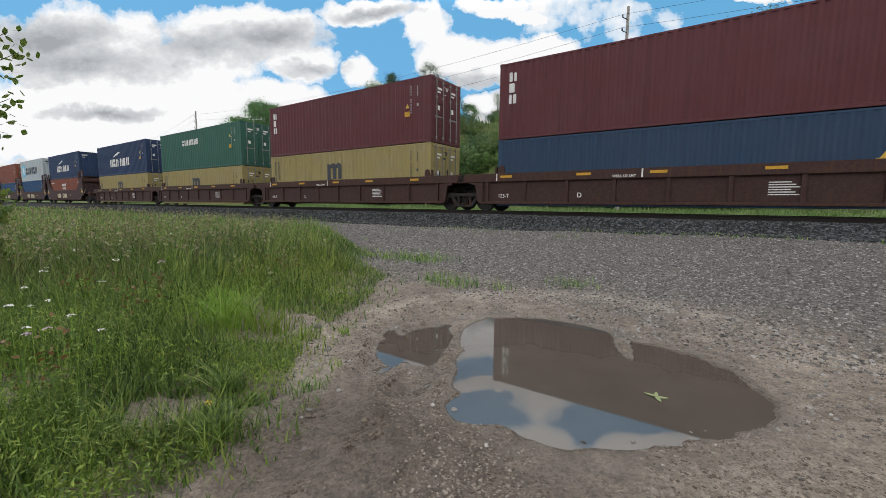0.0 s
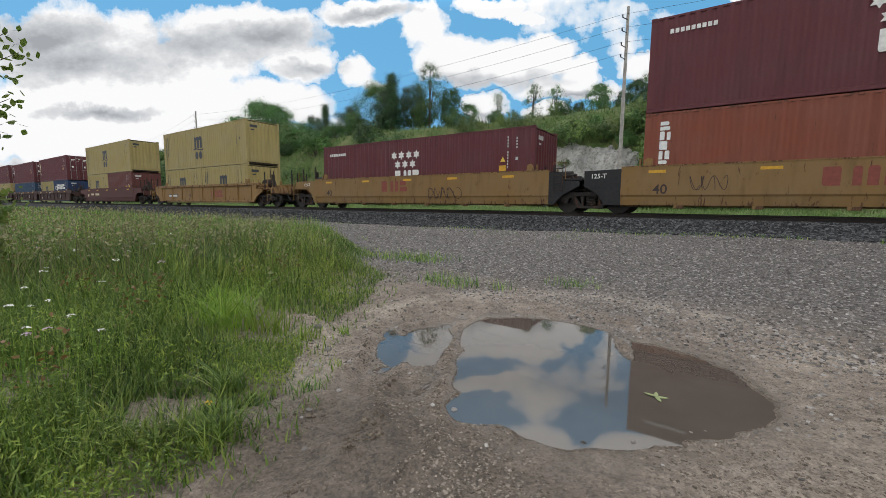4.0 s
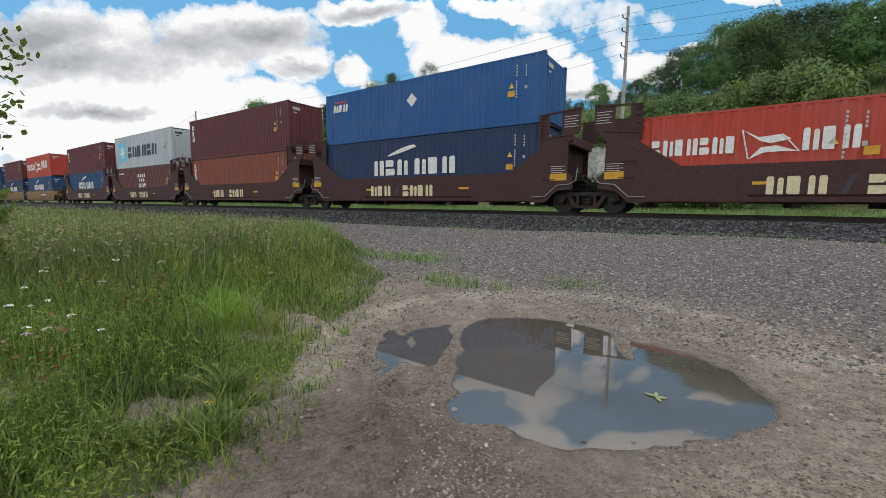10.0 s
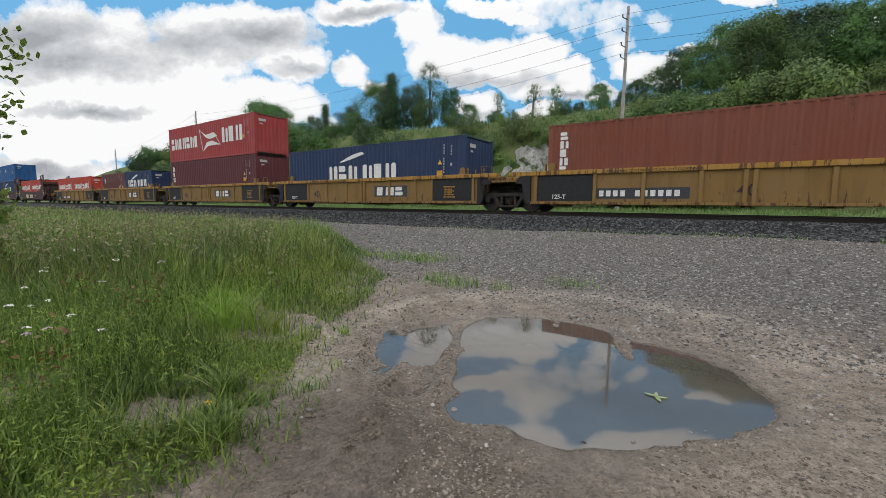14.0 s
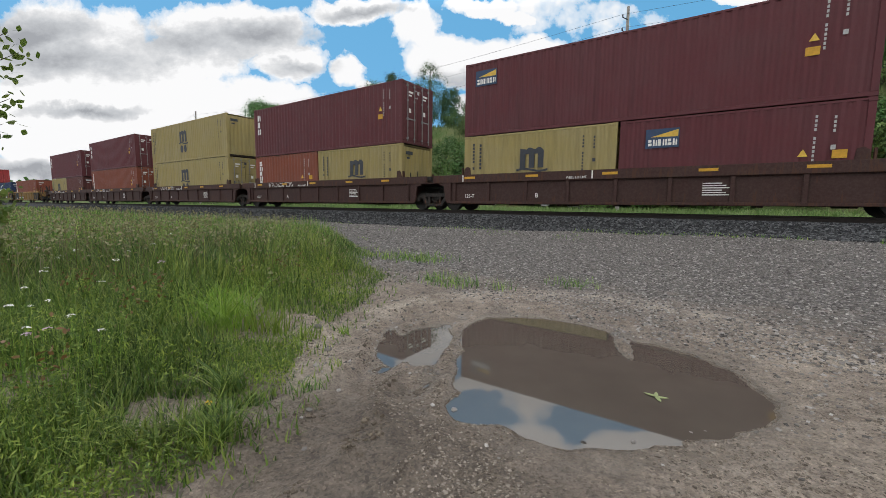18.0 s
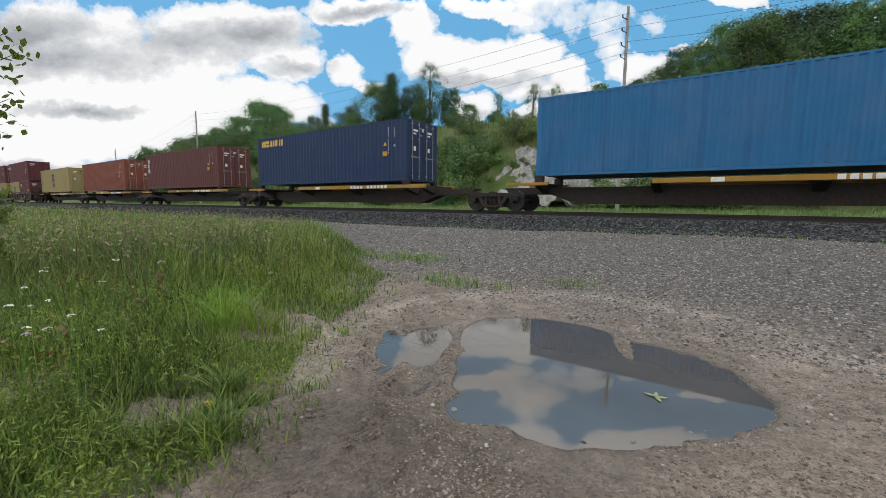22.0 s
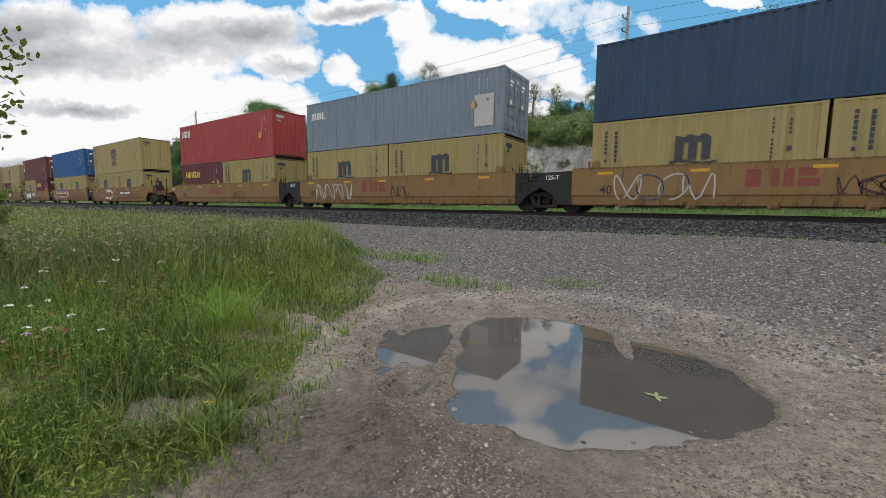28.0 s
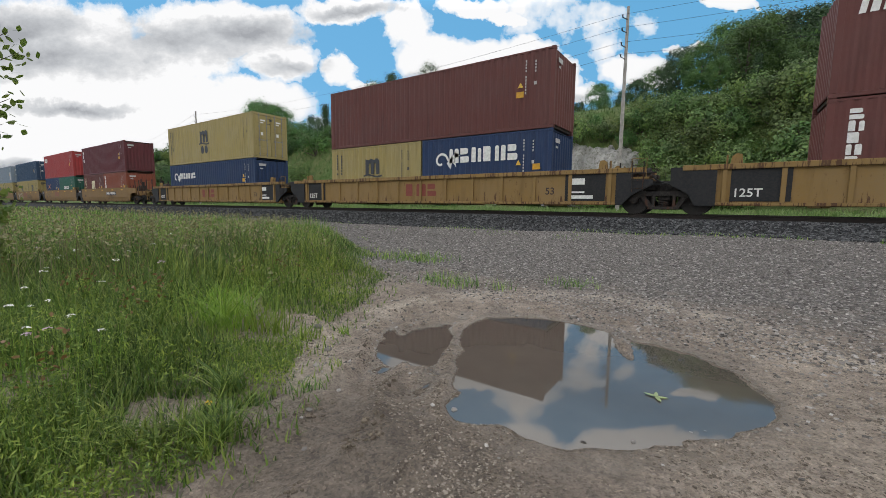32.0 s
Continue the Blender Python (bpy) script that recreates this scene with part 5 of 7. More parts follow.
        if left_end or right_end:
            put(part("reporting_field", lambda: bars([(0, 0, 2.9, 0.36)]), "mark_black", root, "black strip with pale bars", key="kstrip"), 1.72, -1.24, 0.5)
            put(part("reporting_mark", lambda: bars([(0.15 + i * 0.23, 0.08, 0.15, 0.2) for i in range(11) if i != 4]), "mark_white", root, key="kmark"), 1.75, -1.244, 0.5)
        else:
            put(part("logo_field", lambda: bars([(0, 0, 2.1, 0.52)]), "mark_black", root, "black panel with a white word mark", key="kfield"), 6.9, -1.24, 0.6)
            put(part("logo", lambda: word(3, 0, 0, 1.8, 0.4, 3, 0.1), "mark_white", root, key="klogo"), 7.05, -1.244, 0.66)
        put(part("notice", lambda: bars([(0, 0.44, 0.6, 0.05), (0, 0, 0.6, 0.05)] + [(0.04, 0.1 + 0.08 * i, 0.5 - 0.1 * (i % 2), 0.045) for i in range(4)]), "chord_yellow", root, "faded yellow data plate", key="kplate"), L40 - 1.1, -1.262, 0.55)
        writing("52,900 LBS. MAX. CONTAINER WT. FOR 20 FT CONTAINERS", 0.11, "mark_umber", root, 2.0, -1.338, 1.39, "stencil")
    elif kind == "G":
        writing("53", 0.36, "mark_umber", root, L40 - 0.2, -1.242, 0.66, "stencil")
        writing("125T", 0.34, "mark_white", root, -1.9, -1.26, 0.56, "stencil")
        put(part("logo", lambda: word(3, 0, 0, 1.9, 0.55, 3), "mark_wine", root, "faded wine-red word mark", key="glogo"), 5.2, -1.242, 0.62)
        put(part("notice", lambda: bars([(0, 0.5, 0.5, 0.22), (0, 0, 0.8, 0.12), (0, 0.2, 0.5, 0.06)]), "mark_white", root, key="gnote"), L40 + 0.75, -1.26, 0.5)
    elif kind == "S":
        put(part("logo", lambda: word(3, 0, 0, 1.35, 0.5, 2), "mark_cream", root, "large cream word mark", key="sl1"), 3.4, -1.331, 0.62)
        put(part("logo", lambda: word(4, 0, 0, 1.8, 0.5, 1), "mark_cream", root, "large cream word mark", key="sl2"), 5.45, -1.331, 0.62)
        put(part("logo", lambda: add_prism(bmesh.new(), [(0, 0), (0.12, 0), (0.3, 0.5), (0.16, 0.5)], "y", -0.003, 0.001), "mark_black", root, key="sl3"), 4.95, -1.331, 0.62)
        put(part("graffiti", graffiti(idx, 3, 0.8, 0.5, 0.012), "mark_white", root, "small white sprayed tag"), 0.6, -1.331, 0.65)
    elif kind == "Y":
        writing("40", 0.42, "mark_umber", root, 4.0, -1.242, 0.62, "stencil")
        put(part("logo", lambda: word(3, 0, 0, 1.7, 0.5, 3), "mark_wine", root, "faded wine-red word mark", key="ylogo"), 7.4, -1.242, 0.6)
        put(part("reporting_field", lambda: bars([(0, 0, 1.7, 0.24)]), "mark_black", root, "black strip with pale bars", key="yfield"), 0.4, -1.24, 0.62)
        put(part("reporting_mark", lambda: bars([(0.1 + i * 0.15, 0.05, 0.1, 0.14) for i in range(10) if i != 4]), "mark_white", root, key="ymark"), 0.4, -1.244, 0.62)
    return root


# sprayed pieces: start, width, shapes, height, layers of colour
SPRAYED = {
    174: [(1.0, 2.7, 4, 1.1, [("mark_black", 1.0), ("mark_white", 0.72)])],
    190: [(0.6, 5.0, 6, 1.15, [("mark_azure", 1.0), ("mark_scarlet", 0.86), ("mark_gold", 0.62), ("mark_teal", 0.3)])],
    205: [(3.2, 1.9, 2, 1.1, [("mark_white", 1.0), ("car_V", 0.6)])],
}


def s_gusset(m2):
    """The end of the side: it climbs into a tower and is cut away over the bogie."""
    bm = bmesh.new()
    add_prism(bm, [(3.0, 0.38), (3.0, 1.505), (1.3, 1.505), (0.06, 2.34), (0.02, 2.56), (-1.16, 2.80), (-1.16, 2.62), (-1.0, 2.5), (-1.0, 1.45), (-1.2, 1.22), (-1.2, 0.86), (-0.62, 0.82), (-0.17, 0.40)], "y", -1.335, -1.255)
    add_prism(bm, [(0.3, 0.36), (0.3, 0.46), (-0.15, 0.46), (-0.58, 0.90), (-1.2, 0.93), (-1.2, 0.83), (-0.64, 0.79), (-0.2, 0.36)], "y", -1.36, -1.30)
    bm.transform(m2)
    bmesh.ops.recalc_face_normals(bm, faces=bm.faces[:])
    return bm


def s_cage(m2):
    """The open top of a tower: posts, rails and one closed plate."""
    bm = bmesh.new()
    add_prism(bm, [(-1.40, 2.86), (-0.76, 2.80), (-0.74, 3.60), (-1.42, 3.66)], "y", -1.33, -1.29)
    add_prism(bm, [(-0.30, 2.58), (0.03, 2.5), (0.03, 3.5), (-0.26, 3.58)], "y", -1.33, -1.29)
    add_prism(bm, [(-1.42, 3.62), (0.06, 3.52), (0.06, 3.57), (-1.42, 3.68)], "y", -1.36, -1.28)
    add_prism(bm, [(-1.36, 2.78), (0.06, 2.64), (0.06, 2.70), (-1.36, 2.86)], "y", -1.36, -1.28)
    add_box(bm, 0.02, 0.10, -1.37, -1.29, 2.42, 3.58)
    for z in (2.75, 2.98, 3.2, 3.42):
        add_box(bm, -0.12, 0.18, -1.39, -1.35, z, z + 0.035)
    bm.transform(m2)
    bmesh.ops.recalc_face_normals(bm, faces=bm.faces[:])
    return bm


def end_plate(kind, short=False, outer=False):
    if outer and kind in "TVN":
        return add_prism(bmesh.new(), [(0, 0.28), (0, 1.5), (-1.75, 1.45), (-1.75, 1.05), (-0.80, 1.02), (-0.45, 0.86), (-0.22, 0.46), (-0.12, 0.28)], "y", -0.04, 0.04)
    pts = [(0, 0.28), (0, 1.49), (-1.22, 1.46), (-1.22, 0.93), (-0.74, 0.66), (-0.52, 0.28)]
    if short:
        pts = [(0, 0.28), (0, 1.49), (-0.46, 1.47), (-0.46, 1.14), (-1.12, 1.12), (-1.12, 0.95), (-0.5, 0.62), (-0.2, 0.28)]
    if kind in "BK":
        pts = [(0, 0.30), (0, 1.40), (-0.35, 1.40), (-0.6, 1.23), (-0.6, 1.1), (-0.35, 1.05), (-0.25, 0.4), (-0.15, 0.30)]
    return add_prism(bmesh.new(), pts, "y", -0.04, 0.04)


# kind, where its box begins, top of the load above the water, upper box, lower boxes, outer ends, door end of the upper box
TRAIN = [
    ("S", -476.0, 6.70, ("maroon", HI, m_tex), [("rust", 40, m_tri)], 1, 0, ""),
    ("S", -460.6, 6.70, ("navy", HI, m_cma), [("navy", 40, m_cma_low)], 0, 0, ""),
    ("S", -445.2, 6.70, ("rust", HI, m_none), [("blue", 40, m_none)], 0, 0, "r"),
    ("S", -429.7, 6.70, ("silver", HI, m_mae), [("blue", 40, m_none)], 0, 0, ""),
    ("S", -414.3, 6.60, ("navy", HI, m_cma), [("rust", 40, m_zim)], 0, 1, ""),
    ("B", -395.9, 6.45, ("navy", HI, m_cma), [("yellow", 40, m_msc)], 1, 0, "r"),
    ("B", -380.7, 6.38, ("green", HI, m_cap), [("yellow", 40, m_msc)], 0, 0, "r"),
    ("B", -365.2, 6.70, ("maroon", HI, m_tex), [("yellow", 40, m_msc)], 0, 0, "r"),
    ("B", -349.65, 6.48, ("maroon", HI, m_tex), [("teal", 40, m_none)], 0, 0, "r"),
    ("B", -334.15, 6.44, ("maroon", HI, m_gold), [("yellow", 20, m_msc), ("navy", 20, m_cron)], 0, 1, "r"),
    ("N", -314.62, 6.71, ("yellow", HI, m_msc), [("yellow", 20, m_msc), ("brown", 20, m_none)], 1, 1, ""),
    ("Y", -295.15, 6.45, ("yellow", HI, m_msc), [("yellow", 20, m_msc), ("yellow", 20, m_msc)], 1, 1, ""),
    ("T", -275.34, 4.05, None, [("maroon", 40, m_zim)], 1, 0, ""),
    ("T", -259.4, 6.90, ("maroon", HI, m_zim), [("rust", 40, m_tri)], 0, 0, ""),
    ("T", -244.05, 6.74, ("blue", HI, m_cma_eco), [("blue", 40, m_none)], 0, 0, ""),
    ("T", -228.42, 7.02, ("maroon", HI, m_ues), [("navy", 40, m_cma_low)], 0, 0, ""),
    ("T", -212.79, 7.09, ("red", HI, m_hs), [("blue", 40, m_cma_low)], 0, 1, ""),
    ("S", -192.95, 6.99, ("maroon", HI, m_tex), [("blue", 40, m_cma_low)], 1, 0, ""),
    ("S", -177.62, 6.98, ("silver", HI, m_mae), [("brown", 40, m_zim)], 0, 0, ""),
    ("S", -162.29, 7.0, ("maroon", HI, m_tex), [("rust", 40, m_tri)], 0, 0, ""),
    ("S", -146.78, 6.69, ("royal", STD, m_apl), [("navy", 40, m_cma_low)], 0, 0, ""),
    ("S", -131.3, 3.9, None, [("red", 20, m_hs), ("red", 20, m_hs)], 0, 1, ""),
    ("K", -111.64, 3.72, None, [("red", 20, m_hs), ("red", 20, m_hs)], 1, 0, ""),
    ("K", -95.91, 3.76, None, [("brown", 20, m_small), ("navy", 20, m_cma_low)], 0, 0, ""),
    ("K", -79.88, 6.73, ("crimson", STD, m_hs), [("maroon", 40, m_tex)], 0, 0, ""),
    ("K", -64.16, 3.97, None, [("navy", 40, m_cma_low)], 0, 0, ""),
    ("K", -48.39, 3.96, None, [("rust", 40, m_tri)], 0, 1, ""),
    ("B", -28.05, 6.67, ("maroon", HI, m_tex), [("yellow", 20, m_msc), ("brown", 20, m_none)], 1, 0, "r"),
    ("B", -12.75, 7.08, ("maroon", HI, m_tex), [("rust", 40, m_tri)], 0, 0, "r"),
    ("B", 3.04, 7.08, ("yellow", HI, m_msc), [("yellow", 40, m_msc)], 0, 0, ""),
    ("B", 18.59, 6.78, ("maroon", HI, m_tex), [("rust", 20, m_tri), ("yellow", 20, m_msc)], 0, 0, "r"),
    ("B", 34.23, 6.74, ("maroon", HI, m_beacon), [("yellow", 20, m_msc), ("maroon", 20, m_beacon)], 0, 1, ""),
    ("P", 53.31, 5.0, ("yellow", HI, m_msc), [], 1, 0, "r"),
    ("P", 70.87, 5.0, ("rust", HI, m_none), [], 0, 0, "r"),
    ("P", 88.18, 5.0, ("brown", HI, m_tex), [], 0, 0, "r"),
    ("P", 105.4, 5.0, ("navy", HI, m_sea), [], 0, 0, "r"),
    ("P", 123.95, 5.0, ("sky", HI, m_none), [], 0, 1, "r"),
    ("V", 143.35, 6.75, ("yellow", HI, m_msc), [("maroon", 20, m_cro), ("yellow", 20, m_msc)], 1, 0, "r"),
    ("V", 158.74, 6.44, ("yellow", STD, m_msc), [("maroon", 20, m_small), ("yellow", 20, m_msc)], 0, 0, "r"),
    ("V", 174.15, 6.79, ("brown", HI, m_tex), [("yellow", 20, m_msc), ("maroon", 20, m_tou)], 0, 0, "r"),
    ("V", 189.56, 6.76, ("royal", HI, m_none), [("yellow", 20, m_msc), ("yellow", 20, m_msc)], 0, 0, "r"),
    ("V", 204.94, 6.69, ("yellow", HI, m_msc), [("yellow", 20, m_msc), ("yellow", 20, m_msc)], 0, 1, ""),
    ("T", 224.94, 6.73, ("crimson", HI, m_cai), [("maroon", 20, m_tou), ("yellow", 20, m_msc)], 1, 0, ""),
    ("T", 240.45, 6.46, ("slate", STD, m_grey), [("yellow", 20, m_msc), ("yellow", 20, m_msc)], 0, 0, "r"),
    ("T", 256.09, 6.47, ("teal", STD, m_none), [("yellow", 20, m_msc), ("yellow", 20, m_msc)], 0, 0, "r"),
    ("T", 272.46, 6.77, ("crimson", HI, m_cai), [("navy", 20, m_xines), ("green", 20, m_cap20)], 0, 0, ""),
    ("T", 288.1, 6.73, ("maroon", HI, m_tex), [("brown", 20, m_msc_pale), ("rust", 20, m_tri)], 0, 1, ""),
    ("G", 309.73, 6.80, ("yellow", HI, m_msc), [("navy", 40, m_cron)], 1, 0, "r"),
    ("G", 329.32, 6.78, ("brown", HI, m_none), [("yellow", 20, m_msc), ("navy", 20, m_cron)], 0, 0, ""),
    ("G", 348.95, 6.78, ("brown", HI, m_cai), [("brown", 40, m_tri)], 0, 0, ""),
]
MOVERS = []
SHIFT = -0.25
for idx, (kind, s, top, upper, lower, le, re_, door) in enumerate(TRAIN):
    reach = 3.7 if kind == "G" else 1.9 if kind == "P" else 1.65
    s, top = s + SHIFT, top - 0.04
    car = well_car(kind, s - SHIFT, le, re_, idx, reach)
    MOVERS.append((car, s, RAIL_Z))
    z = top
    if upper:
        c, h, marks = upper
        z = top - h
        ob = container(L40, h, c, marks(h), door, low=2 if kind == "P" else False)
        MOVERS.append((ob, s, z))
    xs = s
    for c, size, marks in lower:
        length = L40 if size == 40 else L20
        h = HI if size == 40 and (upper is None or z - RAIL_Z > 3.2) else STD
        zz = z - 0.006 - h
        ob = container(length, h, c, marks(h, length), "r" if (kind == "B" and size == 40) else False, low=True)
        MOVERS.append((ob, xs, zz))
        xs += L40 - L20


def motions():
    times = [i * 4.0 for i in range(9)]
    for ob, s, z in MOVERS:
        walk(ob, [(t, pose(s - travelled(t), TRACK_Y, z)) for t in times])
    # the wheels roll; the two places in a bogie each have one set of keys
    turn = 78
    first = {}
    n = int(CLIP * FPS)
    for w, s in WHEELS:
        if s not in first:
            walk(w, [(i / FPS, pose(s * 0.889, 0, w.matrix_basis.translation.z, 0, -turn * i % 360, 0)) for i in range(n + 1)])
            first[s] = w
        else:
            w.rotation_mode = "QUATERNION"
            w.animation_data_create()
            w.animation_data.action = first[s].animation_data.action
            w.animation_data.action_slot = first[s].animation_data.action_slot
    walk(clouds, [(0, pose(0, 0, 0, 0, 0, -CLOUD_TURN / 2)), (CLIP, pose(0, 0, 0, 0, 0, CLOUD_TURN / 2))])
# ---------------------------------------------------------------- plants
def leaf_mat(name, a, b2, c, trans=0.42, rough=0.6, patch=0.0, size=1.0):
    m, t, b, L = nodes_of(name)
    g = t.nodes.new("ShaderNodeNewGeometry")
    oi = t.nodes.new("ShaderNodeObjectInfo")
    col = ramp(t, g.outputs["Random Per Island"], [(0.0, a), (0.5, b2), (1.0, c)], L)
    hsv = t.nodes.new("ShaderNodeHueSaturation")
    L.new(math_node(t, L, "ADD", math_node(t, L, "MULTIPLY", oi.outputs["Random"], 0.5), 0.75), hsv.inputs["Value"])
    L.new(math_node(t, L, "ADD", math_node(t, L, "MULTIPLY", oi.outputs["Random"], 0.03), 0.485), hsv.inputs["Hue"])
    if patch:
        # lush and thin patches
        n = tex(t, L, size, 4, 0.6)
        col = mixc(t, L, 1.0, col, ramp(t, n, [(0.34, (1 - patch, 1 - 0.85 * patch, 1 - patch)), (0.5, (1, 1, 1)), (0.66, (1 + patch * 0.9, 1 + 0.6 * patch, 1 + 0.2 * patch))], L), "MULTIPLY")
    L.new(col, hsv.inputs["Color"])
    L.new(hsv.outputs[0], b.inputs["Base Color"])
    b.inputs["Roughness"].default_value = rough
    tl, mx = t.nodes.new("ShaderNodeBsdfTranslucent"), t.nodes.new("ShaderNodeMixShader")
    L.new(hsv.outputs[0], tl.inputs[0])
    mx.inputs[0].default_value = trans
    L.new(b.outputs[0], mx.inputs[1]); L.new(tl.outputs[0], mx.inputs[2])
    L.new(mx.outputs[0], t.nodes["Material Output"].inputs[0])
    MATS[name] = m


leaf_mat("leaf_broad", (0.055, 0.135, 0.03), (0.07, 0.165, 0.036), (0.095, 0.20, 0.046), 0.2, patch=0.6, size=0.4)
leaf_mat("leaf_dark", (0.026, 0.07, 0.022), (0.034, 0.086, 0.026), (0.046, 0.108, 0.032), 0.15, patch=0.6, size=0.4)
leaf_mat("twig_leaf", (0.10, 0.18, 0.03), (0.14, 0.22, 0.045), (0.18, 0.25, 0.06), 0.5)
leaf_mat("leaf_shrub", (0.09, 0.155, 0.042), (0.115, 0.188, 0.05), (0.15, 0.225, 0.066), 0.2, patch=0.6, size=0.6)
leaf_mat("grass_blade", (0.032, 0.075, 0.012), (0.115, 0.205, 0.032), (0.31, 0.385, 0.10), 0.3, patch=0.45, size=1.1)
leaf_mat("bank_blade", (0.06, 0.11, 0.028), (0.10, 0.155, 0.042), (0.16, 0.20, 0.075), 0.3)
leaf_mat("grass_lime", (0.10, 0.19, 0.02), (0.19, 0.31, 0.034), (0.30, 0.42, 0.06), 0.35)
leaf_mat("field_blade", (0.105, 0.165, 0.045), (0.15, 0.215, 0.065), (0.20, 0.26, 0.09), 0.35)
leaf_mat("grass_dry", (0.11, 0.105, 0.045), (0.17, 0.155, 0.07), (0.24, 0.21, 0.115), 0.25)
leaf_mat("weed_leaf", (0.055, 0.115, 0.016), (0.145, 0.24, 0.034), (0.32, 0.42, 0.08), 0.3, patch=0.5, size=1.4)
leaf_mat("weed_red", (0.12, 0.05, 0.02), (0.16, 0.08, 0.03), (0.12, 0.10, 0.03), 0.2)
plain("bark", (0.09, 0.075, 0.06), 0.9)
plain("pole_wood", (0.33, 0.31, 0.29), 0.85, 0, 0.3, 3)
plain("petal_white", (0.8, 0.8, 0.76), 0.6, 0, 0.06)
plain("petal_pink", (0.55, 0.42, 0.5), 0.6, 0, 0.1)
plain("petal_yellow", (0.75, 0.5, 0.02), 0.6, 0, 0.1)


def quads_mesh(name, centres, sizes, mat, seed, flat=0.5, leafy=False, outward=None, lance=False):
    """A leaf-shaped facet at each centre, turned at random; flat: how far they lie level."""
    rs = np.random.RandomState(seed)
    n = len(centres)
    nrm = rs.normal(size=(n, 3))
    nrm[:, 2] = np.abs(nrm[:, 2]) + flat
    if outward is not None:
        nrm = nrm * 0.28 + outward * 1.5
    nrm /= np.linalg.norm(nrm, axis=1)[:, None]
    a = np.cross(nrm, rs.normal(size=(n, 3)))
    a /= np.linalg.norm(a, axis=1)[:, None] + 1e-9
    b = np.cross(nrm, a)
    s = np.asarray(sizes)[:, None]
    if leafy:
        offs = [(-1, 0), (-0.25, 0.5), (0.35, 0.42), (1, 0), (0.35, -0.42), (-0.25, -0.5)]
    elif lance:
        offs = [(-1, 0), (-0.2, 0.2), (0.45, 0.13), (1.1, 0), (0.45, -0.13), (-0.2, -0.2)]
    else:
        offs = [(-1, -0.15), (-0.2, 0.62), (0.9, 0.35), (0.7, -0.6)]
    k = len(offs)
    v = np.stack([centres + a * s * p + b * s * q for p, q in offs], axis=1).reshape(-1, 3)
    f = np.arange(n * k).reshape(n, k)
    return fast_mesh(name, v.tolist(), f.tolist(), mat)


def crown_points(seed, shape, n_clump, per, leaf):
    """Leaf places: clumps spread through an uneven crown of height 1 and half-width 1 (unit space)."""
    rs = np.random.RandomState(seed)
    pts = []
    while len(pts) < n_clump:
        z = rs.uniform(0, 1)
        if shape == "cone":
            r = 0.95 * (1 - z) ** 0.8 * (0.75 + 0.25 * math.sin(z * 40)) + 0.04
        elif shape == "tall":
            r = (0.35 + 0.65 * math.sin(math.pi * min(1, z * 1.02)) ** 0.7)
        else:
            r = math.sin(math.pi * (0.10 + 0.86 * z)) ** 0.55
        a = rs.uniform(0, 2 * math.pi)
        lobes = 1 + 0.28 * math.sin(3 * a + seed + 4 * z) + 0.16 * math.sin(5 * a + 9 * z + seed)
        rr = r * lobes * rs.uniform(0.25, 1) ** 0.45
        pts.append((rr * math.cos(a), rr * math.sin(a), z, rs.uniform(0.6, 1.25)))
    return np.array(pts)


def tree_variant(seed, shape, height, half, trunk_h, n_clump, per, leaf, mat):
    rs = np.random.RandomState(seed)
    root = empty("tree", None)
    bm = bmesh.new()
    r0 = height * 0.017 + 0.05
    lean = rs.uniform(-0.04, 0.04, 2) * height
    pts = [Vector((lean[0] * u * u, lean[1] * u * u, height * 0.9 * u - 0.4 * (1 - u))) for u in (0, 0.25, 0.5, 0.75, 1)]
    for i in range(4):
        add_cyl(bm, r0 * (1 - 0.22 * i), pts[i], pts[i + 1], 7, r0 * (1 - 0.22 * (i + 1)))
    cp = crown_points(seed, shape, n_clump, per, leaf)
    ch = height - trunk_h
    centres = np.stack([cp[:, 0] * half, cp[:, 1] * half, trunk_h + cp[:, 2] * ch], axis=1)
    for c in centres[:12]:
        u = rs.uniform(0.25, 0.7)
        j = Vector((lean[0] * u * u, lean[1] * u * u, height * 0.9 * u))
        if j.z < c[2]:
            add_cyl(bm, r0 * 0.4, j, Vector(c) * 0.9 + j * 0.1, 5, r0 * 0.1)
    part("trunk", bm, "bark", root)
    spread = 0.13 * half + 0.3
    off = np.clip(rs.normal(size=(n_clump * per, 3)), -1.7, 1.7) * np.repeat(cp[:, 3], per)[:, None] * np.array([1, 1, 0.62])
    leaves = np.repeat(centres, per, axis=0) + off * spread
    away = leaves - np.array([0, 0, trunk_h + ch * 0.35])
    away = away / (np.linalg.norm(away, axis=1)[:, None] + 0.01) * 0.7 + off / (np.linalg.norm(off, axis=1)[:, None] + 0.01)
    me = quads_mesh("crown", leaves, rs.uniform(0.55, 1.2, len(leaves)) * leaf, mat, seed + 1, outward=away)
    ob = new("crown", me)
    ob.parent = root
    return root


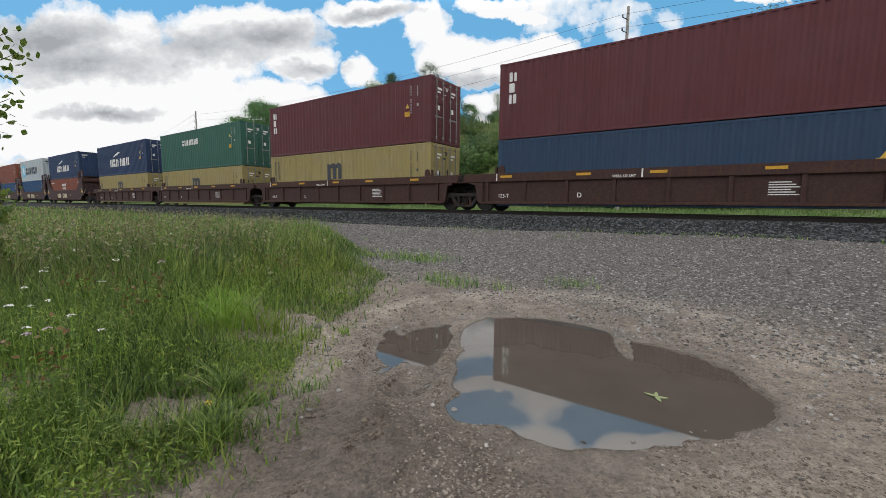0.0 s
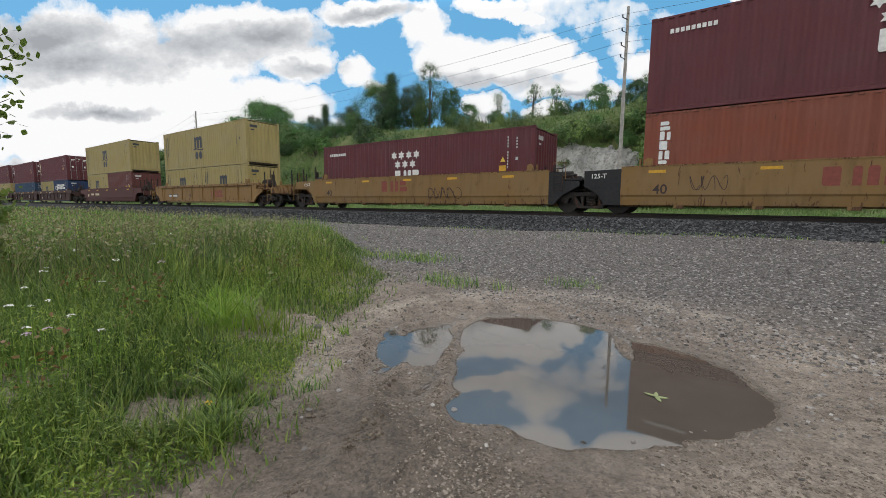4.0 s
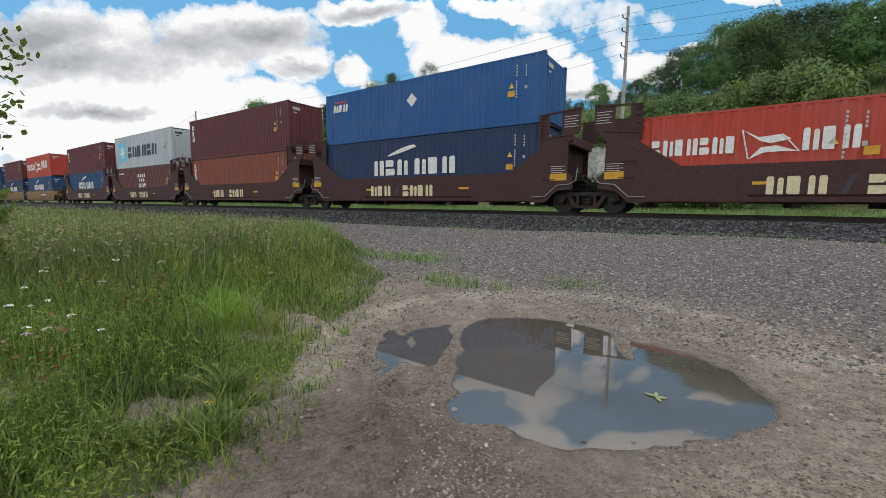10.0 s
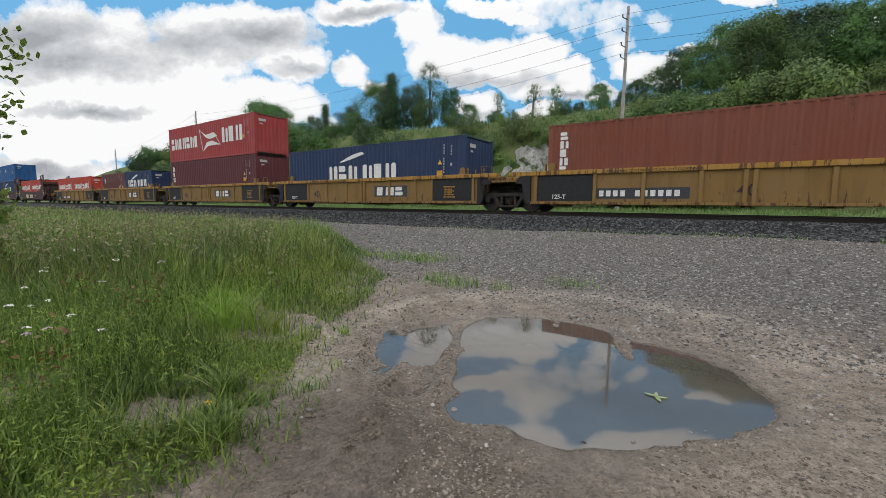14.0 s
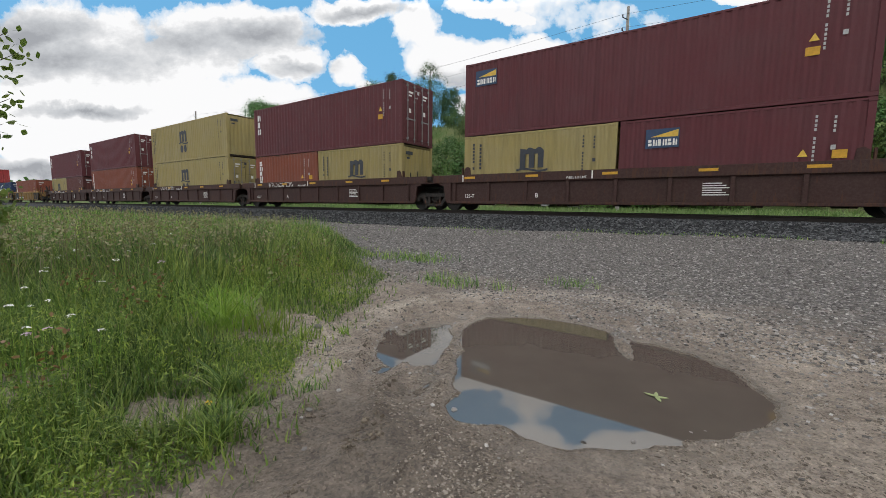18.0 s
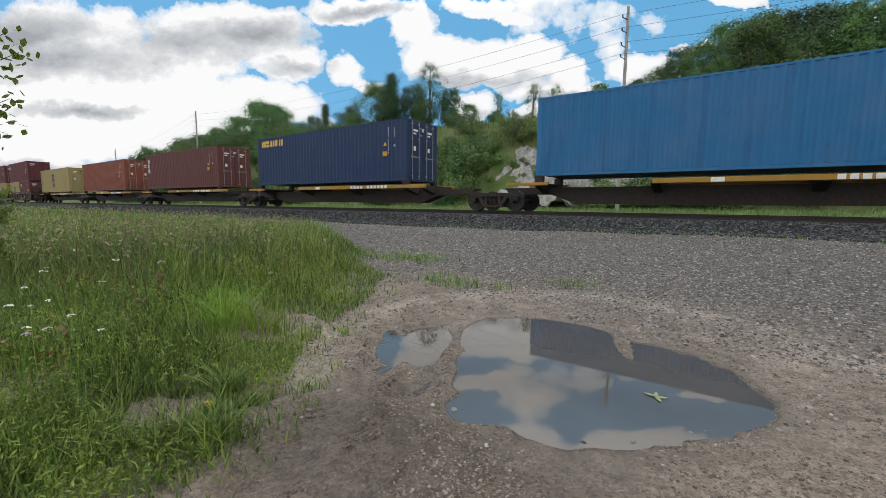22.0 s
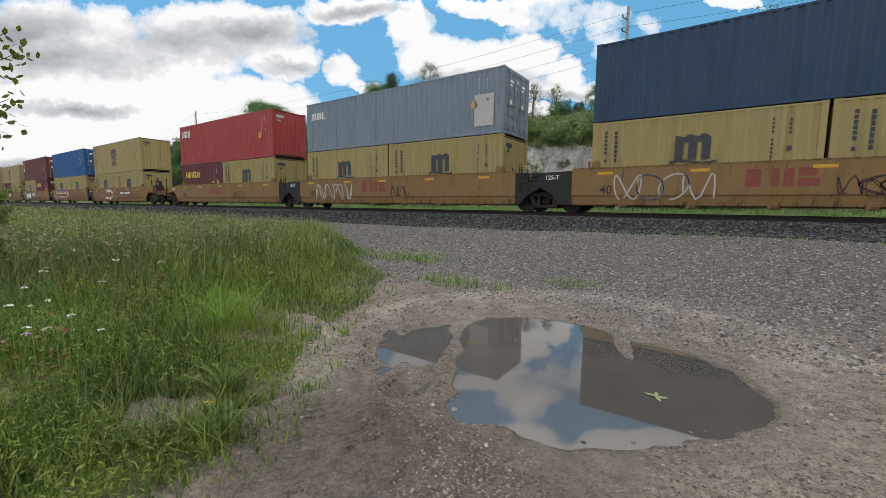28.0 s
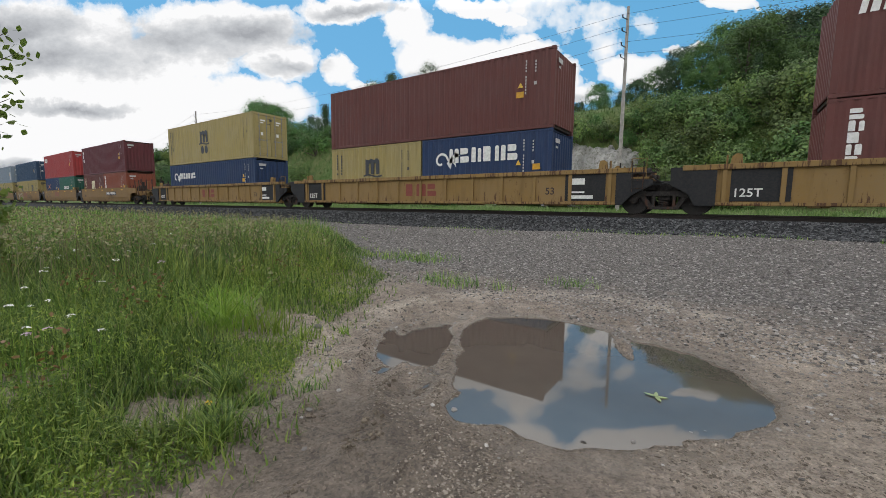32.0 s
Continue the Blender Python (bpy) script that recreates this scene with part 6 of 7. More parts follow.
V = {
    "round": tree_variant(3, "round", 10, 3.6, 2.2, 120, 80, 0.15, "leaf_broad"),
    "round2": tree_variant(7, "round", 10, 3.9, 1.6, 120, 80, 0.15, "leaf_broad"),
    "dark": tree_variant(11, "round", 10, 3.3, 2.0, 120, 80, 0.15, "leaf_dark"),
    "tall": tree_variant(15, "tall", 12, 2.6, 2.0, 120, 60, 0.105, "leaf_broad"),
    "cone": tree_variant(19, "cone", 11, 2.3, 1.2, 180, 50, 0.125, "leaf_dark"),
    "thin": tree_variant(23, "tall", 6, 1.3, 0.8, 60, 20, 0.11, "leaf_broad"),
}
TREE_SAY = dict(round="leafy green broad-crowned tree on the hilltop", round2="spreading green deciduous tree on the hill", dark="dark green dense tree on the wooded hill",
                tall="tall airy green tree rising above the hill", cone="dark conical conifer on the wooded hill", thin="slim young tree on the grassy crest")
# kind, x, y, height of its top
WOOD = [("round", -163.9, 62, 18.5), ("dark", -151.1, 64, 18.6), ("round2", -143.0, 60, 19.7), ("dark", -139.0, 64, 22.0), ("round", -128.1, 61, 20.8), ("round2", -118.4, 60, 21.7), ("round", -111.0, 62, 24.3), ("round2", -103.5, 64, 27.7),
        ("round", -95.6, 62, 25.5), ("round2", -90.7, 60, 24.2), ("dark", -84.0, 66, 22.1), ("cone", -75.1, 62, 23.1), ("dark", -71.9, 66, 22.7), ("round", -67.1, 63, 20.5), ("round2", -61.0, 64, 25.5),
        ("cone", -53.5, 60, 25.6), ("dark", -56.1, 62, 23.0), ("dark", -50.6, 63, 23.4), ("tall", -44.5, 60, 25.9), ("round", -47.1, 61, 19.5), ("dark", -41.3, 62, 21.2), ("round2", -38.6, 64, 18.8), ("thin", -29.8, 58, 18.3), ("thin", -25.0, 60, 19.3),
        ("thin", -22.1, 62, 19.2), ("round", -16.3, 64, 18.9), ("dark", -19.8, 66, 17.0), ("dark", -11.0, 62, 18.4), ("round2", -8.6, 66, 20.6), ("dark", -6.0, 62, 21.4), ("round", -3.3, 59, 20.6),
        ("round", -1.0, 64, 24.3), ("round2", 0.9, 58, 21.6), ("round", 2.3, 62, 23.8), ("cone", 4.8, 63, 24.0), ("dark", 6.3, 61, 23.0), ("cone", 7.4, 66, 25.0), ("round2", 8.8, 62, 23.0), ("cone", 10.6, 66, 24.6), ("round", 10.5, 57, 20.6), ("dark", 13.4, 62, 23.4),
        ("round2", 15.0, 57, 20.5), ("round", 17.4, 63, 23.6), ("dark", -13.7, 68, 18.4), ("dark", 2.8, 68, 25.2), ("round", -1.5, 55, 17.4), ("round2", 5.4, 54.5, 17.6), ("cone", 1.8, 54, 16.2), ("round2", 19.9, 60, 23)]
for i, (k, x, y, top) in enumerate(WOOD):
    z = ground_z(x, y)
    base = {"round": 10, "round2": 10, "dark": 10, "tall": 12, "cone": 11, "thin": 6}[k]
    sc = max(0.35, (top - z) / base) * (0.93 if x > -12 else 0.97)
    wide = sc * (1.0 if k in ("thin", "tall") else 0.95) if sc < 1 else sc ** 0.7 * 1.05
    ob = copy_thing(V[k], Matrix.LocRotScale((x, y, z), Euler((0, 0, i * 2.1)), (wide, wide, sc)))
    ob.name = "tree"
    tagged(ob, TREE_SAY[k], "tree", "trees of the wooded hill")
for ob in V.values():
    for c in list(ob.children):
        bpy.data.objects.remove(c)
    bpy.data.objects.remove(ob)


def shrub_variant(seed, n_clump, per, leaf, mat):
    rs = np.random.RandomState(seed)
    root = empty("shrub", None)
    bm = bmesh.new()
    cp = crown_points(seed, "round", n_clump, per, leaf)
    centres = np.stack([cp[:, 0] * 1.25, cp[:, 1] * 1.25, 0.1 + cp[:, 2] * 1.7], axis=1)
    for c in centres[:9]:
        add_cyl(bm, 0.04, (0, 0, -0.2), c, 5, 0.012)
    part("wood", bm, "bark", root)
    off = np.clip(rs.normal(size=(n_clump * per, 3)), -1.7, 1.7)
    leaves = np.repeat(centres, per, axis=0) + off * 0.24
    away = leaves - np.array([0, 0, 0.5])
    away = away / (np.linalg.norm(away, axis=1)[:, None] + 0.01) * 0.7 + off / (np.linalg.norm(off, axis=1)[:, None] + 0.01)
    ob = new("foliage", quads_mesh("foliage", leaves, rs.uniform(0.5, 1.2, len(leaves)) * leaf, mat, seed, outward=away))
    ob.parent = root
    return root


SH = [shrub_variant(31, 40, 52, 0.078, "leaf_shrub"), shrub_variant(35, 40, 52, 0.078, "leaf_broad"), shrub_variant(39, 38, 52, 0.074, "leaf_shrub"), shrub_variant(41, 40, 52, 0.078, "leaf_dark")]
rnd = random.Random(5)
placed = 0
while placed < 262:
    x = rnd.uniform(-150, 30) if rnd.random() < 0.45 else rnd.uniform(-32, 22)
    y = rnd.uniform(41.5, 57)
    z = ground_z(x, y)
    bare = -26 < x < -6.2 and 42 < y < 49.6
    slope_grass = -50 < x < -14 and y > 50
    if bare or (x > -13 and y > 51.5 + 0.06 * x) or (slope_grass and rnd.random() < 0.75) or (x < -14 and rnd.random() < 0.25):
        continue
    k = rnd.choice((0, 0, 0, 2, 2, 1)) if x > -12 else rnd.choice((0, 1, 1, 2, 3))
    sc = rnd.uniform(0.9, 2.1) * (0.75 if slope_grass else 1.0) * (1.4 if x < -60 else 1)
    ob = copy_thing(SH[k], Matrix.LocRotScale((x, y, z), Euler((0, 0, rnd.uniform(0, 6))), (sc, sc, sc * rnd.uniform(0.75, 1.15))))
    ob.name = "shrub"
    tagged(ob, ("light green leafy shrub on the steep bank", "mid-green bushy shrub on the steep bank", "yellow-green low shrub on the steep bank", "dark green shrub on the steep bank")[k], "shrub", "shrubs on the bank")
    placed += 1
for k in range(34):
    x, y = rnd.uniform(-27, -6), rnd.uniform(42.5, 51.0)
    sc = rnd.uniform(0.25, 0.6) if y < 48.5 else rnd.uniform(0.5, 0.9)
    ob = copy_thing(SH[k % 3], Matrix.LocRotScale((x, y, ground_z(x, y) + 0.7), Euler((0, 0, rnd.uniform(0, 6))), (sc, sc, sc)))
    ob.name = "shrub"
    tagged(ob, "small green shrub clinging to the rock face", "shrub", "shrubs on the bank")
for ob in SH:
    for c in list(ob.children):
        bpy.data.objects.remove(c)
    bpy.data.objects.remove(ob)


def blades(name, roots, heights, widths, leans, mat, seed, segs=3, tip=0.08):
    """Bent tapering blades as one mesh. roots: n x 3."""
    rs = np.random.RandomState(seed)
    n = len(roots)
    a = rs.uniform(0, 2 * np.pi, n)
    out = np.stack([np.cos(a), np.sin(a), np.zeros(n)], 1)
    side = np.stack([-np.sin(a + rs.uniform(-0.9, 0.9, n)), np.cos(a), np.zeros(n)], 1)
    rows = []
    for k in range(segs + 1):
        u = k / segs
        c = roots + out * (leans * heights * u ** 1.8)[:, None] + np.array([0, 0, 1]) * (heights * (u - 0.22 * leans * u * u))[:, None]
        w = widths * (1 - (1 - tip) * u ** 1.4) / 2
        rows += [c - side * w[:, None], c + side * w[:, None]]
    v = np.stack(rows, 1).reshape(-1, 3)
    k2 = 2 * (segs + 1)
    base = (np.arange(n) * k2)[:, None]
    f = np.concatenate([base + np.array([2 * k, 2 * k + 1, 2 * k + 3, 2 * k + 2]) for k in range(segs)])
    return fast_mesh(name, v.tolist(), f.tolist(), mat)


def scatter(seed, n, r0, r1, az0, az1, accept, power=1.0):
    """Places round the viewer, denser near; accept(x, y, u) tells the height there, or 0."""
    rs = random.Random(seed)
    out, hs = [], []
    tries = 0
    while len(out) < n and tries < n * 6:
        tries += 1
        r = r0 * (r1 / r0) ** (rs.random() ** power)
        az = radians(rs.uniform(az0, az1))
        x, y = r * math.sin(az), r * math.cos(az)
        h = accept(x, y, rs.random())
        if h > 0:
            out.append((x, y, ground_z(x, y) - 0.01))
            hs.append(h)
    return np.array(out), np.array(hs)


def meadow(x, y, u):
    g = grass_line(x, y)
    if g < 0:
        return 0.06 + 0.05 * u if (g > -0.35 and u < 0.10) else 0
    patch = noise.noise(Vector((x * 1.5, y * 1.5, 11)))
    r = math.hypot(x, y)
    if r < 4.3 and patch < 0.05 - 0.25 * smooth(g, 0.5, 2.2) and g < 2.2:
        return 0.04 + 0.05 * u if u < 0.2 else 0
    tall = 0.07 + 0.17 * smooth(g, 0.0, 1.6) + 0.30 * smooth(r, 2.8, 5.5) * smooth(g, 0.2, 1.6) - 0.26 * smooth(r, 7, 13)
    return tall * (0.5 + 0.75 * u) * (1 + 0.45 * patch)


def stuff(name, me, label, category):
    return tagged(new(name, me), label, category, kind="stuff")


rts, hs = scatter(1, 40000, 1.0, 9, -100, -22, meadow, 0.8)
rs = np.random.RandomState(2)
dist = np.hypot(rts[:, 0], rts[:, 1])
stuff("meadow_grass", blades("meadow_grass", rts, hs, rs.uniform(0.004, 0.0105, len(hs)) * (0.8 + 0.16 * dist), rs.uniform(0.12, 0.8, len(hs)), "grass_blade", 3), "lush tall green meadow grass beside the gravel lot", "grass")
rts, hs = scatter(4, 34000, 7, 75, -100, -28, lambda x, y, u: meadow(x, y, u) if y < 9.9 else 0, 0.9)
dist = np.hypot(rts[:, 0], rts[:, 1])
stuff("far_meadow_grass", blades("far_meadow_grass", rts, hs * 1.05, rs.uniform(0.008, 0.016, len(hs)) * (0.6 + 0.08 * dist), rs.uniform(0.1, 0.55, len(hs)), "grass_blade", 5, 2), "tall green meadow grass reaching towards the track", "grass")


def seedy(x, y, u):
    g = grass_line(x, y)
    r = math.hypot(x, y)
    if g < 0.5 or r < 3.6:
        return 0
    return (0.50 + 0.28 * u) * smooth(g, 0.2, 2.0) * (0.95 - 0.42 * smooth(r, 5, 13))


rts, hs = scatter(6, 4600, 4.0, 45, -100, -38, lambda x, y, u: seedy(x, y, u) if y < 9.9 else 0, 0.8)
dist = np.hypot(rts[:, 0], rts[:, 1])
stuff("dry_stalks", blades("dry_stalks", rts, hs, rs.uniform(0.0025, 0.004, len(hs)) * (0.8 + 0.13 * dist), rs.uniform(0.05, 0.35, len(hs)), "grass_dry", 7, 2, 0.5), "thin straw-coloured grass stalks above the meadow", "grass")
tops = rts + np.stack([np.zeros(len(hs)), np.zeros(len(hs)), hs * 0.95], 1)
heads = np.repeat(tops, 5, axis=0) + rs.normal(size=(len(hs) * 5, 3)) * np.array([0.022, 0.022, 0.05])
stuff("seed_heads", quads_mesh("seed_heads", heads, rs.uniform(0.010, 0.02, len(heads)) * (0.7 + 0.06 * np.repeat(dist, 5)), "grass_dry", 8), "feathery tan seed heads on the meadow grass", "grass")


def weeds_at(x, y, u):
    g = grass_line(x, y)
    r = math.hypot(x, y)
    patch = noise.noise(Vector((x * 1.7, y * 1.7, 21)))
    if g < 0.02 or (patch < -0.05 and g < 0.9) or r > 5.5:
        return 0
    return 0.05 + 0.26 * u * smooth(g, 0, 1.2) * (1 + 0.5 * patch)


rts, hs = scatter(9, 20000, 0.95, 5.5, -104, -34, weeds_at, 0.8)
lv = rts + np.stack([np.zeros(len(hs)), np.zeros(len(hs)), hs], 1)
lv = np.repeat(lv, 3, axis=0) + rs.normal(size=(len(hs) * 3, 3)) * 0.022
stuff("weed_leaves", quads_mesh("weed_leaves", lv, rs.uniform(0.005, 0.017, len(lv)), "weed_leaf", 10, 0.15, lance=True), "broad bright green weed leaves at the meadow's edge", "weeds")
rts, hs = scatter(12, 4200, 0.95, 4.5, -104, -40, lambda x, y, u: weeds_at(x, y, u) * 1.25, 0.8)
stuff("weed_stems", blades("weed_stems", rts, hs, np.full(len(hs), 0.004), rs.uniform(0, 0.3, len(hs)), "weed_leaf", 13, 2), "upright green weed stems at the meadow's edge", "weeds")
rts, hs = scatter(14, 130, 1.6, 5, -100, -48, lambda x, y, u: 0.3 + 0.15 * u if grass_line(x, y) > 0.7 and noise.noise(Vector((x * 2.2, y * 2.2, 33))) > 0.12 else 0)
lv = np.repeat(rts + np.stack([np.zeros(len(hs)), np.zeros(len(hs)), hs * 0.75], 1), 12, axis=0) + rs.normal(size=(len(hs) * 12, 3)) * np.array([0.02, 0.02, 0.07])
stuff("red_weeds", quads_mesh("red_weeds", lv, rs.uniform(0.008, 0.018, len(lv)), "weed_red", 15, 0.3, True), "reddish brown dock seed spikes in the meadow", "weeds")


def sparse(x, y, u):
    """Thin grass along the foot of the ballast and in the gravel."""
    if grass_line(x, y) > 0 or y < 3.6:
        return 0
    strip = (10.7 < y < 11.8 or 8.8 < y < 10.7 and -11 < x < -2.5 and u < 0.2) and noise.noise(Vector((x * 0.7, y * 0.5, 50))) > 0.0
    p1 = math.hypot((x + 2.62) / 0.42, (y - 3.95) / 0.26) < 0.7 + 0.4 * u
    p2 = math.hypot((x + 1.42) / 0.5, (y - 4.73) / 0.42) < 0.5 + 0.5 * u and u < 0.6
    p3 = math.hypot((x + 4.36) / 0.9, (y - 5.40) / 0.5) < 0.6 + 0.5 * u or math.hypot((x + 1.99) / 0.25, (y - 4.02) / 0.25) < 0.8 * u
    return (0.05 + 0.12 * u) if (strip and u < 0.5) or p1 or p2 or p3 else 0


rts, hs = scatter(16, 11000, 3.4, 45, -75, 16, sparse, 1.0)
dist = np.hypot(rts[:, 0], rts[:, 1])
stuff("sparse_grass", blades("sparse_grass", rts, hs, 0.004 + 0.0012 * dist, rs.uniform(0.2, 0.9, len(hs)), "grass_blade", 17, 2), "thin short grass tufts in the gravel", "grass")
rts, hs = scatter(18, 9000, 19, 120, -88, 14, lambda x, y, u: 0.25 + 0.2 * u if 20.6 < y < 41 else 0, 0.8)
dist = np.hypot(rts[:, 0], rts[:, 1])
stuff("field_grass", blades("field_grass", rts, hs, 0.03 + 0.0016 * dist, rs.uniform(0.2, 0.7, len(hs)), "field_blade", 19, 2), "bright green grass field beyond the track", "grass")


rts, hs = scatter(20, 16000, 42, 150, -80, 22, lambda x, y, u: 0.35 + 0.5 * u if 41 < y < 62 and not (-25 < x < -6.8 and y < 49.2) else 0, 1.0)
dist = np.hypot(rts[:, 0], rts[:, 1])
stuff("bank_grass", blades("bank_grass", rts, hs, 0.05 + 0.0012 * dist, rs.uniform(0.2, 0.8, len(hs)), "bank_blade", 21, 2), "rough yellow-green grass on the steep bank", "grass")


def tuft(n, h, spread, mat, seed):
    rs = np.random.RandomState(seed)
    root = rs.normal(size=(n, 3)) * np.array([spread, spread, 0]) * 0.4
    return blades("blades", root, rs.uniform(0.5, 1.0, n) * h, rs.uniform(0.005, 0.011, n), rs.uniform(0.3, 1.3, n), mat, seed)


for k, (x, y, h, spread, n, mat) in enumerate([(-2.84, 1.44, 0.42, 0.26, 190, "grass_lime"), (-2.63, 1.62, 0.34, 0.2, 110, "grass_lime"), (-3.17, 1.57, 0.42, 0.25, 120, "grass_lime"), (-1.93, 0.96, 0.24, 0.09, 110, "grass_blade"),
                                               (-2.31, 1.70, 0.15, 0.12, 70, "grass_lime"), (-2.01, 1.29, 0.13, 0.12, 60, "grass_blade"), (-1.58, 0.74, 0.20, 0.16, 190, "weed_leaf"), (-1.72, 0.58, 0.20, 0.16, 160, "weed_leaf"), (-2.18, 1.92, 0.1, 0.05, 30, "grass_lime"), (-1.64, 1.20, 0.09, 0.08, 40, "grass_blade")]):
    ob = tagged(new("grass_clump", tuft(n, h, spread, mat, 60 + k)), "bright arching clump of grass on the bare soil" if "lime" in mat else "deep green low clump of leaves on the soil", "grass clump", "grass clumps")
    ob.matrix_basis = pose(x, y, ground_z(x, y) - 0.01)


def flower(x, y, h, r, mat, say, seed):
    rs = np.random.RandomState(seed)
    root = empty("wildflower", pose(x, y, ground_z(x, y), rs.uniform(-8, 8), rs.uniform(-8, 8), 0), label=say, category="flower", group="wildflowers in the meadow")
    bm = bmesh.new()
    add_cyl(bm, 0.003, (0, 0, 0), (0, 0, h), 5, 0.0018)
    part("stem", bm, "weed_leaf", root)
    n = 26
    a, q = rs.uniform(0, 6.28, n), np.sqrt(rs.uniform(0, 1, n)) * r
    c = np.stack([q * np.cos(a), q * np.sin(a), h + 0.01 - q * q / r * 0.5], 1)
    ob = new("flower_head", quads_mesh("flower_head", c, rs.uniform(0.25, 0.42, n) * r, mat, seed, 2.5, True))
    ob.parent = root


for k, (x, y, h) in enumerate([(-3.19, 0.44, 0.3), (-3.16, 0.51, 0.29), (-3.14, 0.57, 0.31), (-3.67, 0.56, 0.32), (-2.33, 0.57, 0.3), (-2.51, 0.47, 0.3), (-2.53, 0.37, 0.31), (-2.59, 0.41, 0.28), (-5.80, 1.23, 0.33), (-5.49, 1.23, 0.3), (-3.69, 0.96, 0.3), (-4.49, 0.83, 0.34),
                               (-5.62, 1.34, 0.4), (-6.00, 1.09, 0.42), (-5.19, 1.09, 0.36), (-4.81, 1.48, 0.4), (-4.19, 1.18, 0.4), (-5.08, 1.84, 0.45), (-6.58, 1.56, 0.5), (-6.31, 1.95, 0.48), (-4.08, 0.76, 0.36), (-3.87, 1.44, 0.38), (-5.94, 2.34, 0.5), (-2.85, 0.62, 0.26)]):
    pink = k in (5, 7, 9, 13, 18, 21)
    flower(x, y, h, 0.018 if k < 8 else 0.026, "petal_pink" if pink else "petal_white", "pale pink wildflower among the meadow weeds" if pink else "white wildflower head among the meadow weeds", 80 + k)
flower(-1.78, 0.81, 0.06, 0.016, "petal_yellow", "small yellow flower near the bare soil", 120)

# a young tree at the edge of the meadow, of which a few twigs hang into view
root = empty("young_tree", pose(-5.40, 0.45, 0.05), label="young leafy tree at the meadow's edge", category="tree")
bm = bmesh.new()
add_cyl(bm, 0.035, (0, 0, -0.1), (-0.1, 0.0, 1.3), 8, 0.025)
add_cyl(bm, 0.025, (-0.1, 0, 1.3), (-0.05, 0.1, 2.9), 8, 0.008)
part("trunk", bm, "bark", root)
rs2 = np.random.RandomState(44)
cl = []
for b0, b1 in [((-0.1, 0, 1.2), (0.42, 0.32, 1.55)), ((-0.1, 0, 1.35), (0.5, 0.36, 1.75)), ((-0.08, 0.03, 1.7), (0.5, 0.42, 2.12)), ((-0.07, 0.05, 1.9), (0.42, 0.4, 2.3)), ((-0.1, 0, 1.6), (0.35, 0.35, 1.95)), ((-0.06, 0.08, 2.2), (0.2, 0.3, 2.75)),
               ((0, 0, 0.3), (0.25, 0.2, 0.75)), ((0, 0, 0.2), (0.3, 0.25, 0.5)), ((0, 0, 0.4), (0.2, 0.32, 0.95)), ((-0.1, 0, 1.5), (-0.6, 0.1, 2.2)), ((-0.1, 0, 1.4), (-0.2, -0.6, 2.0))]:
    bm = bmesh.new()
    mid = (Vector(b0) + Vector(b1)) / 2 + Vector((0, 0, 0.08))
    add_cyl(bm, 0.009, b0, mid, 5, 0.006)
    add_cyl(bm, 0.006, mid, b1, 5, 0.002)
    part("branch", bm, "bark", root)
    for u in np.linspace(0.35, 1.05, 16):
        p = np.array(b0) * (1 - u) + np.array(b1) * u
        cl += [p + rs2.normal(size=3) * 0.055 for _ in range(3 if b0[2] > 1 else 9)]
ob = new("foliage", quads_mesh("foliage", np.array(cl), rs2.uniform(0.026, 0.048, len(cl)), "twig_leaf", 45, 0.2, True))
ob.parent = root

# ---------------------------------------------------------------- rock face in the bank
m, t, b, L = nodes_of("pale_rock")
n1, n2 = tex(t, L, 0.6, 8, 0.7, (1, 1, 0.35)), tex(t, L, 3.0, 8, 0.75)
c = mixc(t, L, ramp(t, n1, [(0.35, (0, 0, 0)), (0.65, (1, 1, 1))], L), (0.27, 0.265, 0.245), (0.50, 0.49, 0.465))
c = mixc(t, L, ramp(t, n2, [(0.5, (0, 0, 0)), (0.7, (1, 1, 1))], L), c, (0.10, 0.10, 0.055))
L.new(c, b.inputs["Base Color"])
b.inputs["Roughness"].default_value = 0.95
bump(t, L, b, n2, 0.8, 0.3)
MATS["pale_rock"] = m
nx, ny = 110, 60
verts, faces = [], []
for j in range(ny):
    for i in range(nx):
        x, y = -26.6 + 23 * i / (nx - 1), 42 + 8.6 * j / (ny - 1)
        v = Vector((x, y, 0))
        bulge = 0.9 * noise.noise(v * 0.45 + Vector((0, 0, 3))) + 0.55 * noise.noise(v * 1.3) + 0.3 * noise.noise(v * 3.1)
        rim = 2.6 * abs((x + 14.9) / 10.5) ** 4 + 1.8 * smooth(y, 48.6, 50.6)
        verts.append((x + 0.3 * noise.noise(v * 1.9), y - 0.5 * max(0, bulge), hill_at(x, y) + 1.25 + 0.85 * bulge - rim))
for j in range(ny - 1):
    for i in range(nx - 1):
        a = j * nx + i
        faces.append((a, a + 1, a + nx + 1, a + nx))
rock = new("rock_face", fast_mesh("rock_face", verts, faces, "pale_rock"))
tagged(rock, "pale crumbling rock face cut into the green bank", "rock face", kind="structure")

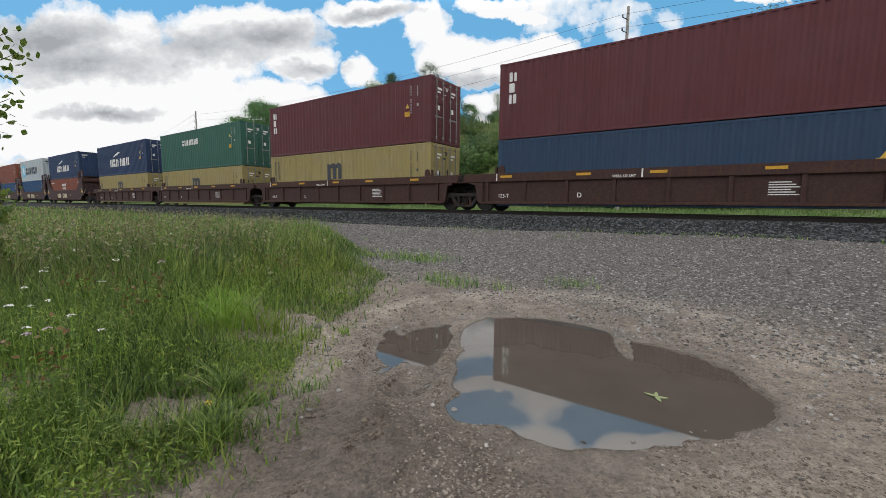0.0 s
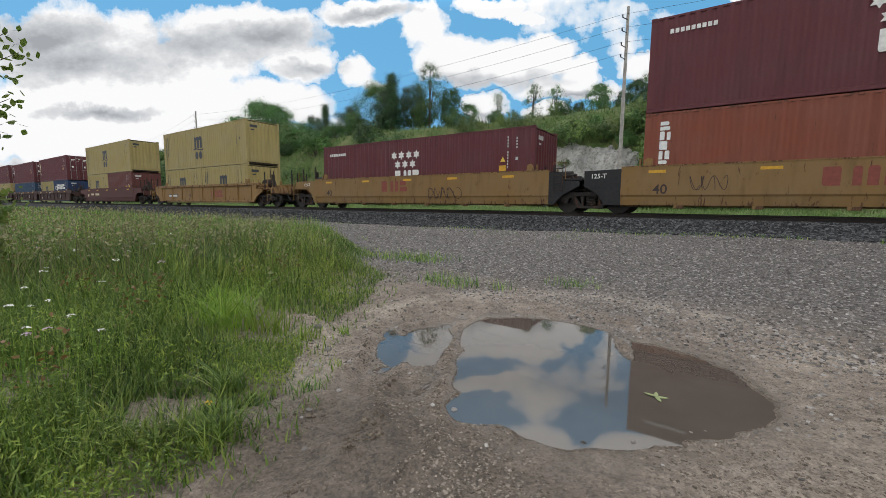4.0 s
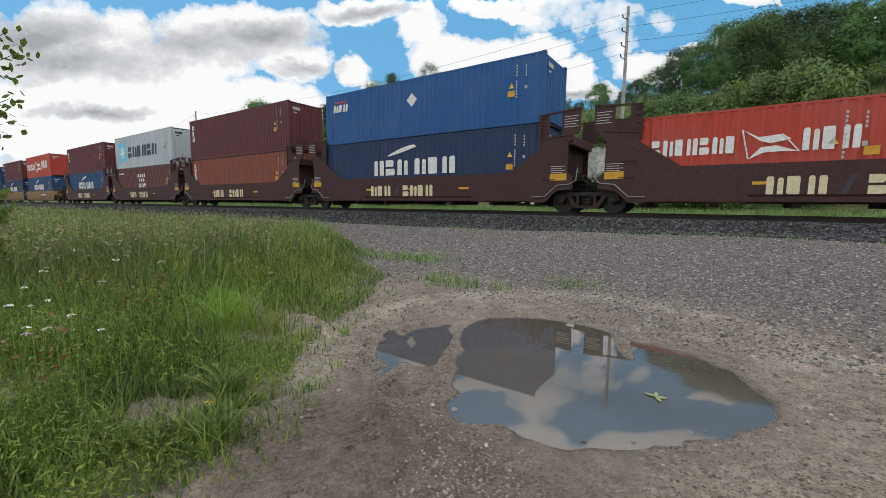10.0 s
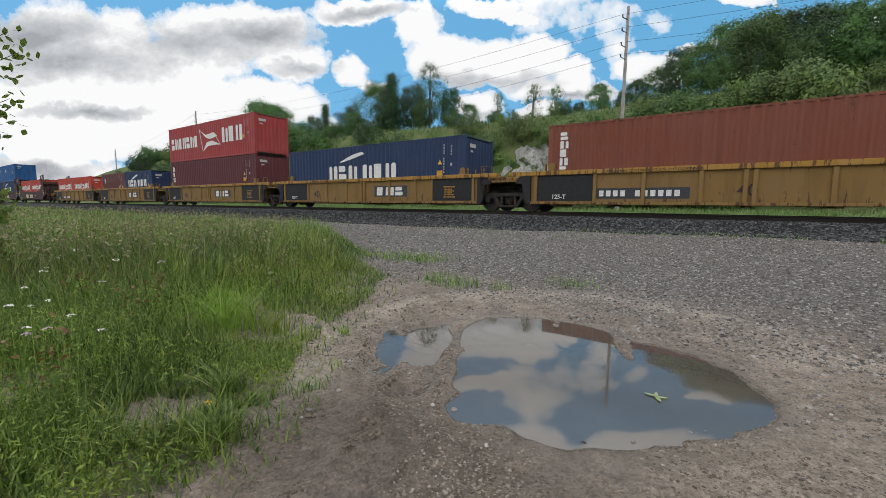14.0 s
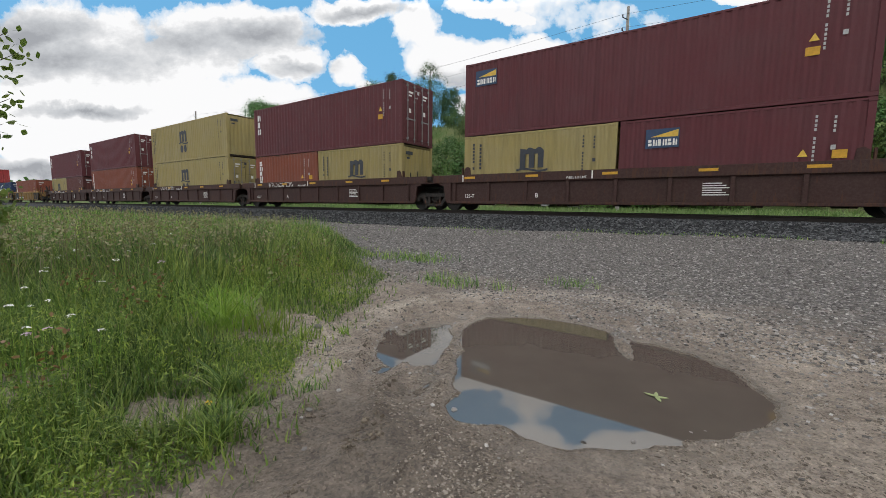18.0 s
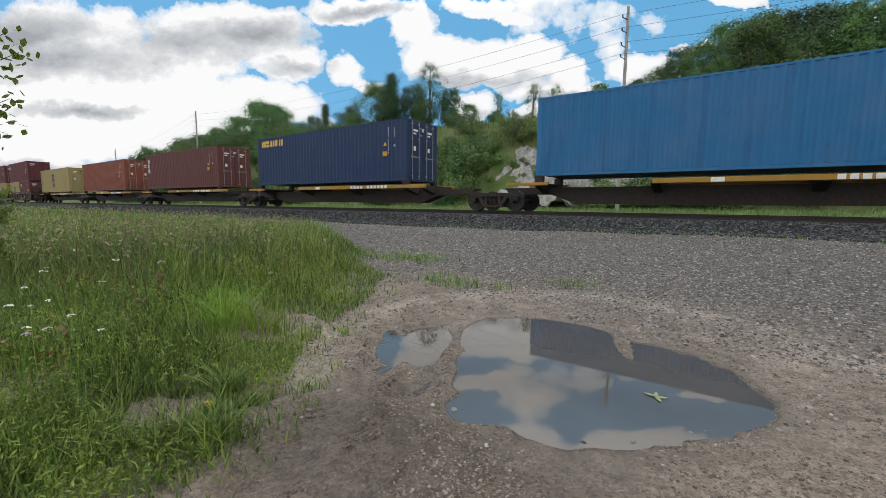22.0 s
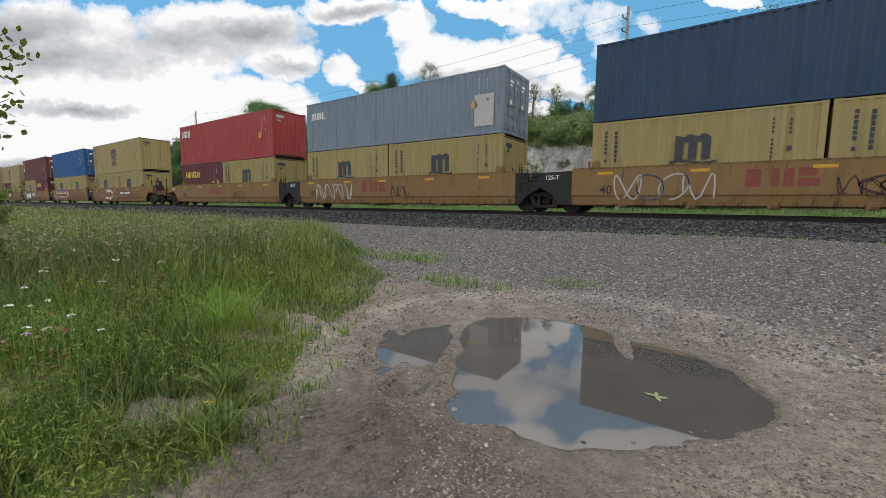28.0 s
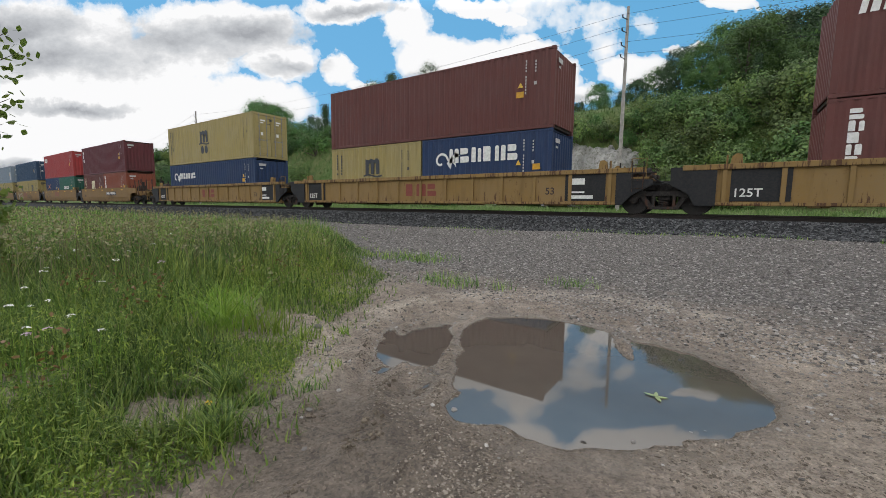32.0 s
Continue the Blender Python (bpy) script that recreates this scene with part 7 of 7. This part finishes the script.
# ---------------------------------------------------------------- utility line
POLES = [(65.5, 36.0, 16.6), (-7.3, 36.0, 16.6), (-78.4, 36.0, 17.0), (-157.4, 48.0, 17.2)]
ARMS = [0.65, 1.65, 2.75, 3.65]     # below the top
for x, y, top in POLES[1:]:
    z0 = ground_z(x, y)
    root = empty("utility_pole", pose(x, y, z0), label="tall grey weathered wooden utility pole with brackets", category="utility pole", group="poles of the power line")
    bm = bmesh.new()
    add_cyl(bm, 0.17, (0, 0, -0.6), (0, 0, top - z0), 12, 0.11)
    part("mast", bm, "pole_wood", root)
    for a in ARMS:
        bm = bmesh.new()
        add_cyl(bm, 0.035, (0, -0.1, top - z0 - a - 0.35), (-0.34, -0.16, top - z0 - a - 0.12), 6)
        add_cyl(bm, 0.05, (-0.34, -0.16, top - z0 - a - 0.14), (-0.36, -0.16, top - z0 - a + 0.1), 8)
        part("bracket", bm, "iron", root, "dark insulator bracket")
for k, a in enumerate(ARMS):
    for (x0, y0, t0), (x1, y1, t1) in zip(POLES, POLES[1:]):
        n = 26
        path = [Vector((x0 + (x1 - x0) * u - 0.36, y0 + (y1 - y0) * u - 0.16, t0 + (t1 - t0) * u - a + 0.1 - 4 * (1.3 + 0.25 * k) * u * (1 - u))) for u in [i / n for i in range(n + 1)]]
        bm = tube(path, 0.011, 5)
        tagged(new("power_cable", mesh_of(bm, "power_cable", "rubber_hose")), "thin dark sagging cable between utility poles", "cable", "cables of the power line")

# ---------------------------------------------------------------- stones
def stone_mesh(seed, squash=0.6):
    bm = bmesh.new()
    bmesh.ops.create_icosphere(bm, subdivisions=1, radius=1)
    rs = random.Random(seed)
    for v in bm.verts:
        v.co *= rs.uniform(0.7, 1.15)
        v.co.z *= squash
    return bm


def stone_mat(name, a, b2, c, rough=0.9):
    m, t, b, L = nodes_of(name)
    g, oi = t.nodes.new("ShaderNodeNewGeometry"), t.nodes.new("ShaderNodeObjectInfo")
    s = math_node(t, L, "FRACT", math_node(t, L, "ADD", g.outputs["Random Per Island"], oi.outputs["Random"]))
    col = ramp(t, s, [(0.0, a), (0.55, b2), (1.0, c)], L)
    n = tex(t, L, 60, 4, 0.7)
    L.new(mixc(t, L, ramp(t, n, [(0.4, (0, 0, 0)), (0.7, (0.4, 0.4, 0.4))], L), col, tuple(q * 0.5 for q in a)), b.inputs["Base Color"])
    b.inputs["Roughness"].default_value = rough
    MATS[name] = m


stone_mat("ballast_stone", (0.013, 0.014, 0.016), (0.045, 0.048, 0.051), (0.17, 0.175, 0.178))
stone_mat("mud_clod", (0.09, 0.07, 0.05), (0.14, 0.112, 0.08), (0.22, 0.18, 0.13))
stone_mat("mud_stone", (0.085, 0.068, 0.051), (0.205, 0.168, 0.13), (0.40, 0.35, 0.29))
stone_mat("gravel_stone", (0.065, 0.059, 0.053), (0.225, 0.207, 0.188), (0.50, 0.47, 0.435))


def stones_joined(name, places, sizes, mat, seed):
    """Many small stones as one mesh, each an uneven lump."""
    rs = np.random.RandomState(seed)
    bm = bmesh.new()
    bmesh.ops.create_cube(bm, size=1.5)
    base = np.array([v.co[:] for v in bm.verts])
    fcs = np.array([[v.index for v in f.verts] for f in bm.faces])
    bm.free()
    n, k = len(places), len(base)
    v = base[None] * rs.uniform(0.62, 1.2, (n, k, 3)) * rs.uniform(0.55, 1.1, (n, 1, 3)) * np.array([1, 1, 0.7])
    a = rs.uniform(0, 6.28, n)
    ca, sa = np.cos(a), np.sin(a)
    tl = rs.uniform(-0.6, 0.6, n)
    x, y, z = v[..., 0] * ca[:, None] - v[..., 1] * sa[:, None], v[..., 0] * sa[:, None] + v[..., 1] * ca[:, None], v[..., 2]
    y, z = y * np.cos(tl)[:, None] - z * np.sin(tl)[:, None], y * np.sin(tl)[:, None] + z * np.cos(tl)[:, None]
    v = np.stack([x, y, z], -1) * np.asarray(sizes)[:, None, None] + places[:, None, :]
    f = (np.arange(n) * k)[:, None, None] + fcs[None]
    return fast_mesh(name, v.reshape(-1, 3).tolist(), f.reshape(-1, 4).tolist(), mat)


# ballast: dense along the near shoulder
rs = np.random.RandomState(70)
n = 60000
u = rs.random(n)
bx = 5 - 62 * u ** 1.55
by = rs.uniform(11.1, 15.6, n) + 0.25 * rs.random(n)
bz = np.array([ground_z(a, c) for a, c in zip(bx, by)])
sz = rs.uniform(0.026, 0.05, n) * (1 + 0.012 * np.abs(bx))
stuff("ballast_stones", stones_joined("ballast_stones", np.stack([bx, by, bz + 0.012], 1), sz, "ballast_stone", 71), "loose grey crushed-stone ballast along the rails", "ballast")
# gravel of the lot
rts, hs = scatter(72, 40000, 2.2, 17, -62, 16, lambda x, y, q: 1 if y < 11.5 and grass_line(x, y) < 0.25 and basin(x, y) < -0.10 and (y > 3.4 + 0.9 * noise.noise(Vector((x, y, 60))) or q < 0.16) else 0, 0.75)
dist = np.hypot(rts[:, 0], rts[:, 1])
stuff("lot_gravel", stones_joined("lot_gravel", rts + np.array([0, 0, 0.009]), rs.uniform(0.35, 1.0, len(rts)) ** 2 * (0.0125 + 0.0014 * dist), "gravel_stone", 73), "loose pale gravel scattered over the lot", "gravel")
rts, hs = scatter(74, 38000, 1.05, 4.2, -66, 22, lambda x, y, q: 1 if grass_line(x, y) < 0.3 and basin(x, y) < -0.05 and noise.noise(Vector((x * 1.3, y * 1.3, 66))) > -0.25 + q * 0.3 else 0, 0.9)
stuff("fine_gravel", stones_joined("fine_gravel", rts + np.array([0, 0, 0.008]), rs.uniform(0.3, 1.0, len(rts)) ** 3 * 0.0075 + 0.0018, "mud_stone", 75), "fine gravel pressed into the mud", "gravel")
# clods along the ruts
rts, hs = scatter(76, 900, 1.0, 4.0, -75, -30, lambda x, y, q: 1 if min(abs(-x - rut_edge(y) + 0.12 * noise.noise(Vector((x * 2, y * 2, 17))) - o) for o in (-0.10, -0.42)) < 0.10 * q and noise.noise(Vector((x * 4, y * 4, 71))) > 0.05 else 0, 0.9)
stuff("mud_clods", stones_joined("mud_clods", rts + np.array([0, 0, 0.012]), rs.uniform(0.3, 1.0, len(rts)) ** 3 * 0.014 + 0.003, "mud_clod", 77), "dark crumbly clods of mud along the wheel ruts", "mud")
# single stones round the puddle
shapes = [mesh_of(stone_mesh(200 + k), "stone", "gravel_stone") for k in range(5)]
for k, (x, y, r) in enumerate([(-0.41, 1.63, 0.014), (-0.24, 1.75, 0.012), (-0.05, 1.98, 0.009), (-0.00, 2.03, 0.008), (0.18, 2.12, 0.009), (-0.99, 1.54, 0.020), (-1.07, 1.48, 0.012), (-3.76, 1.58, 0.16), (-1.46, 1.08, 0.016), (-1.42, 1.01, 0.011), (-2.02, 1.65, 0.03), (-2.18, 2.12, 0.02),
                              (-2.45, 1.91, 0.035), (-1.87, 1.44, 0.02), (0.33, 2.29, 0.012), (0.48, 2.73, 0.018), (0.05, 3.55, 0.022), (-1.53, 1.31, 0.014), (-1.28, 0.92, 0.012), (-0.71, 1.35, 0.011), (-0.63, 1.30, 0.008), (-0.12, 1.63, 0.008), (0.29, 1.81, 0.01)]):
    ob = tagged(new("stone", shapes[k % 5]), "pale worn stone lying on the damp ground", "stone", "single stones")
    ob.matrix_basis = Matrix.LocRotScale((x, y, max(ground_z(x, y), -0.004) + r * 0.25), Euler((0.2, 0.1, k)), (r * 1.2, r, r))

# a leaf that floats on the puddle
plain("leaf_pale", (0.25, 0.30, 0.12), 0.5, 0, 0.2, 40)
leaf = empty("fallen_leaf", pose(-0.22, 2.25, 0.003, 0, 0, 20), label="yellow-green fallen leaf floating on the puddle", category="leaf")
for k, a in enumerate((0, 75, -80, 150)):
    bm = bmesh.new()
    add_prism(bm, [(0, -0.002), (0.02, -0.011), (0.045, -0.007), (0.06, 0), (0.045, 0.007), (0.02, 0.011), (0, 0.002)], "z", 0, 0.0015)
    put(part("leaflet", bm, "leaf_pale", leaf), 0, 0, 0.001 * k, 0, 0, a)

# ---------------------------------------------------------------- far woods closing the view
rs = np.random.RandomState(90)
pts, szs = [], []
for i in range(900):
    a = radians(rs.uniform(-89.5, -70)) if i < 500 else radians(rs.uniform(-180, 180))
    r = rs.uniform(330, 420) if i < 500 else rs.uniform(600, 700)
    c = np.array([r * math.sin(a), r * math.cos(a), 0.5])
    if c[1] > 20 and -300 < c[0] < 0:
        continue
    h = rs.uniform(5, 13) * (1.3 if i >= 500 else 1)
    for _ in range(16):
        pts.append(c + np.array([rs.normal() * 4, rs.normal() * 4, h * rs.random()]))
        szs.append(rs.uniform(1.2, 2.6))
stuff("far_woods", quads_mesh("far_woods", np.array(pts), szs, "leaf_broad", 91), "distant green tree line on the horizon", "trees")
motions()
